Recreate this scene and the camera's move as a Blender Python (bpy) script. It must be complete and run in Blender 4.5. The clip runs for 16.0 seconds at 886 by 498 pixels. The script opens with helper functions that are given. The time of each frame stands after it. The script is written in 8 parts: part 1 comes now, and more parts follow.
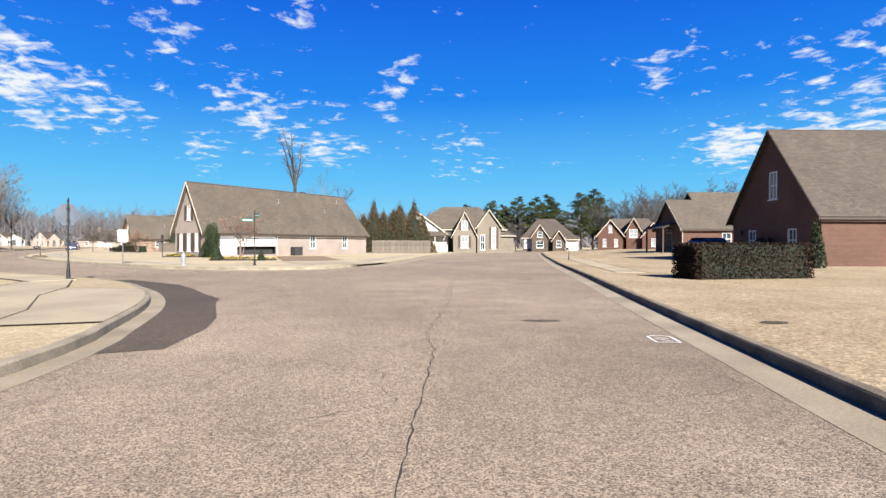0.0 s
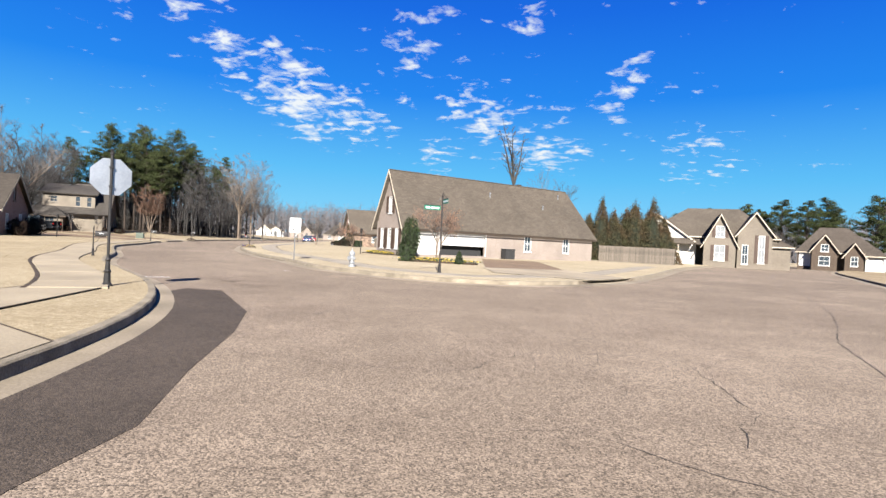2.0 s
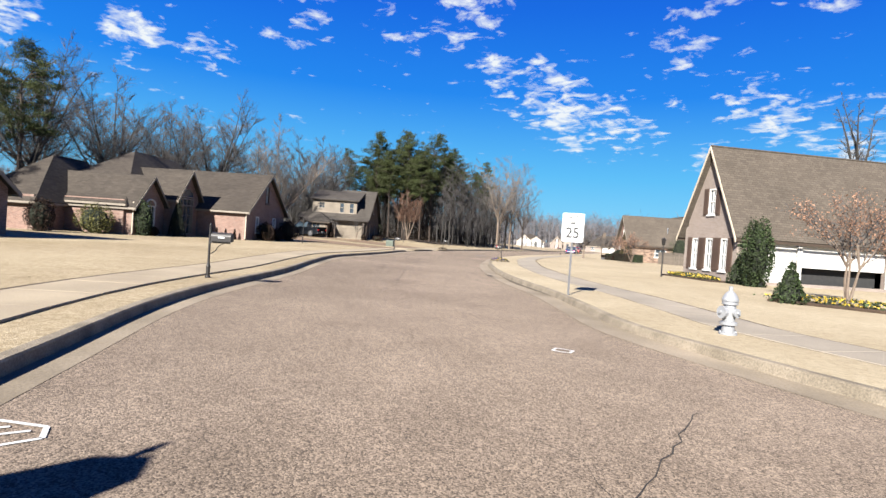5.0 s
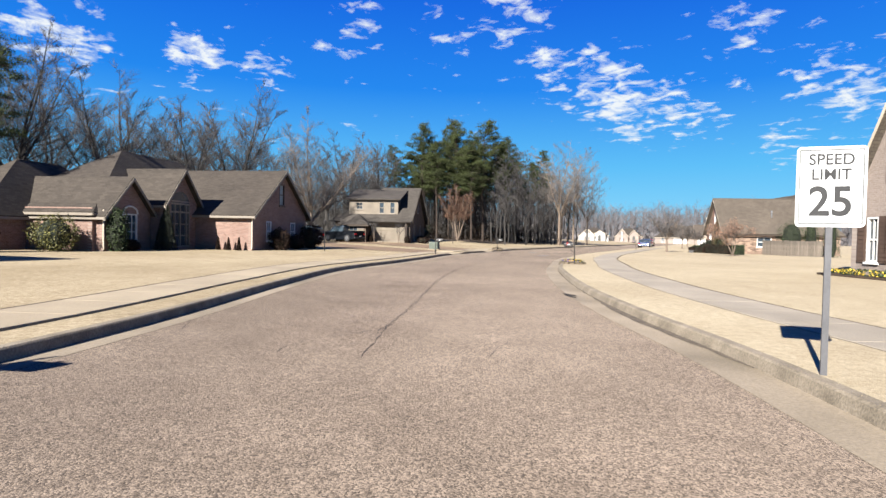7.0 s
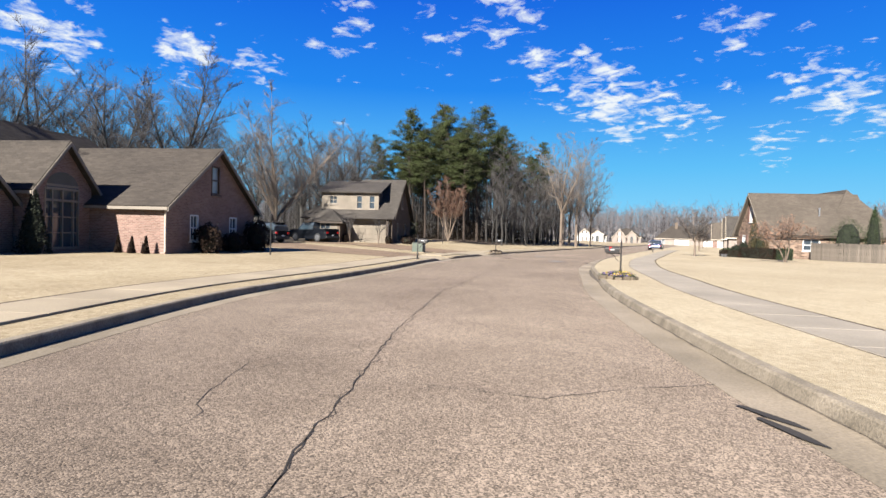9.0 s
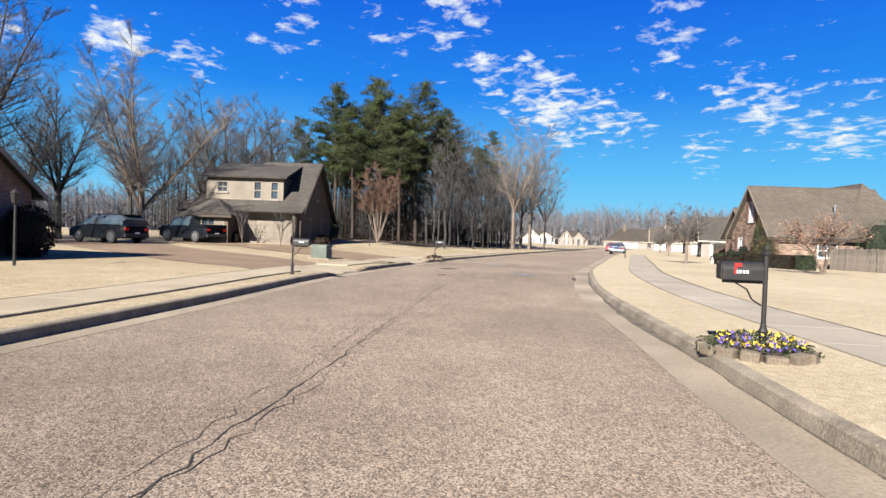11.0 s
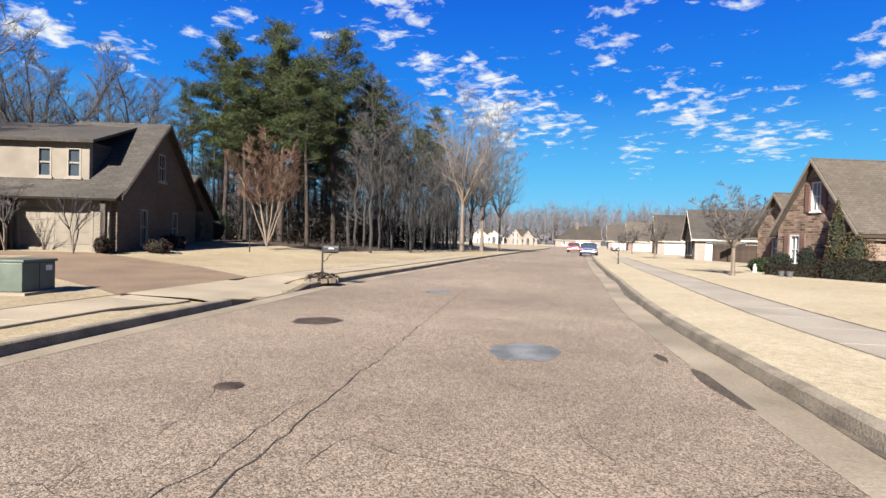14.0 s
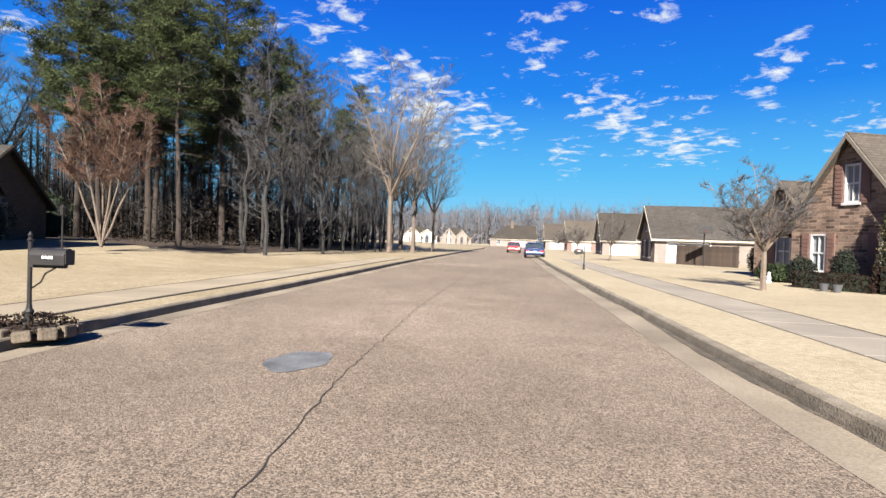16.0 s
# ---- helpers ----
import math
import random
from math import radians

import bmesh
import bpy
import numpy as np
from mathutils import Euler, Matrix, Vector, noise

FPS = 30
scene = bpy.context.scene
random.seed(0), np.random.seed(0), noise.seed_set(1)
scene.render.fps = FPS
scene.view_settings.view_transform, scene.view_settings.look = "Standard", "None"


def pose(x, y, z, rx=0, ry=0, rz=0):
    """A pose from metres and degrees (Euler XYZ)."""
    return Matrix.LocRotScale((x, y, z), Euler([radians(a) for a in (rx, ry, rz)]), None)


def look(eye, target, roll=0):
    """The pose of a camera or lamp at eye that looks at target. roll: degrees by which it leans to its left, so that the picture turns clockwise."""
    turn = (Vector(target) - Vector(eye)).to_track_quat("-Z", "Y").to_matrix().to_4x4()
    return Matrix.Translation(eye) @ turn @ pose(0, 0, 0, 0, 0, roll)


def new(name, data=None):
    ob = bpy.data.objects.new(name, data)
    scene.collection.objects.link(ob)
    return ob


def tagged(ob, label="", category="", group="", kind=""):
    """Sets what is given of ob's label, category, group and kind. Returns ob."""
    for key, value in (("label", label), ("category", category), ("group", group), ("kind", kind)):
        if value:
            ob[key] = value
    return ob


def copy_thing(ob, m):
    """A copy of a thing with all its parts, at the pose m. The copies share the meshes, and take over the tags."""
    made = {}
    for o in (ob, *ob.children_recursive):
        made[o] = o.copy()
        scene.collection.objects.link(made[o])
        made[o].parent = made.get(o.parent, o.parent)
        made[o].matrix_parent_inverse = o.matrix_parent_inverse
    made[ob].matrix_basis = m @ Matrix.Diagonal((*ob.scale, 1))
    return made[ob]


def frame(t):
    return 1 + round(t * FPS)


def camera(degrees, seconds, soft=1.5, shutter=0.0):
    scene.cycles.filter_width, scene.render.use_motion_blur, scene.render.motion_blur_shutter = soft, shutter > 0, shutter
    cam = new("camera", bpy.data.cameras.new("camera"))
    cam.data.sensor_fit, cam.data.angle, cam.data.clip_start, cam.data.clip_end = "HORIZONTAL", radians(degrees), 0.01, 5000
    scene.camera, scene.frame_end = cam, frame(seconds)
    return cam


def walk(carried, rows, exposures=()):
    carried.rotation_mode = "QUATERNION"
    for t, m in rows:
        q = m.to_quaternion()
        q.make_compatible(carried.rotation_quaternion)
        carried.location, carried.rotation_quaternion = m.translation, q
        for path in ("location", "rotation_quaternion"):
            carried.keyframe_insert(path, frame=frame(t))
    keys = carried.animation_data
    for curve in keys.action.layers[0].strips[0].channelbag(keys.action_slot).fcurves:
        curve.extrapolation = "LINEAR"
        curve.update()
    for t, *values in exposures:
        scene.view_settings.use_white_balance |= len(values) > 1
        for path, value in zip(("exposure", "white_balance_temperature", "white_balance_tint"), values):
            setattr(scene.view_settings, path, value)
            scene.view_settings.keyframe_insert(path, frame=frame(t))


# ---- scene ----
# camera and its drive
cam = camera(77.0, 16.0)
ROWS = [  # seconds, x, y, z, pitch, roll, yaw
    (0.0, -9.82, 1.96, 1.42, -0.49, -0.15, 0.27),
    (0.5, -9.90, 4.67, 1.40, -0.76, -0.72, 3.39),
    (1.0, -10.31, 7.71, 1.40, -0.53, -1.55, 9.17),
    (1.5, -11.08, 10.72, 1.40, -0.61, -2.72, 16.32),
    (2.0, -12.18, 13.38, 1.40, -0.68, -2.83, 22.42),
    (2.5, -13.51, 15.76, 1.39, -0.93, -3.18, 27.54),
    (3.0, -14.97, 17.83, 1.38, -0.47, -3.15, 32.23),
    (3.5, -16.47, 19.66, 1.36, -0.11, -3.88, 36.88),
    (4.0, -18.15, 21.58, 1.36, -0.48, -4.10, 41.45),
    (4.5, -19.77, 23.24, 1.37, -0.74, -4.01, 45.50),
    (5.0, -21.44, 24.80, 1.40, -1.13, -3.99, 48.66),
    (7.5, -29.67, 32.38, 1.38, -1.42, -1.06, 54.96),
    (8.0, -31.39, 33.66, 1.38, -1.44, -1.23, 55.14),
    (8.5, -33.22, 35.04, 1.39, -1.45, -1.42, 54.72),
    (9.0, -35.16, 36.56, 1.39, -1.44, -1.50, 53.72),
    (11.5, -45.86, 46.78, 1.32, -1.06, -1.96, 46.93),
    (12.0, -47.65, 48.65, 1.34, -0.99, -1.84, 46.13),
    (12.5, -49.38, 50.43, 1.35, -0.89, -1.71, 45.41),
    (13.0, -51.01, 52.21, 1.36, -0.86, -1.55, 44.55),
    (13.5, -52.49, 53.95, 1.39, -0.95, -1.55, 43.64),
    (14.0, -53.86, 55.63, 1.41, -1.01, -1.52, 42.45),
    (14.5, -55.19, 57.29, 1.40, -1.02, -1.59, 41.04),
    (15.0, -56.57, 59.07, 1.39, -1.19, -1.59, 39.22),
    (15.5, -57.85, 60.77, 1.41, -0.97, -1.71, 37.36),
    (16.0, -59.05, 62.41, 1.42, -0.94, -1.78, 35.55),
]
walk(cam, [(t, pose(x, y, z, 90 + pitch, roll, yaw)) for t, x, y, z, pitch, roll, yaw in ROWS])

# ---- light ----
SUN_EL, SUN_AZ = radians(32), math.atan2(0.42, -0.91)   # azimuth from +y towards +x
scene.view_settings.exposure = 2.1
world = bpy.data.worlds.new("sky")
scene.world = world
world.use_nodes = True
wn, wl = world.node_tree.nodes, world.node_tree.links
wn.clear()
w_out = wn.new("ShaderNodeOutputWorld")
w_bg = wn.new("ShaderNodeBackground")
w_sky = wn.new("ShaderNodeTexSky")
w_sky.sky_type = "NISHITA"
w_sky.sun_disc = False
w_sky.sun_elevation = SUN_EL
w_sky.sun_rotation = SUN_AZ
w_sky.air_density, w_sky.dust_density, w_sky.ozone_density = 1.0, 0.5, 2.5
w_tc = wn.new("ShaderNodeTexCoord")
w_sep = wn.new("ShaderNodeSeparateXYZ")
wl.new(w_tc.outputs["Generated"], w_sep.inputs[0])


def wmath(op, a, b=None):
    n = wn.new("ShaderNodeMath")
    n.operation = op
    for i, v in enumerate((a, b)):
        if v is None:
            continue
        if isinstance(v, (int, float)):
            n.inputs[i].default_value = v
        else:
            wl.new(v, n.inputs[i])
    return n.outputs[0]


# a cloud deck: directions are laid onto a level sheet high above
w_h = wmath("ADD", wmath("MAXIMUM", w_sep.outputs[2], 0.0), 0.12)
w_u, w_v = wmath("DIVIDE", w_sep.outputs[0], w_h), wmath("DIVIDE", w_sep.outputs[1], w_h)
w_uv = wn.new("ShaderNodeCombineXYZ")
wl.new(w_u, w_uv.inputs[0]), wl.new(w_v, w_uv.inputs[1])
w_n1 = wn.new("ShaderNodeTexNoise")
w_n1.inputs["Scale"].default_value, w_n1.inputs["Detail"].default_value, w_n1.inputs["Roughness"].default_value = 8.5, 8.0, 0.62
w_n1.inputs["Distortion"].default_value = 0.35
wl.new(w_uv.outputs[0], w_n1.inputs["Vector"])
w_n2 = wn.new("ShaderNodeTexNoise")
w_n2.inputs["Scale"].default_value, w_n2.inputs["Detail"].default_value = 1.5, 2.0
wl.new(w_uv.outputs[0], w_n2.inputs["Vector"])
w_mix = wmath("ADD", w_n1.outputs[0], wmath("MULTIPLY", wmath("SUBTRACT", w_n2.outputs[0], 0.5), 0.42))
# banks of cloud: (direction, reach, weight); the air near the horizon stays clear
for d, reach, weight in (((-0.616, 0.740, 0.269), 0.11, 0.17), ((-0.57, 0.79, 0.21), 0.10, 0.16), ((-0.498, 0.844, 0.199), 0.08, 0.13), ((-0.681, 0.673, 0.29), 0.06, 0.12),
                         ((-0.965, 0.01, 0.265), 0.10, 0.19), ((-0.942, 0.185, 0.279), 0.07, 0.17), ((-0.918, 0.292, 0.265), 0.06, 0.15), ((-0.835, 0.413, 0.363), 0.07, 0.13),
                         ((-0.687, 0.625, 0.369), 0.10, 0.13), ((-0.324, 0.919, 0.225), 0.09, 0.11), ((-0.27, 0.945, 0.185), 0.10, 0.14), ((-0.391, 0.909, 0.145), 0.06, 0.16), ((-0.417, 0.849, 0.324), 0.07, 0.09),
                         ((-0.187, 0.966, 0.176), 0.08, 0.13), ((-0.10, 0.964, 0.245), 0.06, 0.11), ((-0.232, 0.902, 0.364), 0.06, 0.13), ((0.341, 0.896, 0.284), 0.05, 0.14),
                         ((0.558, 0.804, 0.205), 0.13, 0.20), ((0.453, 0.881, 0.145), 0.08, 0.24), ((0.029, 0.989, 0.143), 0.09, 0.15), ((0.62, 0.72, 0.30), 0.10, 0.12), ((-0.077, 0.951, 0.3), 0.06, 0.10)):
    w_d = wn.new("ShaderNodeVectorMath")
    w_d.operation = "DISTANCE"
    wl.new(w_tc.outputs["Generated"], w_d.inputs[0])
    w_d.inputs[1].default_value = d
    w_m = wn.new("ShaderNodeMapRange")
    w_m.interpolation_type = "SMOOTHSTEP"
    w_m.inputs[1].default_value, w_m.inputs[2].default_value = reach * 0.25, reach
    w_m.inputs[3].default_value, w_m.inputs[4].default_value = weight, 0.0
    wl.new(w_d.outputs["Value"], w_m.inputs[0])
    w_mix = wmath("ADD", w_mix, w_m.outputs[0])
w_low = wn.new("ShaderNodeMapRange")
w_low.interpolation_type = "SMOOTHSTEP"
w_low.inputs[1].default_value, w_low.inputs[2].default_value = 0.05, 0.17
w_low.inputs[3].default_value, w_low.inputs[4].default_value = -0.16, 0.0
wl.new(w_sep.outputs[2], w_low.inputs[0])
w_mix = wmath("ADD", w_mix, w_low.outputs[0])
w_ramp = wn.new("ShaderNodeValToRGB")
w_ramp.color_ramp.elements[0].position, w_ramp.color_ramp.elements[1].position = 0.635, 0.80
wl.new(w_mix, w_ramp.inputs[0])
# clear-day gradient over the physical sky
w_grad = wn.new("ShaderNodeValToRGB")
cr = w_grad.color_ramp
cr.elements[0].position, cr.elements[0].color = 0.0, (0.26, 0.71, 0.98, 1)
cr.elements[1].position, cr.elements[1].color = 0.95, (0.001, 0.018, 0.15, 1)
for at, c in ((0.12, (0.10, 0.52, 0.95, 1)), (0.25, (0.009, 0.245, 0.89, 1)), (0.38, (0.003, 0.145, 0.79, 1)), (0.6, (0.002, 0.07, 0.5, 1))):
    cr.elements.new(at).color = c
wl.new(w_sep.outputs[2], w_grad.inputs[0])
w_blend = wn.new("ShaderNodeMix")
w_blend.data_type = "RGBA"
w_blend.inputs[0].default_value = 0.96
w_scale = wn.new("ShaderNodeMix")
w_scale.data_type, w_scale.blend_type = "RGBA", "MULTIPLY"
w_scale.inputs[0].default_value = 1.0
w_scale.inputs[7].default_value = (7.5, 7.5, 7.5, 1)
wl.new(w_grad.outputs[0], w_scale.inputs[6])
wl.new(w_sky.outputs[0], w_blend.inputs[6])
wl.new(w_scale.outputs[2], w_blend.inputs[7])
w_col = wn.new("ShaderNodeMix")
w_col.data_type = "RGBA"
wl.new(w_ramp.outputs[0], w_col.inputs[0])
wl.new(w_blend.outputs[2], w_col.inputs[6])
w_col.inputs[7].default_value = (6.6, 7.0, 7.3, 1)
wl.new(w_col.outputs[2], w_bg.inputs[0])
w_bg.inputs[1].default_value = 0.0308
wl.new(w_bg.outputs[0], w_out.inputs[0])

sun = new("sun", bpy.data.lights.new("sun", "SUN"))
sun.data.energy, sun.data.angle, sun.data.color = 4.45, radians(0.53), (1.0, 0.952, 0.88)
sun.matrix_world = look((0, 0, 0), (-math.sin(SUN_AZ) * math.cos(SUN_EL), -math.cos(SUN_AZ) * math.cos(SUN_EL), -math.sin(SUN_EL)))

# ---- materials ----


def material(name, color, rough=0.8, vary=0.15, scale=3.0, grain=60.0, grain_amt=0.15, bump=0.2, metal=0.0, coords="Object", spec=0.4, tint=None, island=0.0, obrand=0.0, patch=None):
    """A surface with variation at two scales and fine relief. tint: a second colour for the large stains."""
    m = bpy.data.materials.new(name)
    m.use_nodes = True
    nt = m.node_tree
    b = nt.nodes["Principled BSDF"]
    b.inputs["Roughness"].default_value, b.inputs["Metallic"].default_value = rough, metal
    b.inputs["Specular IOR Level"].default_value = spec
    tc = nt.nodes.new("ShaderNodeTexCoord")
    out = nt.nodes.new("ShaderNodeNewGeometry").outputs["Position"] if coords == "World" else tc.outputs[coords]
    n1 = nt.nodes.new("ShaderNodeTexNoise")
    n1.inputs["Scale"].default_value, n1.inputs["Detail"].default_value = scale, 5.0
    n2 = nt.nodes.new("ShaderNodeTexNoise")
    n2.inputs["Scale"].default_value, n2.inputs["Detail"].default_value = grain, 3.0
    nt.links.new(out, n1.inputs["Vector"]), nt.links.new(out, n2.inputs["Vector"])
    mix = nt.nodes.new("ShaderNodeMix")
    mix.data_type = "RGBA"
    c = Vector(color)
    t = Vector(tint) if tint else c * (1 - 2 * vary)
    mix.inputs[6].default_value = (*t, 1)
    mix.inputs[7].default_value = (*(c * (1 + vary)), 1)
    ramp = nt.nodes.new("ShaderNodeMapRange")
    ramp.inputs[1].default_value, ramp.inputs[2].default_value = 0.32, 0.68
    nt.links.new(n1.outputs[0], ramp.inputs[0]), nt.links.new(ramp.outputs[0], mix.inputs[0])
    mul = nt.nodes.new("ShaderNodeMix")
    mul.data_type, mul.blend_type = "RGBA", "MULTIPLY"
    mul.inputs[0].default_value = 1.0
    gr = nt.nodes.new("ShaderNodeMapRange")
    gr.inputs[1].default_value, gr.inputs[2].default_value = 0.3, 0.7
    gr.inputs[3].default_value, gr.inputs[4].default_value = 1 - grain_amt * 1.5, 1 + grain_amt
    nt.links.new(n2.outputs[0], gr.inputs[0])
    nt.links.new(mix.outputs[2], mul.inputs[6]), nt.links.new(gr.outputs[0], mul.inputs[7])
    last = mul.outputs[2]
    for amount, node, sock in ((island, "ShaderNodeNewGeometry", "Random Per Island"), (obrand, "ShaderNodeObjectInfo", "Random")):
        if amount:
            g = nt.nodes.new(node)
            r = nt.nodes.new("ShaderNodeMapRange")
            r.inputs[3].default_value, r.inputs[4].default_value = 1 - amount, 1 + amount
            nt.links.new(g.outputs[sock], r.inputs[0])
            k = nt.nodes.new("ShaderNodeMix")
            k.data_type, k.blend_type = "RGBA", "MULTIPLY"
            k.inputs[0].default_value = 1.0
            nt.links.new(last, k.inputs[6]), nt.links.new(r.outputs[0], k.inputs[7])
            last = k.outputs[2]
    nt.links.new(last, b.inputs["Base Color"])
    if bump:
        bp = nt.nodes.new("ShaderNodeBump")
        bp.inputs["Strength"].default_value, bp.inputs["Distance"].default_value = bump, 0.02
        nt.links.new(n2.outputs[0], bp.inputs["Height"]), nt.links.new(bp.outputs[0], b.inputs["Normal"])
    return m


def coursed(name, c1, c2, mortar, width, height, gap, rough=0.85, bump=0.5, offset=0.5, stain=0.25, stain_scale=0.35):
    """Bricks, stones or shingles in courses, laid out in metres on the UV map."""
    m = bpy.data.materials.new(name)
    m.use_nodes = True
    nt = m.node_tree
    b = nt.nodes["Principled BSDF"]
    b.inputs["Roughness"].default_value = rough
    b.inputs["Specular IOR Level"].default_value = 0.25
    uv = nt.nodes.new("ShaderNodeUVMap")
    br = nt.nodes.new("ShaderNodeTexBrick")
    br.offset = offset
    br.inputs["Scale"].default_value = 1.0
    br.inputs["Brick Width"].default_value, br.inputs["Row Height"].default_value = width, height
    br.inputs["Mortar Size"].default_value, br.inputs["Mortar Smooth"].default_value = gap, 0.3
    br.inputs["Color1"].default_value, br.inputs["Color2"].default_value = (*c1, 1), (*c2, 1)
    br.inputs["Mortar"].default_value = (*mortar, 1)
    nt.links.new(uv.outputs[0], br.inputs["Vector"])
    n1 = nt.nodes.new("ShaderNodeTexNoise")
    n1.inputs["Scale"].default_value, n1.inputs["Detail"].default_value = stain_scale, 6.0
    nt.links.new(uv.outputs[0], n1.inputs["Vector"])
    n2 = nt.nodes.new("ShaderNodeTexNoise")
    n2.inputs["Scale"].default_value, n2.inputs["Detail"].default_value = 14.0, 4.0
    nt.links.new(uv.outputs[0], n2.inputs["Vector"])
    add = nt.nodes.new("ShaderNodeMath")
    add.operation = "ADD"
    nt.links.new(n1.outputs[0], add.inputs[0]), nt.links.new(n2.outputs[0], add.inputs[1])
    r = nt.nodes.new("ShaderNodeMapRange")
    r.inputs[1].default_value, r.inputs[2].default_value = 0.7, 1.3
    r.inputs[3].default_value, r.inputs[4].default_value = 1 - stain, 1 + stain
    nt.links.new(add.outputs[0], r.inputs[0])
    mul = nt.nodes.new("ShaderNodeMix")
    mul.data_type, mul.blend_type = "RGBA", "MULTIPLY"
    mul.inputs[0].default_value = 1.0
    nt.links.new(br.outputs["Color"], mul.inputs[6]), nt.links.new(r.outputs[0], mul.inputs[7])
    nt.links.new(mul.outputs[2], b.inputs["Base Color"])
    bp = nt.nodes.new("ShaderNodeBump")
    bp.invert = True
    bp.inputs["Strength"].default_value, bp.inputs["Distance"].default_value = bump, 0.012
    nt.links.new(br.outputs["Fac"], bp.inputs["Height"]), nt.links.new(bp.outputs[0], b.inputs["Normal"])
    return m


def chipped(name, light, dark, tint, cell=60.0, contrast=1.0, rough=0.92, wear=1.0, diffuse=0.0):
    """Worn chip-seal: small stones of mixed tone in a binder, with broad wear."""
    m = bpy.data.materials.new(name)
    m.use_nodes = True
    nt = m.node_tree
    b = nt.nodes["Principled BSDF"]
    b.inputs["Roughness"].default_value = rough
    b.inputs["Specular IOR Level"].default_value = 0.2
    b.inputs["Diffuse Roughness"].default_value = diffuse
    tc = nt.nodes.new("ShaderNodeTexCoord")
    vo = nt.nodes.new("ShaderNodeTexVoronoi")
    vo.inputs["Scale"].default_value = cell
    nt.links.new(tc.outputs["Object"], vo.inputs["Vector"])
    sep = nt.nodes.new("ShaderNodeSeparateColor")
    nt.links.new(vo.outputs["Color"], sep.inputs[0])
    ramp = nt.nodes.new("ShaderNodeValToRGB")
    el = ramp.color_ramp.elements
    el[0].position, el[0].color = 0.08, (*dark, 1)
    el[1].position, el[1].color = 0.95, (*light, 1)
    nt.links.new(sep.outputs[0], ramp.inputs[0])
    last = ramp.outputs[0]
    for sc, det, amt, lo, hi in ((0.16, 4.0, 0.16 * wear, 0.35, 0.65), (1.1, 5.0, 0.12 * wear, 0.3, 0.7), (9.0, 3.0, 0.16 * contrast, 0.3, 0.7)):
        n = nt.nodes.new("ShaderNodeTexNoise")
        n.inputs["Scale"].default_value, n.inputs["Detail"].default_value = sc, det
        nt.links.new(tc.outputs["Object"], n.inputs["Vector"])
        r = nt.nodes.new("ShaderNodeMapRange")
        r.inputs[1].default_value, r.inputs[2].default_value = lo, hi
        nt.links.new(n.outputs[0], r.inputs[0])
        k = nt.nodes.new("ShaderNodeMix")
        k.data_type = "RGBA"
        k.inputs[6].default_value = (*[1 - amt * 1.3 * t for t in tint], 1)
        k.inputs[7].default_value = (1 + amt * 0.6, 1 + amt * 0.6, 1 + amt * 0.6, 1)
        nt.links.new(r.outputs[0], k.inputs[0])
        q = nt.nodes.new("ShaderNodeMix")
        q.data_type, q.blend_type = "RGBA", "MULTIPLY"
        q.inputs[0].default_value = 1.0
        nt.links.new(last, q.inputs[6]), nt.links.new(k.outputs[2], q.inputs[7])
        last = q.outputs[2]
    nt.links.new(last, b.inputs["Base Color"])
    bp = nt.nodes.new("ShaderNodeBump")
    bp.inputs["Strength"].default_value, bp.inputs["Distance"].default_value = 0.55, 0.008
    nt.links.new(vo.outputs["Distance"], bp.inputs["Height"])
    bp.invert = True
    nt.links.new(bp.outputs[0], b.inputs["Normal"])
    return m


M_ASPHALT = chipped("aged_asphalt", (0.24, 0.19, 0.147), (0.06, 0.0475, 0.0375), (0.95, 1.0, 1.05), 85.0, 0.7, diffuse=0.25)
M_PATCH = chipped("new_asphalt", (0.0944, 0.072, 0.0552), (0.0304, 0.024, 0.0192), (1, 1, 1), 100.0)
M_CEMENT = material("pale_cement_patch", (0.122, 0.125, 0.128), 0.85, 0.25, 2.0, 40.0, 0.2, 0.3)
M_GUTTER = material("gutter_concrete", (0.212, 0.174, 0.126), 0.88, 0.12, 0.5, 40.0, 0.14, 0.25, tint=(0.128, 0.104, 0.072), island=0.06)
# Sun and shade as two colours of one concrete; the darker also holds dirt.
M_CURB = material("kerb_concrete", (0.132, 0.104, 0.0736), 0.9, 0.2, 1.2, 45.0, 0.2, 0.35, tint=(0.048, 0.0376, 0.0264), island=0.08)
M_CURB_LIT = material("lit_kerb_concrete", (0.185, 0.155, 0.115), 0.9, 0.12, 2.5, 45.0, 0.2, 0.35, tint=(0.115, 0.095, 0.068), island=0.06)
M_WALK = material("pavement_concrete", (0.25, 0.207, 0.143), 0.88, 0.1, 0.6, 45.0, 0.12, 0.25, tint=(0.2, 0.163, 0.112), obrand=0.05, coords="World")
M_DRIVE = material("driveway_concrete", (0.25, 0.208, 0.148), 0.88, 0.12, 0.4, 45.0, 0.12, 0.25, tint=(0.19, 0.155, 0.108))
M_AGG = material("brown_aggregate_drive", (0.15, 0.102, 0.064), 0.9, 0.12, 0.5, 60.0, 0.3, 0.4, tint=(0.115, 0.077, 0.048))
M_GRASS = chipped("dormant_grass", (0.35, 0.303, 0.217), (0.25, 0.211, 0.143), (0.8, 0.95, 1.15), 75.0, 0.9, 0.97, 0.6)
M_GRASS_WEST = chipped("browner_dormant_grass", (0.322, 0.274, 0.19), (0.2, 0.165, 0.107), (0.8, 0.95, 1.15), 60.0, 1.2, 0.97, 0.8)
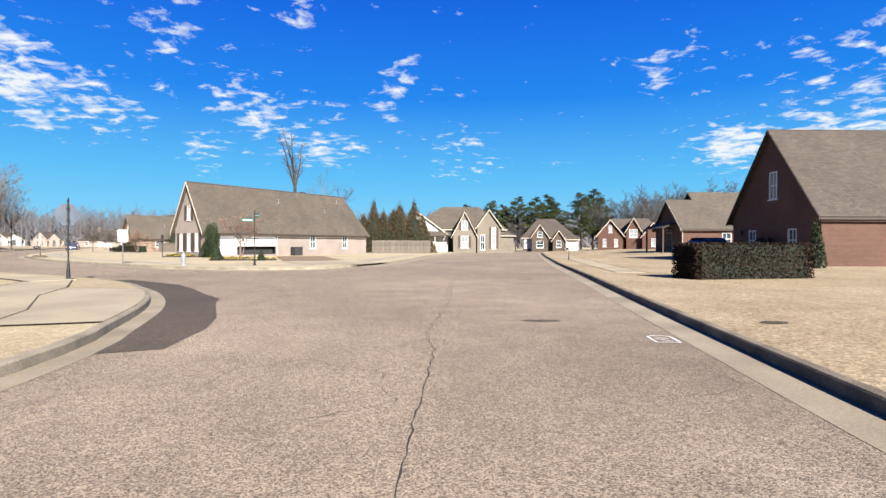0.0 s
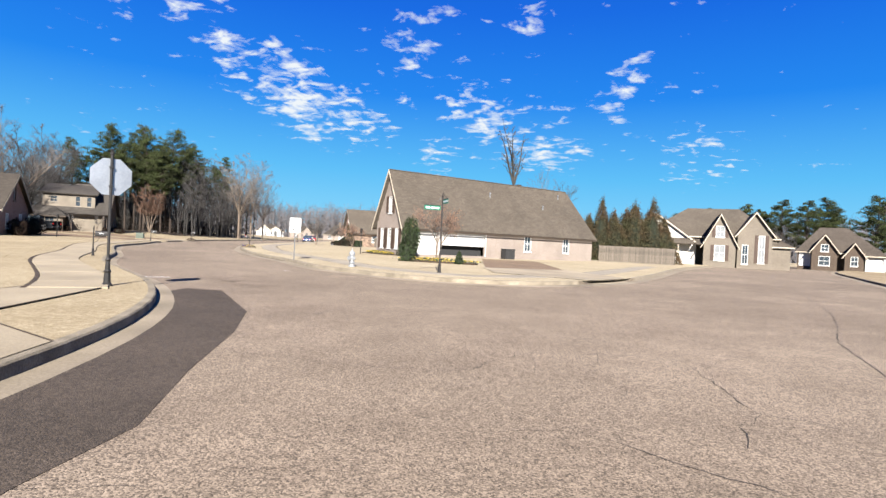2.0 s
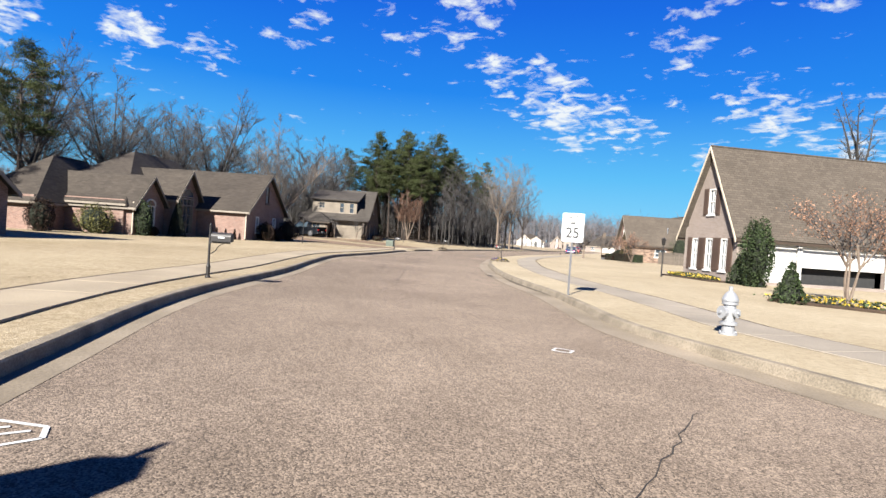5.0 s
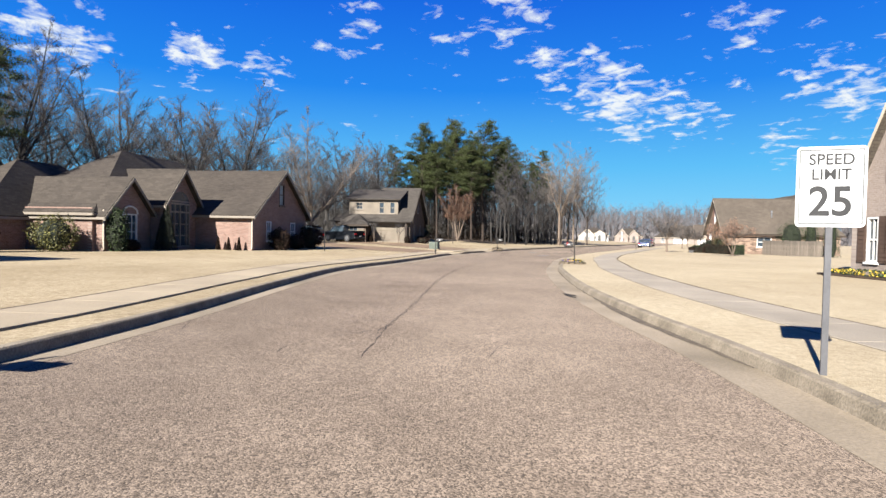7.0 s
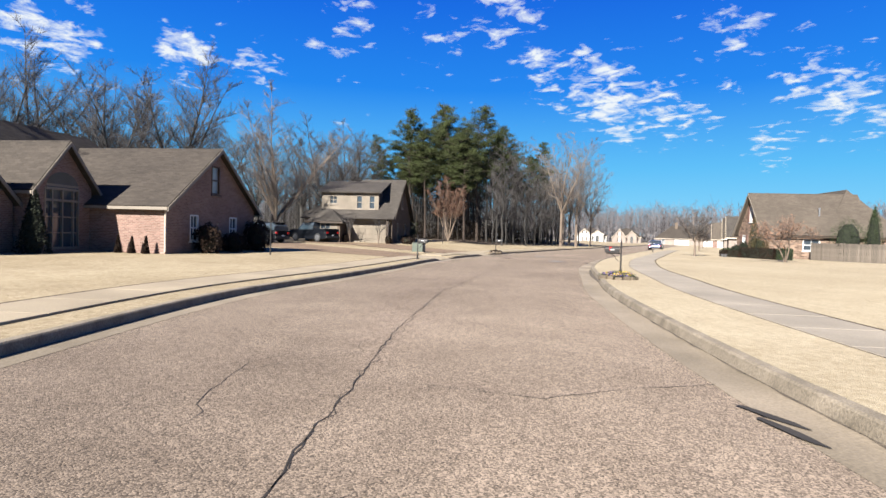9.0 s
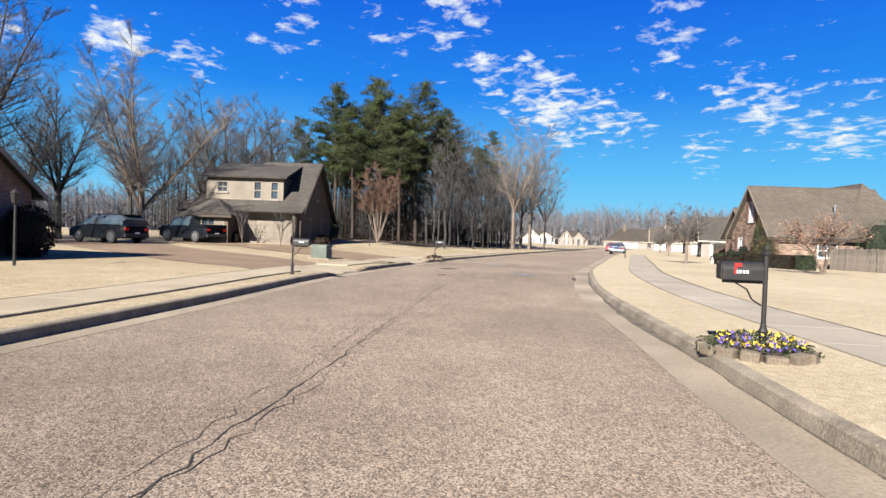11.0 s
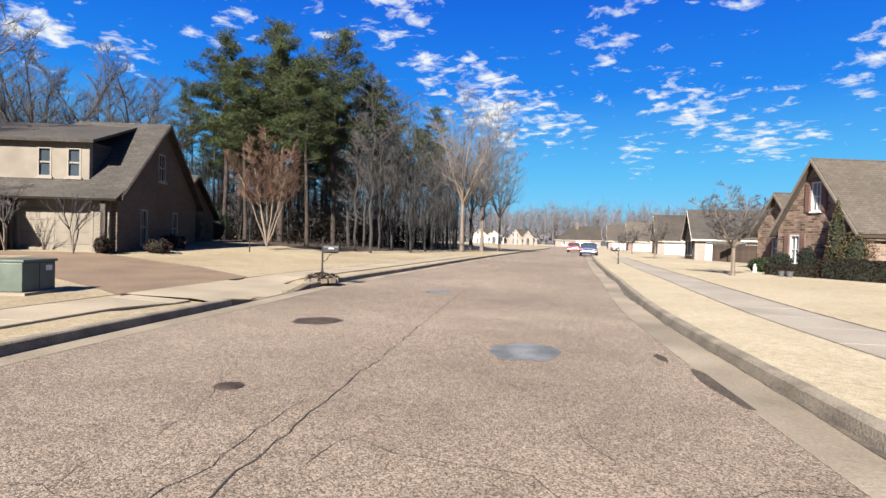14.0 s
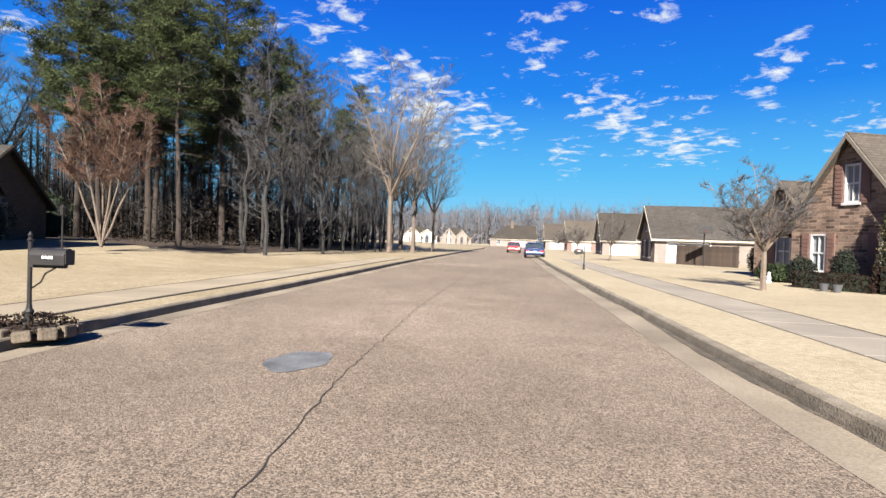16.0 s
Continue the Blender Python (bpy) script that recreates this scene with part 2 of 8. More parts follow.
M_LAWN_ROUGH = chipped("coarse_brown_grass", (0.33, 0.275, 0.192), (0.15, 0.12, 0.078), (0.8, 0.95, 1.15), 34.0, 1.6, 0.97, 1.0)
M_BLADE = material("straw_grass_blades", (0.216, 0.18, 0.12), 0.9, 0.1, 1.0, 30.0, 0.1, 0, island=0.18, spec=0.1)
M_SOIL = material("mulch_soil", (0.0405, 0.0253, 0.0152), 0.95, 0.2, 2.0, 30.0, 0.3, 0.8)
M_CRACK = material("crack_tar", (0.023, 0.0194, 0.0164), 0.9, 0.1, 3.0, 50.0, 0.2, 0.2)
M_WHITE = material("white_paint", (0.477, 0.472, 0.453), 0.55, 0.04, 1.0, 30.0, 0.04, 0.05)
M_CREAM = material("cream_trim", (0.378, 0.324, 0.254), 0.6, 0.06, 1.0, 30.0, 0.05, 0.05)
M_BROWNTRIM = material("dark_fascia", (0.0371, 0.0253, 0.0169), 0.7, 0.1, 1.0, 30.0, 0.1, 0.1)
M_SHUTTER = material("brown_shutter", (0.0571, 0.0354, 0.0253), 0.7, 0.1, 1.0, 30.0, 0.1, 0.1)
M_REDSHUTTER = material("rust_shutter", (0.147, 0.084, 0.0653), 0.7, 0.1, 1.0, 30.0, 0.1, 0.1)
M_GLASS = material("window_glass", (0.035, 0.045, 0.055), 0.06, 0.1, 1.0, 8.0, 0.05, 0, spec=0.8)
M_BLIND = material("pale_blind", (0.202, 0.211, 0.216), 0.25, 0.1, 1.0, 8.0, 0.05, 0, spec=0.6)
M_BLACK = material("black_metal", (0.022, 0.02, 0.019), 0.45, 0.2, 4.0, 40.0, 0.1, 0.05, metal=0.2)
M_STEEL = material("galvanised_steel", (0.273, 0.279, 0.286), 0.4, 0.12, 3.0, 40.0, 0.1, 0.1, metal=0.7)
M_SIGNBACK = material("grey_sign_back", (0.36, 0.38, 0.41), 0.42, 0.08, 2.0, 30.0, 0.05, 0.05, metal=0.9)
M_SIGNWHITE = material("sign_white", (0.533, 0.539, 0.533), 0.4, 0.03, 2.0, 30.0, 0.03, 0)
M_SIGNBLACK = material("sign_black", (0.015, 0.015, 0.015), 0.5, 0.05, 2.0, 30.0, 0.03, 0)
M_SIGNGREEN = material("sign_green", (0, 0.104, 0.0612), 0.4, 0.06, 2.0, 30.0, 0.03, 0)
M_HYDRANT = material("silver_hydrant_paint", (0.25, 0.256, 0.265), 0.42, 0.08, 6.0, 50.0, 0.08, 0.1, metal=0.25)
M_BOX = material("green_box_paint", (0.0642, 0.0794, 0.061), 0.55, 0.12, 2.0, 30.0, 0.06, 0.05)
M_IRON = material("rusty_iron", (0.0422, 0.0276, 0.0196), 0.85, 0.3, 5.0, 40.0, 0.25, 0.4, metal=0.05)
M_BARK = material("grey_bark", (0.034, 0.031, 0.028), 0.95, 0.25, 2.5, 25.0, 0.25, 0.8)
M_PINEBARK = material("pine_bark", (0.0392, 0.0282, 0.0215), 0.95, 0.25, 2.5, 20.0, 0.3, 0.9)
M_PALEBARK = material("pale_smooth_bark", (0.114, 0.0904, 0.0694), 0.85, 0.2, 2.0, 20.0, 0.15, 0.4, tint=(0.11, 0.08, 0.059))
M_TWIG = material("winter_twigs", (0.058, 0.053, 0.051), 0.95, 0.1, 1.0, 10.0, 0.1, 0)
M_PALETWIG = material("pale_winter_twigs", (0.105, 0.093, 0.086), 0.95, 0.1, 1.0, 10.0, 0.1, 0)
M_REDTWIG = material("russet_twigs", (0.092, 0.05, 0.032), 0.95, 0.1, 1.0, 10.0, 0.1, 0)
M_NEEDLE = material("pine_needles", (0.034, 0.043, 0.0135), 0.8, 0.3, 0.5, 9.0, 0.2, 0, island=0.45, spec=0.2)
M_CYPRESS = material("bronzed_cypress", (0.062, 0.037, 0.02), 0.85, 0.25, 0.6, 9.0, 0.2, 0, island=0.4, spec=0.2, tint=(0.03, 0.038, 0.016))
M_LEAF = material("evergreen_leaves", (0.025, 0.038, 0.0135), 0.65, 0.3, 1.0, 9.0, 0.2, 0, island=0.5, spec=0.2)
M_DARKLEAF = material("dark_hedge_leaves", (0.021, 0.0125, 0.0085), 0.75, 0.3, 1.0, 9.0, 0.2, 0, island=0.5, spec=0.12)
M_BROWNLEAF = material("withered_leaves", (0.2, 0.115, 0.075), 0.8, 0.2, 1.0, 9.0, 0.2, 0, island=0.4, spec=0.2)
M_PANSY = material("yellow_flowers", (0.432, 0.3, 0.0288), 0.7, 0.1, 1.0, 9.0, 0.1, 0, island=0.3)
M_VIOLET = material("violet_flowers", (0.07, 0.045, 0.2), 0.7, 0.1, 1.0, 9.0, 0.1, 0, island=0.3)
M_FENCE = material("weathered_fence", (0.114, 0.0952, 0.0762), 0.9, 0.2, 1.2, 20.0, 0.2, 0.3, obrand=0.2)
M_TYRE = material("rubber", (0.02, 0.02, 0.02), 0.85, 0.1, 5.0, 40.0, 0.1, 0.1)
M_CARBLUE = material("dark_blue_car_paint", (0.02, 0.035, 0.09), 0.2, 0.05, 2.0, 30.0, 0.02, 0, spec=0.7)
M_CARRED = material("red_car_paint", (0.259, 0.0173, 0.0144), 0.25, 0.05, 2.0, 30.0, 0.02, 0, spec=0.7)
M_CARBLACK = material("black_car_paint", (0.006, 0.007, 0.009), 0.4, 0.05, 2.0, 30.0, 0.02, 0, spec=0.04)
M_LAMPRED = material("red_tail_lamp", (0.4, 0.01, 0.01), 0.2, 0.05, 2.0, 30.0, 0.02, 0)
M_BRICK_RED = coursed("red_brick", (0.0783, 0.0326, 0.0215), (0.0538, 0.0209, 0.0147), (0.0976, 0.0718, 0.0538), 0.21, 0.075, 0.011)
M_BRICK_PINK = coursed("rose_brick", (0.186, 0.112, 0.09), (0.118, 0.068, 0.053), (0.19, 0.146, 0.122), 0.21, 0.075, 0.011)
M_BRICK_TAN = coursed("tan_brick", (0.205, 0.169, 0.147), (0.172, 0.138, 0.118), (0.21, 0.18, 0.155), 0.21, 0.075, 0.011)
M_BRICK_GREY = coursed("grey_brown_brick", (0.0707, 0.0506, 0.0365), (0.0438, 0.0303, 0.0219), (0.0912, 0.0707, 0.054), 0.21, 0.075, 0.011)
M_STONE = coursed("ledge_stone", (0.235, 0.16, 0.118), (0.062, 0.038, 0.028), (0.185, 0.142, 0.108), 0.42, 0.13, 0.018, bump=0.9, stain=0.4, stain_scale=1.4)
M_LEAF_AND_SHADE = material("dark_leaves_and_inner_shade", (0.0102, 0.0141, 0.0064), 0.95, 0.3, 6.0, 30.0, 0.3, 0.6)
M_BRICK_PALE = coursed("pale_grey_brick", (0.146, 0.123, 0.0976), (0.114, 0.096, 0.0762), (0.142, 0.122, 0.0976), 0.21, 0.075, 0.011)
M_YELLOWLEAF = material("yellow_green_leaves", (0.0927, 0.0889, 0.023), 0.6, 0.3, 1.0, 9.0, 0.2, 0, island=0.5, spec=0.3)
M_UNDER = material("shade_dark_undergrowth", (0.016, 0.012, 0.009), 0.95, 0.3, 1.0, 9.0, 0.2, 0, island=0.5, spec=0.05)
M_RIM = material("grey_wheel_rim", (0.072, 0.072, 0.076), 0.5, 0.1, 3.0, 40.0, 0.1, 0.05)
M_DARKFENCE = material("dark_stained_fence", (0.06, 0.0416, 0.0304), 0.9, 0.2, 1.2, 20.0, 0.2, 0.3, obrand=0.25)
M_STUCCO = material("tan_stucco", (0.158, 0.134, 0.105), 0.9, 0.12, 0.8, 40.0, 0.1, 0.2)
M_SIDING = material("white_siding", (0.389, 0.378, 0.356), 0.6, 0.05, 0.8, 40.0, 0.04, 0.1)
M_ROOF_TAN = coursed("tan_shingles", (0.0762, 0.0637, 0.0506), (0.0555, 0.0462, 0.0365), (0.0405, 0.0303, 0.0219), 0.32, 0.14, 0.012, bump=0.6, offset=0.37, stain=0.22)
M_ROOF_BROWN = coursed("brown_shingles", (0.066, 0.054, 0.044), (0.045, 0.037, 0.03), (0.0303, 0.0209, 0.0152), 0.32, 0.14, 0.012, bump=0.6, offset=0.37, stain=0.22)
M_ROOF_GREY = coursed("grey_shingles", (0.046, 0.0385, 0.0315), (0.029, 0.0242, 0.0198), (0.0321, 0.0253, 0.0189), 0.32, 0.14, 0.012, bump=0.6, offset=0.37, stain=0.3)
M_ROOF_DARK = coursed("dark_shingles", (0.0555, 0.0489, 0.0422), (0.0371, 0.0324, 0.0276), (0.0169, 0.0135, 0.0111), 0.32, 0.14, 0.012, bump=0.6, offset=0.37, stain=0.3)

# ---- building helpers ----


def part(name, bm, mat, parent=None, label="", smooth=False):
    """Links a bmesh as one mesh object, under a thing or a part."""
    me = bpy.data.meshes.new(name)
    bm.to_mesh(me)
    bm.free()
    return linked(name, me, mat, parent, label, smooth)


def linked(name, me, mat, parent=None, label="", smooth=False):
    if not me.materials:
        me.materials.append(mat)
    if smooth:
        me.polygons.foreach_set("use_smooth", [True] * len(me.polygons))
    ob = new(name, me)
    if parent:
        ob.parent = parent
    return tagged(ob, label)


def raw(name, verts, faces, mat, parent=None, label=""):
    me = bpy.data.meshes.new(name)
    me.from_pydata(verts, [], faces)
    me.update()
    return linked(name, me, mat, parent, label)


def thing(name, m, label, category, group=""):
    ob = new(name)
    ob.matrix_world = m
    return tagged(ob, label, category, group)


def box(bm, x0, x1, y0, y1, z0, z1, bevel=0.0):
    vs = [bm.verts.new((x, y, z)) for z in (z0, z1) for x, y in ((x0, y0), (x1, y0), (x1, y1), (x0, y1))]
    fs = [bm.faces.new([vs[i] for i in f]) for f in ((3, 2, 1, 0), (4, 5, 6, 7), (0, 1, 5, 4), (1, 2, 6, 5), (2, 3, 7, 6), (3, 0, 4, 7))]
    if bevel:
        bmesh.ops.bevel(bm, geom=list({e for f in fs for e in f.edges}), offset=bevel, segments=2, affect="EDGES", profile=0.6)
    return bm


def boxes(*rows, bevel=0.0):
    bm = bmesh.new()
    for r in rows:
        box(bm, *r, bevel=bevel)
    return bm


def tube(bm, points, radii, sides=8, cap=True):
    """A tapered tube through the points."""
    rings = []
    pts = [Vector(p) for p in points]
    for i, p in enumerate(pts):
        d = (pts[min(i + 1, len(pts) - 1)] - pts[max(i - 1, 0)]).normalized()
        a = d.orthogonal().normalized() if i == 0 else (a - d * a.dot(d)).normalized()
        b = d.cross(a)
        rings.append([bm.verts.new(p + (a * math.cos(2 * math.pi * k / sides) + b * math.sin(2 * math.pi * k / sides)) * radii[i]) for k in range(sides)])
    for r0, r1 in zip(rings, rings[1:]):
        for k in range(sides):
            bm.faces.new((r0[k], r0[(k + 1) % sides], r1[(k + 1) % sides], r1[k]))
    if cap:
        bm.faces.new(rings[-1]), bm.faces.new(list(reversed(rings[0])))
    return bm


def lathe(bm, profile, sides=16, centre=(0, 0, 0)):
    """Turns (radius, height) pairs round the z axis."""
    tube(bm, [(centre[0], centre[1], centre[2] + z) for r, z in profile], [max(r, 0.001) for r, z in profile], sides)
    return bm


def slab(bm, pts, thick, uv_dir=None):
    """A flat polygon of 3D points with thickness below it; UVs in metres."""
    pts = [Vector(p) for p in pts]
    n = Vector()
    for i in range(len(pts)):
        n += (pts[i] - pts[0]).cross(pts[(i + 1) % len(pts)] - pts[0])
    n.normalize()
    if n.z < -1e-6:
        pts.reverse()
        n = -n
    layer = bm.loops.layers.uv.verify()
    u = Vector((-n.y, n.x, 0))
    u = u.normalized() if u.length > 1e-4 else Vector((1, 0, 0))
    v = n.cross(u)
    top = [bm.verts.new(p) for p in pts]
    low = [bm.verts.new(p - n * thick) for p in pts]
    fs = [bm.faces.new(top), bm.faces.new(list(reversed(low)))]
    for i in range(len(pts)):
        j = (i + 1) % len(pts)
        fs.append(bm.faces.new((top[i], low[i], low[j], top[j])))
    for f in fs:
        for l in f.loops:
            l[layer].uv = (l.vert.co.dot(u), l.vert.co.dot(v))
    return bm


from mathutils.geometry import tessellate_polygon


def wall(bm, origin, along, outline, holes=(), thick=0.25):
    """An upright wall from origin, running along a level direction. outline: (u, z) pairs; holes: (u0, u1, z0, z1).
    The outer side is to the right of the direction. UVs in metres."""
    o, d = Vector(origin), Vector((along[0], along[1], 0)).normalized()
    inward = Vector((-d.y, d.x, 0)) * thick
    loops = [list(outline)] + [[(a, c), (a, e), (b, e), (b, c)] for a, b, c, e in holes]
    flat = [p for lp in loops for p in lp]
    layer = bm.loops.layers.uv.verify()

    def at(p, back):
        return o + d * p[0] + Vector((0, 0, p[1])) + (inward if back else Vector())
    front = [bm.verts.new(at(p, 0)) for p in flat]
    rear = [bm.verts.new(at(p, 1)) for p in flat]
    uv = dict(zip(front, flat))
    uv.update(zip(rear, flat))
    fs = []
    for t in tessellate_polygon([[Vector((p[0], p[1], 0)) for p in lp] for lp in loops]):
        tri = [flat[i] for i in t]
        area = (tri[1][0] - tri[0][0]) * (tri[2][1] - tri[0][1]) - (tri[2][0] - tri[0][0]) * (tri[1][1] - tri[0][1])
        if abs(area) < 1e-7:
            continue
        t = list(t) if area > 0 else list(reversed(t))
        fs.append(bm.faces.new([front[i] for i in t]))
        fs.append(bm.faces.new([rear[i] for i in reversed(t)]))
    k = 0
    for lp in loops:
        for i in range(len(lp)):
            a, b = k + i, k + (i + 1) % len(lp)
            fs.append(bm.faces.new((front[a], front[b], rear[b], rear[a])))
        k += len(lp)
    for f in fs:
        for l in f.loops:
            l[layer].uv = uv[l.vert]
    bmesh.ops.recalc_face_normals(bm, faces=fs)
    return bm


def window(house, origin, along, u0, u1, z0, z1, glass=None, frame_mat=None, bars=(2, 2), sill=True, arch=False, shutters=None, thick=0.25):
    """A framed window in a hole of a wall: frame, sill, panes."""
    d = Vector((along[0], along[1], 0)).normalized()
    m = Matrix.Translation(Vector(origin)) @ Matrix.Rotation(math.atan2(d.y, d.x), 4, "Z")
    fm = frame_mat or M_WHITE
    w = new("window")
    w.parent = house
    w.matrix_local = m
    bm = bmesh.new()
    f = 0.07
    for r in ((u0, u0 + f, z0, z1), (u1 - f, u1, z0, z1), (u0 + f, u1 - f, z0, z0 + f), (u0 + f, u1 - f, z1 - f, z1)):
        box(bm, r[0], r[1], -0.02, 0.1, r[2], r[3])
    for i in range(1, bars[0]):
        x = u0 + (u1 - u0) * i / bars[0]
        box(bm, x - 0.018, x + 0.018, 0.02, 0.07, z0 + f, z1 - f)
    for i in range(1, bars[1]):
        z = z0 + (z1 - z0) * i / bars[1]
        hw = 0.035 if i * 2 == bars[1] else 0.018
        box(bm, u0 + f, u1 - f, 0.018, 0.072, z - hw, z + hw)
    part("window_frame", bm, fm, w)
    part("pane", boxes((u0 + f, u1 - f, 0.08, 0.095, z0 + f, z1 - f)), glass or M_GLASS, w)
    if sill:
        part("window_sill", boxes((u0 - 0.06, u1 + 0.06, -0.08, 0.02, z0 - 0.09, z0)), fm, w)
    if shutters:
        for a, b in ((u0 - 0.42, u0 - 0.03), (u1 + 0.03, u1 + 0.42)):
            bm = boxes((a, b, -0.05, -0.004, z0 - 0.03, z1 + 0.03))
            for k in range(int((z1 - z0) / 0.16)):
                box(bm, a + 0.05, b - 0.05, -0.065, -0.05, z0 + 0.05 + k * 0.16, z0 + 0.15 + k * 0.16)
            part("shutter", bm, shutters, house).matrix_local = m
    return w


def smooth_line(points, step=1.0):
    """A smooth line through the points (Catmull-Rom), evenly stepped."""
    p = [Vector((*q, 0)) for q in points]
    p = [p[0] * 2 - p[1]] + p + [p[-1] * 2 - p[-2]]
    fine = []
    for i in range(1, len(p) - 2):
        a, b, c, d = p[i - 1:i + 3]
        for k in range(24):
            t = k / 24
            fine.append(0.5 * (2 * b + (c - a) * t + (2 * a - 5 * b + 4 * c - d) * t * t + (3 * b - a - 3 * c + d) * t ** 3))
    fine.append(p[-2])
    out, left = [fine[0]], step
    for a, b in zip(fine, fine[1:]):
        seg = (b - a).length
        while seg >= left > 0:
            a = a + (b - a) * (left / seg)
            seg = (b - a).length
            out.append(a)
            left = step
        left -= seg
    return out


def offset_line(line, dist):
    """The line moved sideways; positive to its left."""
    out = []
    for i, p in enumerate(line):
        d = (line[min(i + 1, len(line) - 1)] - line[max(i - 1, 0)]).normalized()
        out.append(p + Vector((-d.y, d.x, 0)) * dist)
    return out


def strip(name, line, offsets, mat, label="", parent=None, gap_every=0):
    """A ribbon along a line with the given (offset, height) cross-section."""
    rows = [[q + Vector((0, 0, h)) for q in offset_line(line, o)] for o, h in offsets]
    n = len(line)
    verts = [tuple(v) for r in rows for v in r]
    faces = []
    for k in range(len(rows) - 1):
        for i in range(n - 1):
            faces.append((k * n + i, k * n + i + 1, (k + 1) * n + i + 1, (k + 1) * n + i))
    ob = raw(name, verts, faces, mat, parent, label)
    return ob


def flat_sheet(name, outline, z, mat, thick=0.12, parent=None, label=""):
    bm = bmesh.new()
    top = [bm.verts.new((p[0], p[1], z)) for p in outline]
    fs = []
    for t in tessellate_polygon([[Vector((p[0], p[1], 0)) for p in outline]]):
        a, b, c = (top[i].co for i in t)
        if (b - a).cross(c - a).z < 0:
            t = tuple(reversed(t))
        if abs((b - a).cross(c - a).z) > 1e-9:
            fs.append(bm.faces.new([top[i] for i in t]))
    if thick:
        low = [bm.verts.new((p[0], p[1], z - thick)) for p in outline]
        for i in range(len(top)):
            j = (i + 1) % len(top)
            bm.faces.new((top[i], top[j], low[j], low[i]))
    return part(name, bm, mat, parent, label)

# ---- ground, roads and kerbs ----
LEFT = smooth_line([(-13.29, -39.99), (-13.73, -14.99), (-13.97, 0.03), (-14.58, 8.08), (-15.39, 11.21), (-16.61, 14.52), (-18.35, 17.63), (-20.18, 19.97),
         (-22.26, 21.9), (-24.67, 23.62), (-27.62, 25.32), (-30.71, 27.08), (-33.33, 28.99), (-37.22, 32.31), (-42.08, 35.9), (-46.9, 39.78),
         (-50.74, 44.28), (-54.6, 48.67), (-58.04, 52.38), (-61.44, 56.77), (-64.3, 61), (-67.77, 66.27), (-71.28, 72.62), (-75.67, 80.45),
         (-81.35, 90.71), (-91.74, 110.37), (-103.16, 131.91), (-118.09, 159.95), (-130.06, 177.95), (-147.03, 191.96), (-175.01, 204.97), (-230, 217.99)])
RIGHT = smooth_line([(13.7, 150.12), (3.52, 125.18), (-5.8, 98.2), (-11.11, 70.16), (-13.26, 47.17), (-14.35, 38.94), (-15.71, 35.37), (-17.08, 32.9),
         (-19.27, 31.63), (-21.88, 31.82), (-24.1, 32.59), (-26.44, 33.69), (-28.3, 35.23), (-31.12, 37.55), (-34.31, 39.81), (-38.32, 43.07),
         (-43.74, 48.19), (-47.29, 52.18), (-51.22, 56.71), (-54.11, 60.64), (-57.72, 66.04), (-60.45, 70.75), (-62.96, 75.28), (-66.9, 82.21),
         (-74.03, 95.09), (-84.28, 114.06), (-95.92, 135.54), (-109.95, 161.53), (-121.97, 184.02), (-141.99, 201.02), (-172, 214.01), (-230, 228)])
EAST = smooth_line([(-8.08, -40), (-7.02, -15), (-6.65, 0.01), (-6.27, 5.01), (-5.75, 9.52), (-4.96, 16.02), (-3.31, 28.99), (-1.86, 40.99),
         (-0.17, 53), (1.83, 67), (6.52, 95), (15.01, 122), (26.01, 147)])
LAWN_Z = 0.14

tagged(flat_sheet("ground", [(-1500, -1500), (1500, -1500), (1500, 1500), (-1500, 1500)], -0.16, M_GRASS, 0), "dry straw-coloured winter ground reaching the horizon", "ground", kind="structure")
# the carriageway, one sheet under all lanes
road_outline = [p + Vector((0, 0, 0)) for p in offset_line(LEFT, -0.3)] + [Vector((-230, 224, 0))] + [p for p in reversed(offset_line(RIGHT, 0.3))] + [p for p in reversed(offset_line(EAST, 0.3))]
tagged(flat_sheet("road", road_outline, 0.0, M_ASPHALT, 0.15), "worn tan-grey aggregate asphalt residential road with fine cracks", "road", kind="structure")
# lawns behind each kerb; the western one climbs gently behind its pavement
from mathutils.geometry import delaunay_2d_cdt


def ease(a, b, x):
    t = min(1.0, max(0.0, (x - a) / (b - a)))
    return t * t * (3 - 2 * t)


def nearest(line, x, y):
    return min(range(len(line)), key=lambda k: (line[k].x - x) ** 2 + (line[k].y - y) ** 2)


WEST_CUTS = [(nearest(LEFT, -58.7, 53.4), nearest(LEFT, -61.4, 57.0)), (nearest(LEFT, -64.0, 60.5), nearest(LEFT, -66.1, 64.2))]
LEFT_FINE = [LEFT[i] for i in range(0, len(LEFT), 2)]


def west_height(x, y):
    i = min(range(len(LEFT_FINE)), key=lambda k: (LEFT_FINE[k].x - x) ** 2 + (LEFT_FINE[k].y - y) ** 2)
    q = LEFT_FINE[i]
    d = math.hypot(q.x - x, q.y - y)
    rise = 0.12 * ease(20, 60, q.y) + 0.55 * ease(58, 82, q.y)
    drop = 0.115 * max(0.0, 1 - d / 3.0) if any(a <= i * 2 <= b for a, b in WEST_CUTS) else 0.0
    return LAWN_Z + rise * ease(3.2, 16, d) - drop


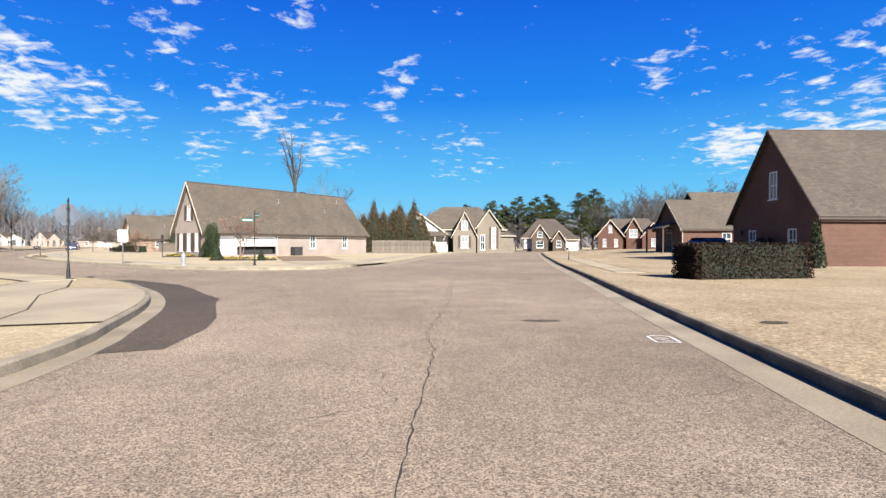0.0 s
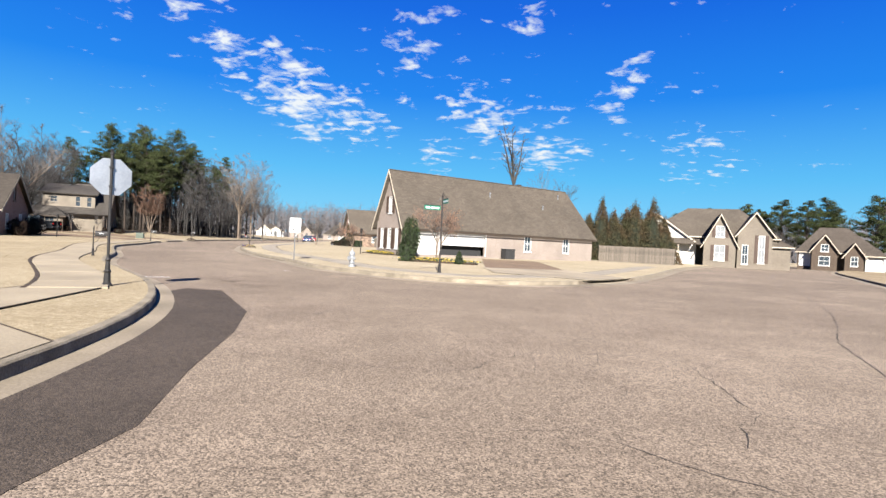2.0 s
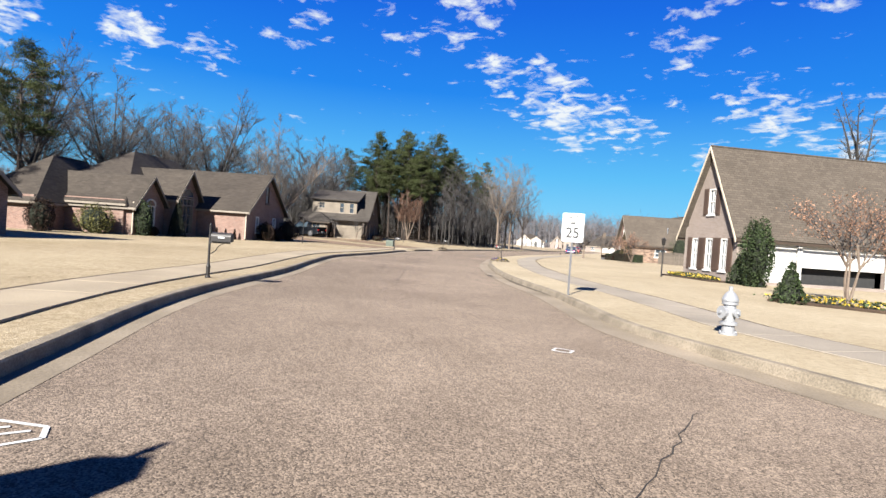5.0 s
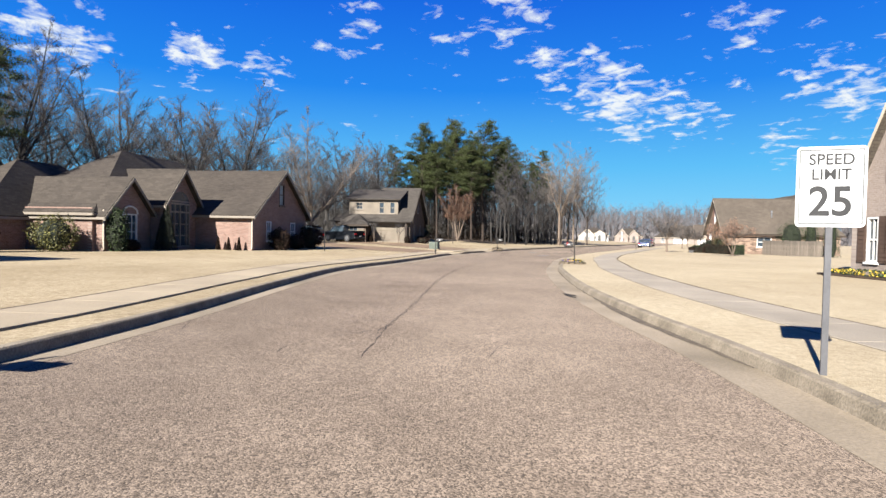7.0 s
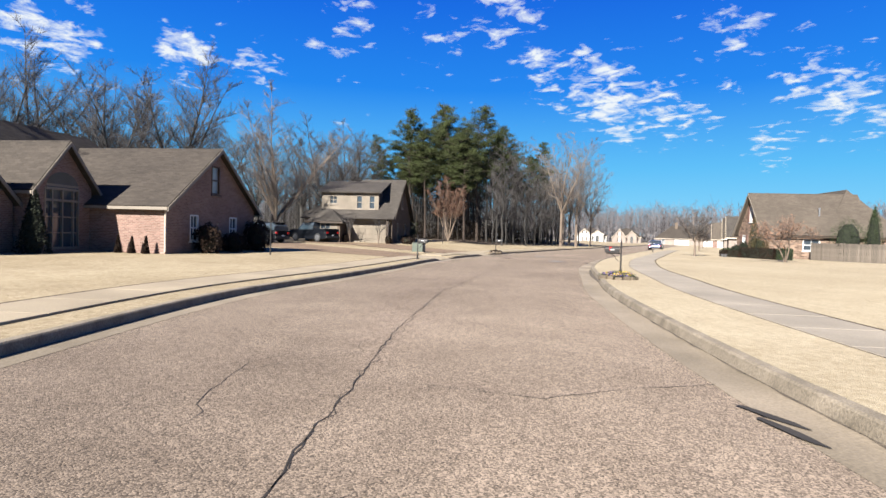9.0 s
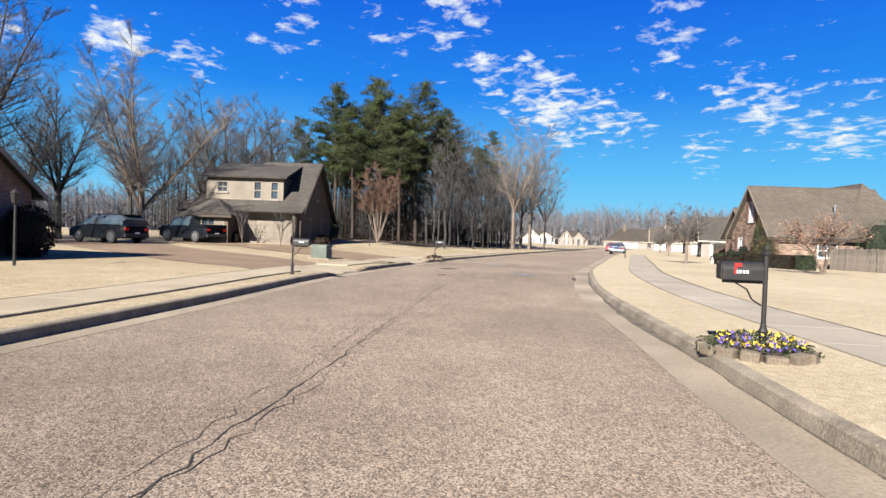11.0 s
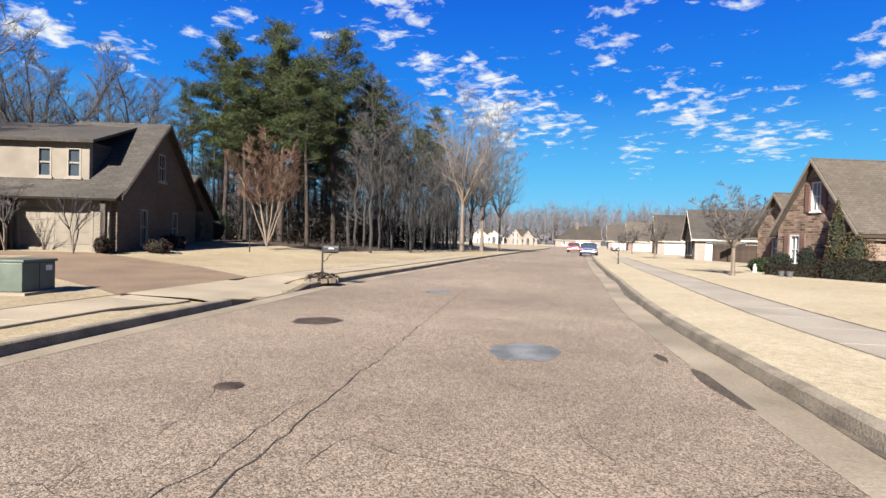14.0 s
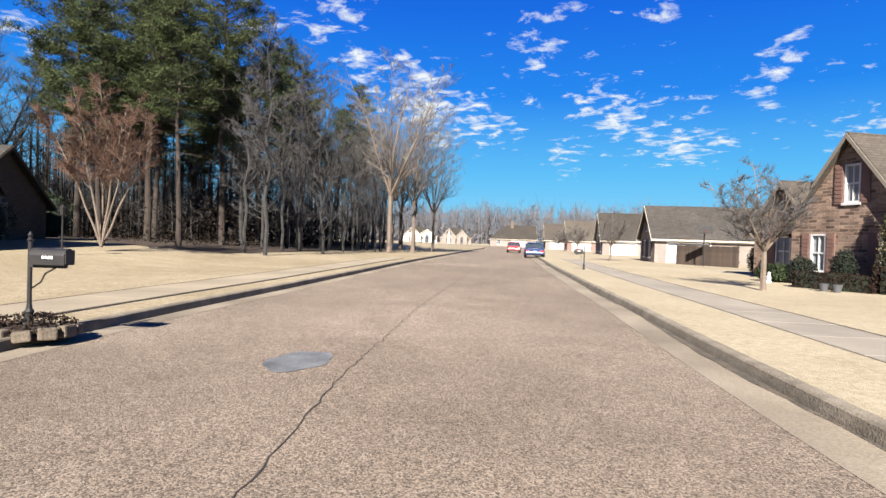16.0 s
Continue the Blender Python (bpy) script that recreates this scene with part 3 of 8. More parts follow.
def lawn(name, outline, inner, height, mat=None):
    pts = [Vector((p.x, p.y)) for p in outline]
    n = len(pts)
    edges = [(i, (i + 1) % n) for i in range(n)]
    co, _, faces, *_ = delaunay_2d_cdt(pts + [Vector(p) for p in inner], edges, [], 1, 1e-4)
    verts = [(p.x, p.y, height(p.x, p.y)) for p in co]
    faces = [f if (co[f[1]] - co[f[0]]).cross(co[f[2]] - co[f[0]]) > 0 else list(reversed(f)) for f in faces]
    ob = raw(name, verts, [tuple(f) for f in faces], mat or M_GRASS)
    ob.data.polygons.foreach_set("use_smooth", [True] * len(ob.data.polygons))
    return tagged(ob, "dormant straw-coloured lawn grass behind the kerb", "lawn", kind="structure")


grid = [(x + 1.3 * ((y // 4) % 2), y) for x in range(-136, -26, 4) for y in range(14, 150, 4)]
near = [(q.x + o * nx, q.y + o * ny) for i in range(40, len(LEFT) - 60, 3) for o in (3.3, 6.0, 9.5, 13.0)
        for q, nx, ny in [(LEFT[i], *(-(LEFT[i + 1] - LEFT[i]).y, (LEFT[i + 1] - LEFT[i]).x))]]
lawn("lawn_west", LEFT + [Vector((-700, 300, 0)), Vector((-700, -60, 0)), Vector((-14, -60, 0))], grid + near, west_height, M_GRASS_WEST)


def north_height(x, y):
    """The land climbs a little behind the kerbs of the northern street."""
    line = RIGHT_FINE if x < min(RIGHT_FINE, key=lambda q: abs(q.y - y)).x + 3 else EAST
    d = min(math.hypot(q.x - x, q.y - y) for q in line)
    return LAWN_Z + 0.5 * ease(3.2, 14, d) * ease(40, 66, y) * ease(-24, -8, x)


RIGHT_FINE = [q for q in RIGHT[::2] if q.x > -16 and q.y > 35]
grid = [(x + 1.3 * ((y // 4) % 2), y) for x in range(-30, 60, 4) for y in range(40, 150, 4)]
lawn("lawn_corner", RIGHT + [Vector((-300, 700, 0)), Vector((60, 700, 0))], [q for q in grid if q[0] < min(RIGHT_FINE, key=lambda r: abs(r.y - q[1])).x - 2.5 ], north_height)
lawn("lawn_east", EAST + [Vector((200, 500, 0)), Vector((700, 400, 0)), Vector((700, -60, 0)), Vector((-8, -60, 0))], [q for q in grid if q[0] > min(EAST, key=lambda r: abs(r.y - q[1])).x + 2.5], north_height, M_LAWN_ROUGH)


def roadside(tag, line, side, cuts=(), pan=0.62):
    """Gutter and kerb along a kerb line; side +1: the lawn lies to the left. cuts: stretches where the kerb drops for a drive."""
    s = side
    flip = (lambda p: p) if s < 0 else (lambda p: p[::-1])
    g = strip("gutter_" + tag, line, flip([(-s * pan, 0.004), (-s * 0.075, 0.014)]), M_GUTTER)
    tagged(g, "pale concrete gutter pan with dirt along the kerb", "gutter", kind="structure")
    k0, kerb, i0 = [], thing("kerb_" + tag, Matrix(), "weathered concrete kerb with a rounded edge", "kerb"), 0
    tagged(kerb, kind="structure")
    spans = []
    for a, b in sorted(cuts):
        spans.append((i0, a)), spans.append((a + 1, b - 1, 0))
        i0 = b
        # the kerb slopes down at both ends of the drive
        for i, j in ((a, a + 1), (b, b - 1)):
            ends = []
            for q, top in ((i, 0.152), (j, 0.035)):
                d = (line[min(q + 1, len(line) - 1)] - line[q - 1]).normalized()
                n = Vector((-d.y, d.x, 0))
                ends.append([line[q] + n * o + Vector((0, 0, h)) for o, h in ((-s * 0.08, 0.0), (-s * 0.07, top - 0.02), (-s * 0.05, top), (s * 0.12, top + 0.002), (s * 0.14, 0.0))])
            bm = bmesh.new()
            r0, r1 = [[bm.verts.new(p) for p in e] for e in ends]
            for k in range(4):
                bm.faces.new((r0[k], r0[k + 1], r1[k + 1], r1[k]))
            bm.faces.new(r0), bm.faces.new(list(reversed(r1)))
            bmesh.ops.recalc_face_normals(bm, faces=bm.faces[:])
            part("kerb_ramp", bm, M_CURB, kerb)
    spans.append((i0, len(line) - 1))
    for sp in spans:
        low = len(sp) == 3
        piece = line[sp[0]:sp[1] + 1]
        if len(piece) < 2:
            continue
        top = 0.035 if low else 0.152
        if tag == "corner" and not low:
            prof = [(-s * 0.105, 0.010), (-s * 0.095, 0.06), (-s * 0.075, top - 0.02), (-s * 0.05, top), (s * 0.065, top + 0.003), (s * 0.08, 0.1)]
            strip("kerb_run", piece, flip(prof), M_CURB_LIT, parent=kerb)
            continue
        prof = [(-s * 0.08, 0.0), (-s * 0.07, top - 0.02), (-s * 0.05, top), (s * 0.075, top + 0.002), (s * 0.09, 0.0)]
        # The east run takes the darker concrete, with its shade in the colour.
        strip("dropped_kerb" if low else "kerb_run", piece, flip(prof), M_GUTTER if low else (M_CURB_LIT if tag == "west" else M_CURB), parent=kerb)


CORNER_CUTS = [(nearest(RIGHT, -14.0, 41.5), nearest(RIGHT, -15.8, 35.3))]
roadside("west", LEFT, 1, WEST_CUTS, 0.42)
roadside("corner", RIGHT, -1, CORNER_CUTS)
roadside("east", EAST, -1)

# ---- houses ----
M_TAUPE = material("taupe_trim", (0.155, 0.132, 0.105), 0.6, 0.06, 1.0, 30.0, 0.05, 0.05)


def rake(bm, a, b, w=0.16, t=0.05, out=(0, -1)):
    """A board under a roof edge from a to b, standing proud along out."""
    a, b = Vector(a), Vector(b)
    o = Vector((out[0], out[1], 0)) * t
    down = Vector((0, 0, -w))
    q = [a, b, b + down, a + down]
    f = [bm.verts.new(p) for p in q]
    k = [bm.verts.new(p + o) for p in q]
    bm.faces.new(f), bm.faces.new(list(reversed(k)))
    for i in range(4):
        j = (i + 1) % 4
        bm.faces.new((f[j], f[i], k[i], k[j]))


SIDES = "SENW"


def block(house, x0, x1, y0, y1, h, hr, axis="x", ends=("gable", "gable"), wmat=None, rmat=None, trim=None, over=0.35, holes=None, skip="", base=-0.5, mats=None, eave=None, runs=(None, None)):
    """One volume of a house with its roof. holes: side -> rows of (u0, u1, z0, z1, kind, options)."""
    holes = holes or {}
    lx, ly = x1 - x0, y1 - y0
    half = (ly if axis == "x" else lx) / 2
    k = (hr - h) / half
    starts = {"S": ((x0, y0, 0), (1, 0), lx), "E": ((x1, y0, 0), (0, 1), ly), "N": ((x1, y1, 0), (-1, 0), lx), "W": ((x0, y1, 0), (0, -1), ly)}
    gabled = {("W" if axis == "x" else "S"): ends[0] == "gable", ("E" if axis == "x" else "N"): ends[1] == "gable"}
    for s in SIDES:
        if s in skip:
            continue
        o, d, length = starts[s]
        # walls stop short of each other at the corners
        inset = 0.25 if s in "EW" else 0.0
        outline = [(inset, base), (length - inset, base), (length - inset, h + inset * k * bool(gabled.get(s))), (inset, h + inset * k * bool(gabled.get(s)))]
        if gabled.get(s):
            outline = outline[:3] + [(length / 2, hr)] + outline[3:]
        hs = [r[:4] for r in holes.get(s, ())]
        part("wall", wall(bmesh.new(), o, d, outline, hs), (mats or {}).get(s, wmat), house)
        for r in holes.get(s, ()):
            kind, opt = (r[4], r[5]) if len(r) > 5 else ((r[4], {}) if len(r) > 4 else ("window", {}))
            if kind == "window":
                window(house, o, d, *r[:4], **opt)
            elif kind == "garage":
                garage_door(house, o, d, *r[:4], **opt)
            elif kind == "door":
                entry_door(house, o, d, *r[:4], **opt)
    # roof
    ez, t = h - over * k, 0.1
    lift = 0.06

    def P(u, v, z):
        return (u, v, z + lift) if axis == "x" else (v, u, z + lift)
    a0, a1, b0, b1 = (x0, x1, y0, y1) if axis == "x" else (y0, y1, x0, x1)
    mid = (b0 + b1) / 2
    r0 = a0 - over if ends[0] == "gable" else (a0 + (runs[0] or half) if ends[0] == "hip" else a0)
    r1 = a1 + over if ends[1] == "gable" else (a1 - (runs[1] or half) if ends[1] == "hip" else a1)
    e0 = a0 - over if ends[0] != "flush" else a0
    e1 = a1 + over if ends[1] != "flush" else a1
    bm = bmesh.new()
    slab(bm, [P(e0, b0 - over, ez), P(e1, b0 - over, ez), P(r1, mid, hr), P(r0, mid, hr)], t)
    slab(bm, [P(e1, b1 + over, ez), P(e0, b1 + over, ez), P(r0, mid, hr), P(r1, mid, hr)], t)
    if ends[0] == "hip":
        slab(bm, [P(e0, b1 + over, ez), P(e0, b0 - over, ez), P(r0, mid, hr)], t)
    if ends[1] == "hip":
        slab(bm, [P(e1, b0 - over, ez), P(e1, b1 + over, ez), P(r1, mid, hr)], t)
    part("roof", bm, rmat, house)
    if trim:
        def board(a, b, w, t, out, m=None):
            bm = bmesh.new()
            rake(bm, a, b, w, t, out)
            part("fascia_board", bm, m or trim, house)
        for sgn, b in ((-1, b0 - over), (1, b1 + over)):
            board(P(e0, b, ez - 0.04), P(e1, b, ez - 0.04), 0.14, 0.03, (0, sgn) if axis == "x" else (sgn, 0), eave)
        for end, a, sgn in ((ends[0], e0, -1), (ends[1], e1, 1)):
            out = (sgn, 0) if axis == "x" else (0, sgn)
            if end == "gable":
                board(P(a, b0 - over, ez - 0.05), P(a, mid, hr - 0.05), 0.2, 0.04, out)
                board(P(a, b1 + over, ez - 0.05), P(a, mid, hr - 0.05), 0.2, 0.04, out)
            elif end == "hip":
                board(P(a, b0 - over, ez - 0.04), P(a, b1 + over, ez - 0.04), 0.14, 0.03, out, eave)


def garage_door(house, o, d, u0, u1, z0, z1, mat=None, rows=4, cols=8, open_by=0.0):
    m = Matrix.Translation(Vector(o)) @ Matrix.Rotation(math.atan2(d[1], d[0]), 4, "Z")
    g = new("garage_door")
    g.parent = house
    g.matrix_local = m
    zb = z0 + open_by
    ph = (z1 - zb) / rows
    for r in range(rows):
        bm = boxes((u0, u1, 0.12, 0.16, zb + r * ph + 0.006, zb + (r + 1) * ph - 0.006))
        for c in range(cols):
            w = (u1 - u0) / cols
            box(bm, u0 + c * w + 0.07, u0 + (c + 1) * w - 0.07, 0.105, 0.12, zb + r * ph + 0.07, zb + (r + 1) * ph - 0.07)
        part("panel", bm, mat or M_WHITE, g)
    part("door_frame", boxes((u0 - 0.1, u0, -0.02, 0.1, z0, z1 + 0.12), (u1, u1 + 0.1, -0.02, 0.1, z0, z1 + 0.12), (u0, u1, -0.02, 0.1, z1, z1 + 0.12)), mat or M_WHITE, g)
    if open_by:
        # Added black panel stands in for the shade inside the garage.
        part("interior_shade", boxes((u0, u1, 0.6, 0.65, z0 - 0.3, zb + 0.3)), M_TYRE, g)


def entry_door(house, o, d, u0, u1, z0, z1):
    """A glazed double door with side lights and a fan light."""
    m = Matrix.Translation(Vector(o)) @ Matrix.Rotation(math.atan2(d[1], d[0]), 4, "Z")
    g = new("entry_door")
    g.parent = house
    g.matrix_local = m
    bm = bmesh.new()
    w = u1 - u0
    for x in (u0, u0 + w * 0.2, u0 + w * 0.8, u1 - 0.09, u0 + w * 0.5 - 0.03):
        box(bm, x, x + 0.06, -0.02, 0.1, z0, z1)
    for z in (z0, z0 + 2.1, z1 - 0.1, z0 + 2.75):
        box(bm, u0 + 0.09, u1 - 0.09, -0.016, 0.09, z, z + 0.1)
    for z in (z0 + 0.7, z0 + 1.4):
        box(bm, u0 + 0.09, u1 - 0.09, 0.0, 0.07, z, z + 0.05)
    for k in range(7):
        a = math.pi * k / 6
        c = (u0 + u1) / 2
        tube(bm, [(c, 0.03, z1), (c + math.cos(a) * w * 0.45, 0.03, z1 + math.sin(a) * w * 0.36)], [0.03, 0.03], 5)
    # White-cream frame toned to taupe, with the entry's shade put into its colour.
    part("door_frame", bm, M_TAUPE, g)
    part("pane", boxes((u0 + 0.05, u1 - 0.05, 0.09, 0.11, z0, z1)), M_GLASS, g)
    bm = bmesh.new()
    c = (u0 + u1) / 2
    vs = [bm.verts.new((c + math.cos(math.pi * k / 12) * w * 0.46, -0.012, z1 + math.sin(math.pi * k / 12) * w * 0.37)) for k in range(13)]
    f = bm.faces.new(vs)
    r = bmesh.ops.extrude_face_region(bm, geom=[f])
    bmesh.ops.translate(bm, vec=(0, 0.01, 0), verts=[v for v in r["geom"] if isinstance(v, bmesh.types.BMVert)])
    part("fan_light", bm, M_GLASS, g)


def corner_house():
    """The long tan-brick house on the street corner."""
    H = thing("corner_house", pose(-32.75, 54.55, 0.3, 0, 0, 57.0), "long tan-brick house with brown shingle roof and white garage doors", "house")
    dk = dict(shutters=M_SHUTTER)
    block(H, 0, 23.2, 0, 4.6, 2.75, 7.1, "x", ("gable", "hip"), M_BRICK_TAN, M_ROOF_TAN, M_CREAM, eave=M_BROWNTRIM, runs=(None, 2.0),
          holes={"W": [(2.0, 2.6, 3.4, 4.8, "window", dk), (0.75, 1.3, 0.4, 2.1, "window", dk), (2.0, 2.6, 0.4, 2.1, "window", dk), (3.3, 3.85, 0.4, 2.1, "window", dk)],
                 "S": [(1.0, 3.45, 0.0, 2.1, "garage", dict(cols=4)), (3.7, 8.7, 0.0, 2.1, "garage", dict(open_by=0.85)), (13.5, 14.4, 0.6, 2.1), (18.8, 19.7, 0.6, 2.1)]})
    # cream band under the eave
    part("frieze_board", boxes((-0.02, 23.22, -0.03, -0.003, 2.35, 2.62)), M_CREAM, H)
    for x, y in ((10.2, 1.5), (16.8, 1.1), (19.6, 1.8)):
        z = 2.75 + y * 4.35 / 2.3
        part("roof_vent", lathe(bmesh.new(), [(0.05, -0.2), (0.05, 0.35), (0.09, 0.36), (0.09, 0.45), (0.0, 0.46)], 10, (x, y, z)), M_STEEL, H)
    part("chimney_cap", boxes((14.6, 15.1, 2.5, 3.0, 6.6, 7.3)), M_ROOF_TAN, H)
    return H


def brick_villa():
    """The rose-brick house with an arched entry."""
    H = thing("brick_villa", pose(-62.77, 41.32, 0.3, 0, 0, 135.3) @ Matrix.Scale(0.976, 4), "rose-brick house with steep grey roofs and an arched glazed entry", "house")
    W, R, T = M_BRICK_PINK, M_ROOF_GREY, M_TAUPE
    # garage wing
    block(H, 0, 8.4, 0, 12, 2.3, 5.35, "y", ("gable", "flush"), W, R, T,
          holes={"S": [(3.75, 4.55, 2.95, 4.45, "window", dict(glass=M_BLIND, frame_mat=M_SHUTTER, bars=(1, 2))), (1.9, 2.6, 0.5, 1.8), (5.6, 6.4, 0.5, 1.8)]})
    # entry gable
    block(H, -3.1, 0.1, 3.9, 9.5, 2.9, 4.8, "y", ("gable", "flush"), W, R, T, holes={"S": [(0.6, 2.5, 0.05, 2.75, "door", {})]}, skip="N")
    # west wing with gable front
    block(H, -6.8, -3.2, 4.7, 11, 2.05, 3.95, "y", ("gable", "flush"), W, R, T,
          holes={"S": [(1.35, 2.5, 0.45, 1.95, "window", dict(bars=(3, 3), frame_mat=M_WHITE))]}, skip="N")
    # main hip
    block(H, -7.0, 9.6, 5.2, 12.6, 2.2, 6.1, "x", ("hip", "hip"), W, R, T, over=0.3, runs=(6.6, 4.0))
    # rear west hip
    block(H, -9.6, 0.5, 9.2, 13.6, 2.05, 4.9, "x", ("hip", "hip"), W, R, T, runs=(4.2, 3.0),
          holes={"W": [(1.6, 2.4, 0.6, 1.8, "window", dict(glass=M_BLIND))]})
    # arched brow over the west wing window
    bm = bmesh.new()
    for k in range(8):
        a0, a1 = math.pi * k / 8, math.pi * (k + 1) / 8
        tube(bm, [(-4.88 + 0.58 * math.cos(a0), 4.66, 1.95 + 0.42 * math.sin(a0)), (-4.88 + 0.58 * math.cos(a1), 4.66, 1.95 + 0.42 * math.sin(a1))], [0.05, 0.05], 5)
    part("window_arch", bm, M_WHITE, H)
    for x, y in ((-0.02, -0.05), (-6.8, 4.65)):
        part("downpipe", tube(bmesh.new(), [(x - 0.05, y, 0), (x - 0.05, y, 2.1)], [0.045, 0.045], 8), M_CREAM, H)
    return H


def dormer_house():
    """The grey-brown brick house with a broad shed dormer over the garage."""
    H = thing("dormer_house", pose(-80.62, 63.92, 0.25, 0, 0, 136.0), "grey-brown brick house with a wide dormer above its garage", "house")
    W, R, T = M_BRICK_GREY, M_ROOF_DARK, M_BROWNTRIM
    # Sunlit west wall gets paler brick: the sunlight is put into its colour.
    block(H, 0, 8.9, 0, 8.6, 2.85, 6.6, "y", ("gable", "hip"), W, R, T, mats={"W": M_BRICK_PALE},
          holes={"S": [(3.9, 4.7, 3.7, 5.1, "window", dict(frame_mat=M_TAUPE)), (2.1, 2.8, 0.5, 2.2, "window", dict(frame_mat=M_TAUPE)), (5.6, 6.3, 0.5, 2.2, "window", dict(frame_mat=M_TAUPE))],
                 "W": [(4.5, 7.5, 0.0, 2.05, "garage", dict(mat=M_STUCCO, cols=4))]})
    # dormer: a stucco box that breaks through the roof
    zt, zb = 5.05, 3.3
    fr = wall(bmesh.new(), (0.55, 7.2, 0), (0, -1), [(0, zb - 0.6), (5.7, zb - 0.6), (5.7, zt), (0, zt)], [(4.75, 5.35, 3.45, 4.75), (3.5, 4.1, 3.45, 4.75), (0.8, 1.6, 3.9, 4.7)])
    part("dormer_front", fr, M_STUCCO, H)
    for a, b, c, e, n in ((4.75, 5.35, 3.45, 4.75, (1, 2)), (3.5, 4.1, 3.45, 4.75, (1, 2)), (0.8, 1.6, 3.9, 4.7, (2, 2))):
        window(H, (0.55, 7.2, 0), (0, -1), a, b, c, e, frame_mat=M_TAUPE, bars=n)
    part("dormer_cheek", wall(bmesh.new(), (0.8, 1.5, 0), (1, 0), [(0, zb - 0.4), (2.6, zt + 0.1), (0, zt)]), M_ROOF_DARK, H)
    part("dormer_cheek", wall(bmesh.new(), (3.4, 7.2, 0), (-1, 0), [(0, zt + 0.1), (2.6, zb - 0.4), (2.6, zt)]), M_ROOF_DARK, H)
    part("dormer_roof", slab(bmesh.new(), [(0.15, 1.15, zt + 0.02), (0.15, 7.55, zt + 0.02), (4.3, 7.55, 6.45), (4.3, 1.15, 6.45)], 0.12), R, H)
    # pent roof across the front and the hipped bay
    part("pent_roof", slab(bmesh.new(), [(-0.75, -0.3, 2.5), (-0.75, 8.8, 2.5), (0.6, 8.8, 3.25), (0.6, -0.3, 3.25)], 0.1), R, H)
    # The bay's west wall takes the same sun-paled brick colour.
    block(H, -1.9, 0.6, 4.5, 7.4, 2.35, 3.3, "y", ("hip", "hip"), W, R, T, mats={"W": M_BRICK_PALE}, skip="E",
          holes={"W": [(1.0, 2.0, 0.9, 1.95, "window", dict(frame_mat=M_TAUPE))]})
    for y in (0.35, 4.2):
        part("porch_post", boxes((-0.5, -0.3, y - 0.1, y + 0.1, -0.2, 2.5)), M_BROWNTRIM, H)
    part("lintel", boxes((-0.06, -0.004, 0.6, 4.3, 2.1, 2.45)), M_STUCCO, H)
    # lower rear wing
    block(H, 8.9, 16.6, 1.6, 9.0, 2.4, 4.9, "y", ("gable", "hip"), W, R, T, holes={"S": [(2.4, 4.2, 0.0, 2.3, "door", {})]}, skip="W")
    return H


def stone_house():
    """The ledge-stone house with two street gables."""
    H = thing("stone_house", pose(-60.72, 89.49, 0.2, 0, 0, -43.5) @ Matrix.Scale(0.95, 4), "ledge-stone house with steep twin gables and rust shutters", "house")
    sh = dict(shutters=M_REDSHUTTER, glass=M_BLIND)
    block(H, 0, 5.6, 0, 9, 2.4, 5.85, "y", ("gable", "flush"), M_STONE, M_ROOF_TAN, M_TAUPE, eave=M_BROWNTRIM,
          holes={"S": [(2.48, 3.16, 3.2, 4.7, "window", sh), (1.0, 1.75, 0.45, 2.0, "window", sh), (4.0, 4.75, 0.45, 2.0, "window", sh)], "E": [(3.2, 4.6, 0.7, 1.7)]})
    block(H, -3.6, 0.2, 1.2, 9, 2.4, 4.5, "y", ("gable", "flush"), M_STONE, M_ROOF_TAN, M_TAUPE, eave=M_BROWNTRIM,
          holes={"S": [(1.4, 2.3, 0.4, 2.1, "window", sh)]}, skip="E")
    block(H, -6.5, 5.5, 5.2, 11.2, 2.4, 6.3, "x", ("hip", "hip"), M_STONE, M_ROOF_TAN, M_TAUPE, eave=M_BROWNTRIM, runs=(3.0, 2.9))
    part("roof_vent", lathe(bmesh.new(), [(0.06, -0.3), (0.06, 0.3), (0.1, 0.31), (0.1, 0.42), (0.0, 0.43)], 10, (4.5, 5.0, 4.1)), M_STEEL, H)
    return H


def red_house():
    """The tall red-brick house behind the hedge."""
    H = thing("red_house", pose(12.96, 35.84, 0.1, 0, 0, 1.1), "red-brick house with a steep brown shingle roof", "house")
    block(H, 0, 17, 0, 10, 3.4, 9.3, "x", ("gable", "gable"), M_BRICK_RED, M_ROOF_BROWN, M_BROWNTRIM,
          holes={"W": [(4.7, 5.6, 4.5, 6.4, "window", dict(glass=M_BLIND)), (2.2, 3.1, 0.9, 2.4), (6.8, 7.7, 0.9, 2.4)]})
    part("corner_lamp", lathe(bmesh.new(), [(0.02, 0), (0.09, 0.05), (0.11, 0.3), (0.03, 0.42), (0.01, 0.5)], 8, (-0.14, 8.6, 2.0)), M_BLACK, H)
    return H


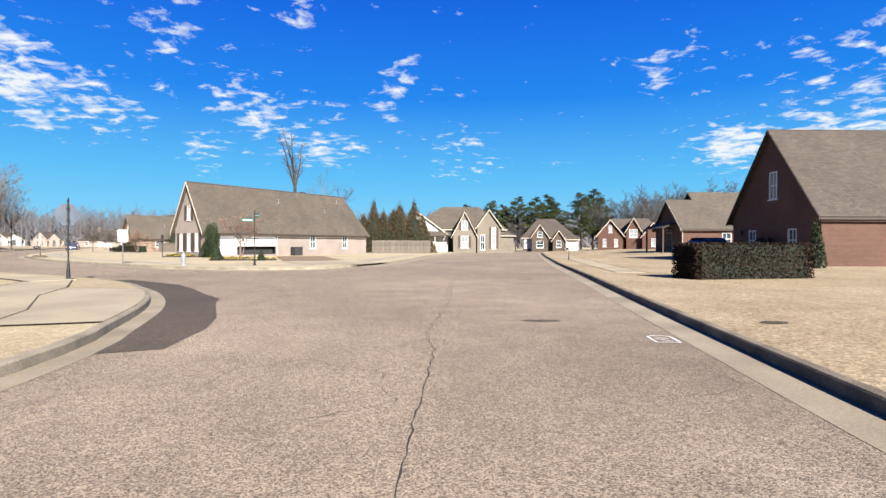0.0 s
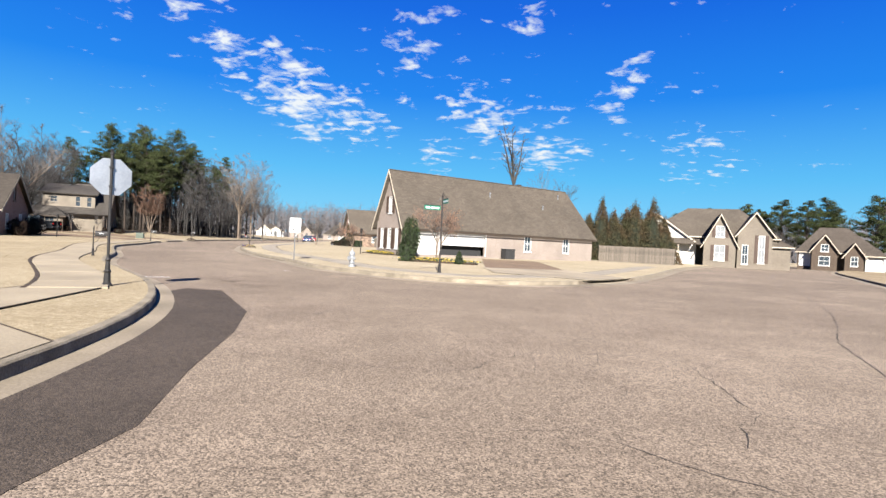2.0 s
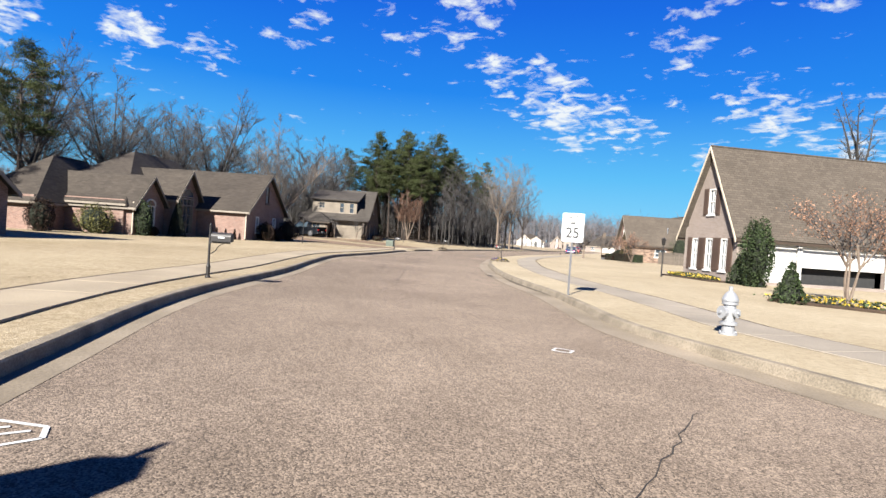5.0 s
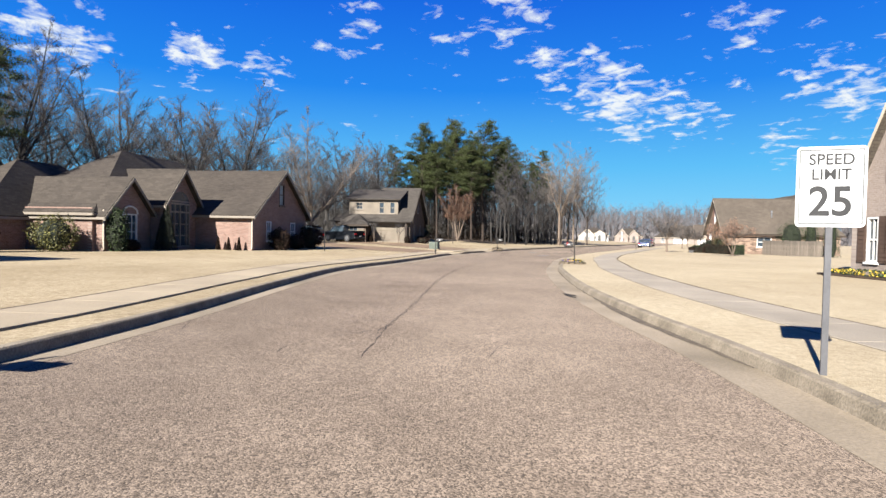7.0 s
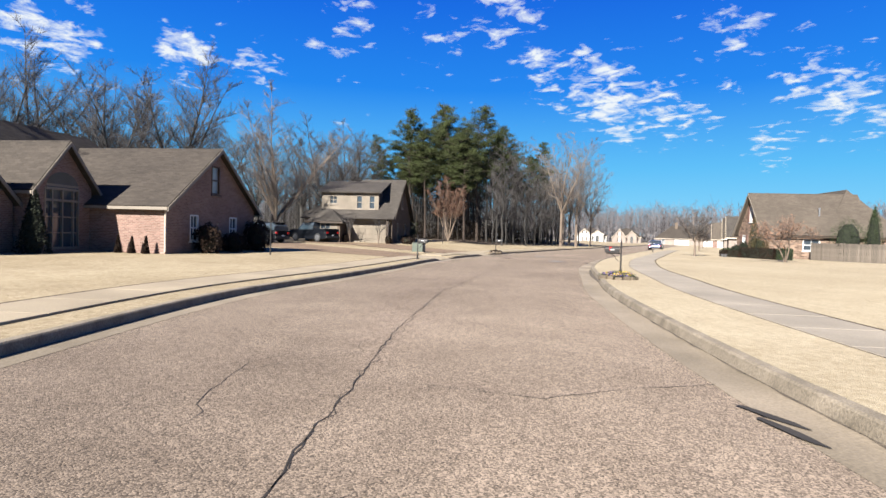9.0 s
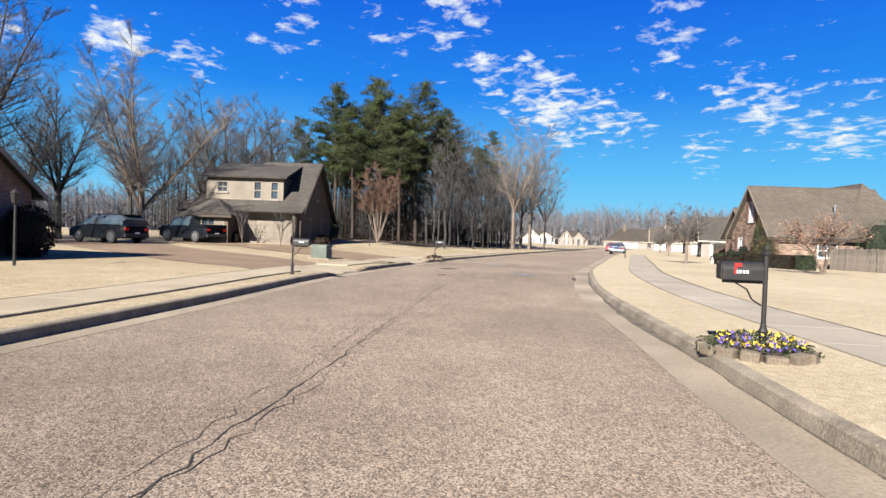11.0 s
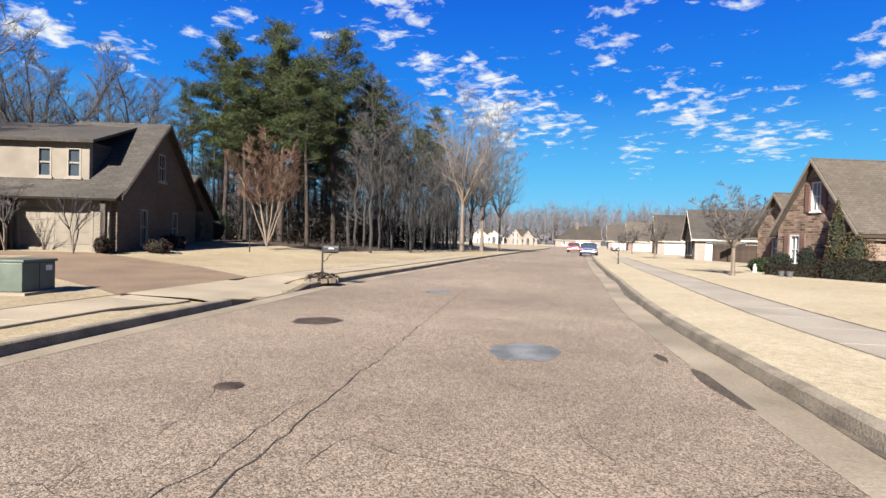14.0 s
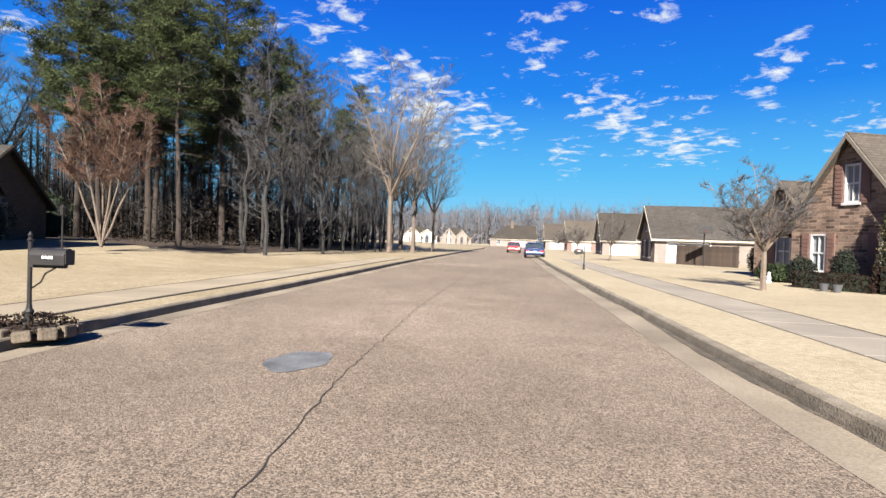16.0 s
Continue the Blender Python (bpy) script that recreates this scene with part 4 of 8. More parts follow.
def red_garage_house():
    H = thing("low_red_house", pose(15.0, 60.35, 0.6, 0, 0, 3), "low red-brick house with stepped grey-brown shingle roofs", "house")
    block(H, 0, 16, 0, 6.6, 2.75, 5.75, "x", ("gable", "gable"), M_BRICK_RED, M_ROOF_TAN, M_CREAM, eave=M_BROWNTRIM, base=-0.7,
          holes={"S": [(4.2, 5.2, 0.8, 2.1), (8.0, 12.4, 0, 2.2, "garage", dict(mat=M_CREAM))], "W": [(2.6, 4.2, 0.0, 2.15, "door", {})]})
    block(H, 3.2, 15, 1.2, 8.4, 3.2, 6.75, "x", ("gable", "hip"), M_BRICK_RED, M_ROOF_TAN, M_BROWNTRIM, base=-0.7)
    # porch hood over the side door, on two posts
    part("porch_roof", slab(bmesh.new(), [(-1.5, 1.6, 2.65), (-1.5, 6.2, 2.65), (0.0, 6.2, 3.3), (0.0, 1.6, 3.3)], 0.12), M_ROOF_DARK, H)
    for y in (1.8, 6.0):
        part("porch_post", boxes((-1.4, -1.25, y - 0.08, y + 0.08, -0.7, 2.62)), M_BROWNTRIM, H)
    part("downpipe", tube(bmesh.new(), [(-0.08, -0.06, -0.5), (-0.08, -0.06, 2.6)], [0.045, 0.045], 8), M_CREAM, H)
    return H


def white_gable_house():
    """White-sided wing, brick street gable and a two-storey bay under one hip roof."""
    H = thing("white_gable_house", pose(-7.0, 90.6, 0.55), "white-sided and tan-brick house with steep gables and grey roof", "house", "houses along the street")
    W, R, T = M_BRICK_PALE, M_ROOF_TAN, M_CREAM
    sh = dict(shutters=M_SHUTTER, glass=M_BLIND)
    block(H, -9.0, 7.0, 4.0, 13.0, 3.6, 7.3, "x", ("hip", "hip"), W, R, T, base=-0.7, runs=(5.5, 4.0))
    block(H, -12.4, -2.4, 2.0, 10.0, 2.5, 6.2, "y", ("gable", "flush"), W, R, T, base=-0.7, mats={"S": M_SIDING}, holes={"S": [(8.2, 9.6, 0, 2.0, "garage", dict(cols=2))]})
    block(H, -1.6, 2.0, 0.0, 7.0, 2.6, 6.1, "y", ("gable", "flush"), W, R, T, base=-0.7, holes={"S": [(1.2, 2.4, 0.3, 2.2, "window", sh), (1.3, 2.3, 3.2, 4.6, "window", sh)]})
    block(H, 2.3, 6.1, 1.4, 8.0, 3.9, 6.5, "y", ("gable", "flush"), W, R, T, base=-0.7, holes={"S": [(0.5, 1.2, 0.0, 2.4, "window", {}), (2.3, 3.0, 0.2, 3.6, "window", sh)]})
    block(H, 6.1, 8.4, 3.4, 9.0, 2.5, 4.0, "x", ("flush", "hip"), W, R, T, base=-0.7, skip="W")
    part("pent_roof", slab(bmesh.new(), [(-12.6, 0.7, 2.25), (-2.7, 0.7, 2.25), (-2.7, 2.0, 3.0), (-12.6, 2.0, 3.0)], 0.12), R, H)
    for x in (-12.2, -7.4, -4.6):
        part("porch_post", boxes((x, x + 0.14, 0.85, 0.99, -0.7, 2.22)), T, H)
    part("porch_roof", slab(bmesh.new(), [(-2.6, 0.6, 2.3), (-1.3, 0.6, 2.3), (-1.3, 4.0, 2.9), (-2.6, 4.0, 2.9)], 0.12), R, H)
    return H


def brown_hip_house():
    H = thing("brown_hip_house", pose(10.6, 111.8, 0.55, 0, 0, -10), "brown-roofed brick house with two small gables and cream garage", "house", "houses along the street")
    W, R, T = M_BRICK_GREY, M_ROOF_BROWN, M_CREAM
    block(H, -5.2, 5.2, 2.0, 10.0, 2.5, 6.1, "x", ("hip", "hip"), W, R, T, base=-0.7, runs=(2.8, 4.0), holes={"S": [(0.3, 1.6, 0, 2.0, "garage", dict(cols=2))]})
    block(H, -3.4, -0.2, 0.6, 6.0, 2.6, 4.9, "y", ("gable", "flush"), W, R, T, base=-0.7, holes={"S": [(0.9, 2.3, 0.2, 1.6), (1.1, 2.1, 2.3, 3.4)]})
    block(H, 0.7, 3.0, 0.3, 6.0, 2.0, 3.7, "y", ("gable", "flush"), W, R, T, base=-0.7, holes={"S": [(0.7, 1.6, 0.3, 1.7)]})
    block(H, 3.2, 5.6, 0.8, 6.0, 2.1, 2.9, "y", ("hip", "flush"), M_SIDING, R, T, base=-0.7, holes={"S": [(0.3, 2.1, 0, 1.8, "garage", dict(cols=2))]})
    return H


def triple_gable_house():
    H = thing("triple_gable_house", pose(23.4, 102.8, 0.75, 0, 0, -17), "red-brick house with three steep pale-trimmed gables", "house", "houses along the street")
    W, R, T = M_BRICK_RED, M_ROOF_TAN, M_CREAM
    sh = dict(glass=M_BLIND)
    block(H, -5.6, 6.0, 2.2, 10.0, 2.6, 5.6, "x", ("hip", "hip"), W, R, T, base=-0.9, runs=(2.6, 2.6))
    block(H, -5.5, -1.1, 0.0, 7.0, 2.6, 5.3, "y", ("gable", "flush"), W, R, T, base=-0.9, holes={"S": [(0.9, 1.5, 0.3, 1.7, "window", sh), (2.9, 3.5, 0.3, 1.7, "window", sh), (1.9, 2.5, 2.9, 4.2, "window", sh)]})
    block(H, -0.5, 2.0, 0.9, 7.0, 3.4, 5.6, "y", ("gable", "flush"), W, R, T, base=-0.9, holes={"S": [(0.5, 1.9, 2.0, 3.5, "window", sh)]})
    block(H, 2.2, 5.9, -0.2, 7.0, 2.4, 4.7, "y", ("gable", "flush"), W, R, T, base=-0.9, holes={"S": [(1.5, 2.2, 0.4, 1.8, "window", sh)]})
    return H


def small_house(name, m, label, wmat, rmat, front="S", l=13.0, w=9.0, h=2.7, hr=6.4, twin=True, garage=True, two=False):
    """A suburban house: a long hip-and-gable body with one or two street gables."""
    H = thing(name, m, label, "house", "houses along the street")
    hh = h + (2.4 if two else 0)
    block(H, -l / 2, l / 2, 3.2, 3.2 + w, hh, hr + (1.6 if two else 0), "x", ("hip", "hip"), wmat, rmat, M_CREAM,
          holes={"S": [(l - 3.4, l - 2.4, 0.7, 2.1, "window", dict(shutters=M_SHUTTER))]})
    sh = dict(shutters=M_SHUTTER, glass=M_BLIND)
    block(H, -l / 2 + 0.6, -l / 2 + 5.4, 0, 6.5, h, hr - 0.4, "y", ("gable", "flush"), wmat, rmat, M_CREAM,
          holes={"S": [(1.95, 2.85, 0.6, 2.1, "window", sh), (2.0, 2.8, 3.1, 4.4, "window", sh)]}, skip="N")
    if twin:
        block(H, 0.2, 4.0, 1.3, 6.5, h + 0.4, hr - 0.9, "y", ("gable", "flush"), wmat, rmat, M_CREAM,
              holes={"S": [(1.35, 2.45, 0.0, 2.2, "door", {})]}, skip="N")
    if garage:
        block(H, l / 2 - 0.6, l / 2 + 5.5, 3.0, 9.5, h, hr - 1.4, "x", ("flush", "hip"), wmat, rmat, M_CREAM,
              holes={"S": [(0.9, 5.0, 0, 2.15, "garage", {})]}, skip="W")
    return H


corner_house(), brick_villa(), dormer_house(), stone_house(), red_house(), red_garage_house()
white_gable_house(), brown_hip_house(), triple_gable_house()
# the row beyond the stone house: gables face the street


def row_house(name, x, y, yaw, label, wmat, rmat, l=11.0, w=7.0, hr=4.9, extra=True):
    H = thing(name, pose(x, y, 0.05, 0, 0, yaw), label, "house", "houses along the street")
    sh = dict(shutters=M_SHUTTER, glass=M_BLIND)
    block(H, -w / 2, w / 2, 0, l, 2.3, hr, "y", ("gable", "hip"), wmat, rmat, M_CREAM,
          holes={"S": [(w / 2 - 0.45, w / 2 + 0.45, 2.7, 3.9, "window", sh), (1.2, 2.0, 0.5, 1.9, "window", sh), (w - 2.0, w - 1.2, 0.5, 1.9, "window", sh)],
                 "E": [(1.0, 4.2, 0.0, 2.0, "garage", dict(cols=4))]})
    if extra:
        block(H, -w / 2 - 3.6, -w / 2 + 0.3, 1.4, 8, 2.5, hr - 0.8, "y", ("gable", "flush"), wmat, rmat, M_CREAM,
              holes={"S": [(1.3, 2.2, 0.3, 2.0, "window", sh)]}, skip="E")
    return H


row_house("tan_gable_house", -72.4, 110.9, -61.7, "tan-brick house with a dark roof and white side garage", M_BRICK_TAN, M_ROOF_DARK, 11, 5.0, 4.75, False)
row_house("cream_gable_house", -85.5, 135.5, -61.7, "cream-brick house with a grey roof and front gables", M_BRICK_TAN, M_ROOF_GREY, 13, 6, 5.6)
row_house("pink_gable_house", -102, 163, -61.7, "rose-brick house with a grey roof and front gables", M_BRICK_PINK, M_ROOF_TAN, 13, 6, 5.8)
row_house("brown_gable_house", -112.5, 176, -61.7, "tan-brick house with a brown roof far along the street", M_BRICK_TAN, M_ROOF_BROWN, 13, 6.5, 5.6)
GH = thing("chimney_house", pose(-135, 203, 0.05, 0, 0, 32), "tan-brick house with a broad grey hip roof and chimney", "house", "houses along the street")
block(GH, -6.5, 6.5, 0, 9, 2.4, 6.2, "x", ("hip", "gable"), M_BRICK_TAN, M_ROOF_GREY, M_CREAM, runs=(5.0, None), holes={"S": [(2.0, 3.0, 0.6, 1.9), (6.0, 10.0, 0.0, 2.0, "garage", {})]})
part("chimney", boxes((-0.6, 0.3, 3.4, 4.2, 4.5, 7.4)), M_BRICK_GREY, GH)
small_house("bend_house", pose(-169, 224, 0, 0, 0, 35), "pale cream house with twin gables at the street's bend", M_BRICK_TAN, M_ROOF_GREY, l=11, hr=6.0, garage=False)
small_house("bend_house_white", pose(-154, 184, 0, 0, 0, 38), "white house with gables at the street's bend", M_SIDING, M_ROOF_GREY, l=10, hr=5.2, garage=False)
# a dark neighbour beyond the villa
NH = thing("neighbour_house", pose(-53.0, 26.6, 0.14, 0, 0, 131), "dark brick house with a steep gable beside the villa", "house")
block(NH, -9, 0, 0, 12, 2.2, 6.0, "y", ("gable", "gable"), M_BRICK_PINK, M_ROOF_GREY, M_TAUPE, holes={"S": [(5.5, 6.5, 0.7, 2.0)], "E": [(3, 4, 0.7, 1.9)]})

# ---- pavements, drives and marks on the road ----


def draped(name, outline, mat, lift, label, category, step=2.0, height=None, kind="structure"):
    """A sheet laid over the lawn."""
    h = height or (lambda x, y: LAWN_Z)
    pts = [Vector(p) for p in outline]
    n = len(pts)
    xs, ys = [p.x for p in pts], [p.y for p in pts]
    inner = [Vector((min(xs) + i * step, min(ys) + j * step)) for i in range(int((max(xs) - min(xs)) / step) + 1) for j in range(int((max(ys) - min(ys)) / step) + 1)]
    co, _, faces, *_ = delaunay_2d_cdt(pts + inner, [(i, (i + 1) % n) for i in range(n)], [], 1, 1e-4)
    faces = [f if (co[f[1]] - co[f[0]]).cross(co[f[2]] - co[f[0]]) > 0 else list(reversed(f)) for f in faces]
    return tagged(raw(name, [(p.x, p.y, h(p.x, p.y) + lift) for p in co], [tuple(f) for f in faces], mat), label, category, kind=kind)


def pavement(tag, line, side, inner, outer, i0, i1, mat, length=1.5):
    """Concrete slabs with open joints, each one its own piece."""
    holder = tagged(thing("pavement_" + tag, Matrix(), "concrete pavement slabs with open joints beside the lawn", "pavement"), kind="structure")
    a, b = offset_line(line, side * inner), offset_line(line, side * outer)
    rng = random.Random(tag)
    f, count = i0, 0
    cuts = WEST_CUTS if tag == "west" else []
    while f + length < i1:
        inside = [q for p, q in cuts if p - 0.2 <= f < q]
        if inside:
            f = inside[0]
            continue
        ln = min([length] + [p - f for p, q in cuts if f < p < f + length])

        def at(r, s):
            k = int(s)
            return r[k].lerp(r[k + 1], s - k)
        q = [at(a, f + 0.012), at(a, f + ln - 0.012), at(b, f + ln - 0.012), at(b, f + 0.012)]
        if side < 0:
            q = q[::-1]
        dz = rng.uniform(0.0, 0.003)
        z = LAWN_Z + 0.012 + dz
        c = sum(q, Vector()) / 4
        zs = [z] * 4 if tag != "west" else [west_height(p.x, p.y) + 0.034 + dz for p in q]
        verts = [(*(p - c).xy, k) for p, k in zip(q, zs)] + [(*((p - c) * 1.012).xy, k - 0.012) for p, k in zip(q, zs)] + [(*((p - c) * 1.012).xy, k - 0.1) for p, k in zip(q, zs)]
        faces = [(0, 1, 2, 3)] + [(4 + i, 4 + (i + 1) % 4, (i + 1) % 4, i) for i in range(4)] + [(8 + i, 8 + (i + 1) % 4, 4 + (i + 1) % 4, 4 + i) for i in range(4)]
        ob = raw("slab", verts, faces, mat, holder)
        ob.location = (c.x, c.y, 0)
        f += ln
        count += 1
    # the trimmed edge between slab and turf; soil strip also painted as the lip's shadow
    for off, wide, up in ((inner - 0.02, 0.007, 0.004), (outer + 0.07, 0.045 if tag == "west" else 0.03, 0.028 if tag == "west" else 0.006)):
        bounds = [int(i0)] + [k for c in sorted(cuts) for k in c] + [int(i1)]
        runs = [line[p:q + 1] for p, q in zip(bounds[::2], bounds[1::2])]
        for seg in runs:
            strip("turf_edge_shade", seg, [(side * (off - wide), LAWN_Z + up), (side * (off + wide), LAWN_Z + up)][::-side], M_SOIL, parent=holder)
    return holder


M_WALK2 = material("aged_pavement_concrete", (0.222, 0.192, 0.15), 0.9, 0.12, 0.6, 45.0, 0.14, 0.25, tint=(0.178, 0.154, 0.12), obrand=0.04, coords="World")
pavement("west", LEFT, 1, 0.8, 2.1, nearest(LEFT, -22.3, 21.9), nearest(LEFT, -81, 91), M_WALK)
pavement("corner", RIGHT, -1, 1.65, 2.95, nearest(RIGHT, -9.8, 66), nearest(RIGHT, -80, 106), M_WALK2)
pavement("east", EAST, -1, 1.5, 2.8, nearest(EAST, -5.0, 14) + 14, nearest(EAST, 1.8, 67), M_WALK)

# corner landing and drives
pad_kerb = [p for p in offset_line(LEFT, 0.05)[nearest(LEFT, -15.2, 10.6):nearest(LEFT, -18.5, 17.8)]]
pad_edge = [Vector(q) for q in ((-20.6, 17.75, 0), (-22.85, 21.35, 0), (-23.7, 20.2, 0), (-22.4, 17.2, 0), (-20.2, 14.2, 0), (-18.2, 12.0, 0), (-16.9, 10.3, 0))]
draped("landing_corner", [tuple(q.xy) for q in pad_kerb + pad_edge], M_WALK, 0.024, "pale concrete landing between the kerb and the pavement", "pavement")
for seg in ([pad_kerb[-1], pad_edge[0], pad_edge[1]], pad_edge[2:] + [pad_kerb[0]], [pad_edge[0], Vector((-19.6, 15.3, 0)), Vector((-17.7, 12.4, 0)), Vector((-16.9, 10.4, 0))]):
    tagged(strip("landing_joint", seg, [(0.018, LAWN_Z + 0.028), (-0.018, LAWN_Z + 0.028)], M_SOIL), "dark soil-filled joint round the concrete landing", "joint", kind="structure")
mouth = [tuple(p.xy) for p in offset_line(RIGHT, -0.06)[CORNER_CUTS[0][0] + 1:CORNER_CUTS[0][1]]]
draped("drive_corner", mouth + [(-19.6, 37.6), (-21.6, 42.0), (-17.8, 45.4)], M_DRIVE, 0.02, "pale concrete driveway mouth beside the corner", "driveway")
draped("drive_brown", [(-21.5, 42.2), (-17.9, 45.5), (-22.8, 60.4), (-27.2, 58.6)], M_AGG, 0.016, "brown exposed-aggregate driveway before the garage doors", "driveway")
apron_a, apron_b = LEFT[WEST_CUTS[0][0]:WEST_CUTS[0][1] + 1], LEFT[WEST_CUTS[1][0]:WEST_CUTS[1][1] + 1]
for nm, seg in (("drive_apron_a", apron_a), ("drive_apron_b", apron_b)):
    tagged(strip(nm, seg, [(2.34, 0.05), (2.3, 0.152), (0.8, 0.125), (-0.04, 0.037)], M_WALK), "pale concrete drive apron sloping to the gutter", "driveway", kind="structure")
draped("drive_shared", [(-60.5, 52.3), (-63.3, 55.8), (-68.0, 56.2), (-76.0, 54.9), (-86.0, 55.5), (-87.0, 49.6), (-76, 49.6), (-66, 50.8)], M_AGG, 0.02, "brown exposed-aggregate driveway beside the lawn", "driveway", height=west_height)
draped("drive_garage", [(-66.0, 59.5), (-69.0, 63.8), (-73.5, 64.4), (-78.8, 63.4), (-80.2, 63.0), (-85.4, 57.4), (-83.0, 55.9), (-77.8, 58.2), (-71.0, 59.4)], M_AGG, 0.02, "brown exposed-aggregate driveway leading to the garage", "driveway", height=west_height)

# dark repair along the corner gutter
inner_edge = [p.xy for p in offset_line(LEFT, -0.4)[nearest(LEFT, -14.5, 8.6):nearest(LEFT, -23.6, 22.7)]]
tagged(flat_sheet("road_repair", inner_edge + [(-22.9, 23.4), (-22.0, 23.6), (-19.1, 21.2), (-17.8, 19.5), (-16.6, 17.6), (-15.6, 16.2), (-15.3, 15.2), (-14.2, 12.6), (-13.8, 11.2), (-13.6, 9.4)], 0.005, M_PATCH, 0), "dark newer asphalt repair along the corner gutter", "road patch", kind="structure")


def blot(name, x, y, rx, ry, mat, label, category, z=0.005, yaw=0.0, seed=1, n=26):
    """An uneven flat patch."""
    rng = random.Random(seed)
    pts = []
    for k in range(n):
        a = 2 * math.pi * k / n
        s = 1 + 0.1 * math.sin(2 * a + seed) + 0.06 * math.sin(5 * a + 2 * seed) + rng.uniform(-0.04, 0.04)
        px, py = rx * s * math.cos(a), ry * s * math.sin(a)
        pts.append((x + px * math.cos(yaw) - py * math.sin(yaw), y + px * math.sin(yaw) + py * math.cos(yaw)))
    return tagged(flat_sheet(name, pts, z, mat, 0), label, category, kind="structure")


blot("cement_patch", -57.85, 61.6, 0.62, 0.42, M_CEMENT, "pale grey cement patch set in the asphalt", "road patch", yaw=2.2, seed=4)
blot("cement_patch_far", -64.0, 66.6, 0.52, 0.36, M_CEMENT, "pale grey cement patch set in the asphalt", "road patch", yaw=2.2, seed=9)
blot("tar_stain", -37.15, 41.3, 0.32, 0.05, M_CRACK, "black tar stain on the gutter", "road patch", yaw=2.9, seed=3, z=0.017)
blot("tar_stain_long", -36.9, 41.05, 0.36, 0.045, M_CRACK, "long black tar stain on the gutter", "road patch", yaw=2.7, seed=5, z=0.017)
blot("drain_slot", -50.35, 55.55, 0.42, 0.06, M_CRACK, "dark drain slot in the concrete gutter", "drain", yaw=2.3, seed=6, z=0.019)
blot("broken_asphalt", -55.5, 61.6, 0.75, 0.13, M_PATCH, "dark crumbling asphalt along the gutter's edge", "road patch", yaw=2.2, seed=13)
blot("broken_asphalt_small", -56.5, 62.6, 0.2, 0.07, M_SOIL, "tuft of dead weeds at the gutter's edge", "road patch", yaw=2.2, seed=14)
blot("oil_stain", -8.05, 12.3, 0.35, 0.16, M_PATCH, "small dark oil stain on the asphalt", "road patch", seed=8)
blot("oil_stain_far", -6.6, 24.6, 0.45, 0.2, M_PATCH, "dark oil stain on the asphalt", "road patch", seed=11)
blot("meter_lid", -26.45, 23.87, 0.2, 0.17, M_WALK, "pale round concrete meter lid in the lawn", "meter lid", z=LAWN_Z + 0.012, seed=21)
blot("oil_stain_kerb", -23.69, 25.67, 0.26, 0.13, M_PATCH, "small dark oil stain on the asphalt", "road patch", seed=22, yaw=0.6)
blot("manhole_surround", -61.6, 61.05, 0.45, 0.37, M_PATCH, "broken darker asphalt round the manhole cover", "road patch", seed=23, yaw=2.2, z=0.003)
blot("mole_hill", -4.4, 11.15, 0.24, 0.18, M_SOIL, "small dark bare spot of soil in the lawn", "bare soil", z=LAWN_Z + 0.01, seed=12)


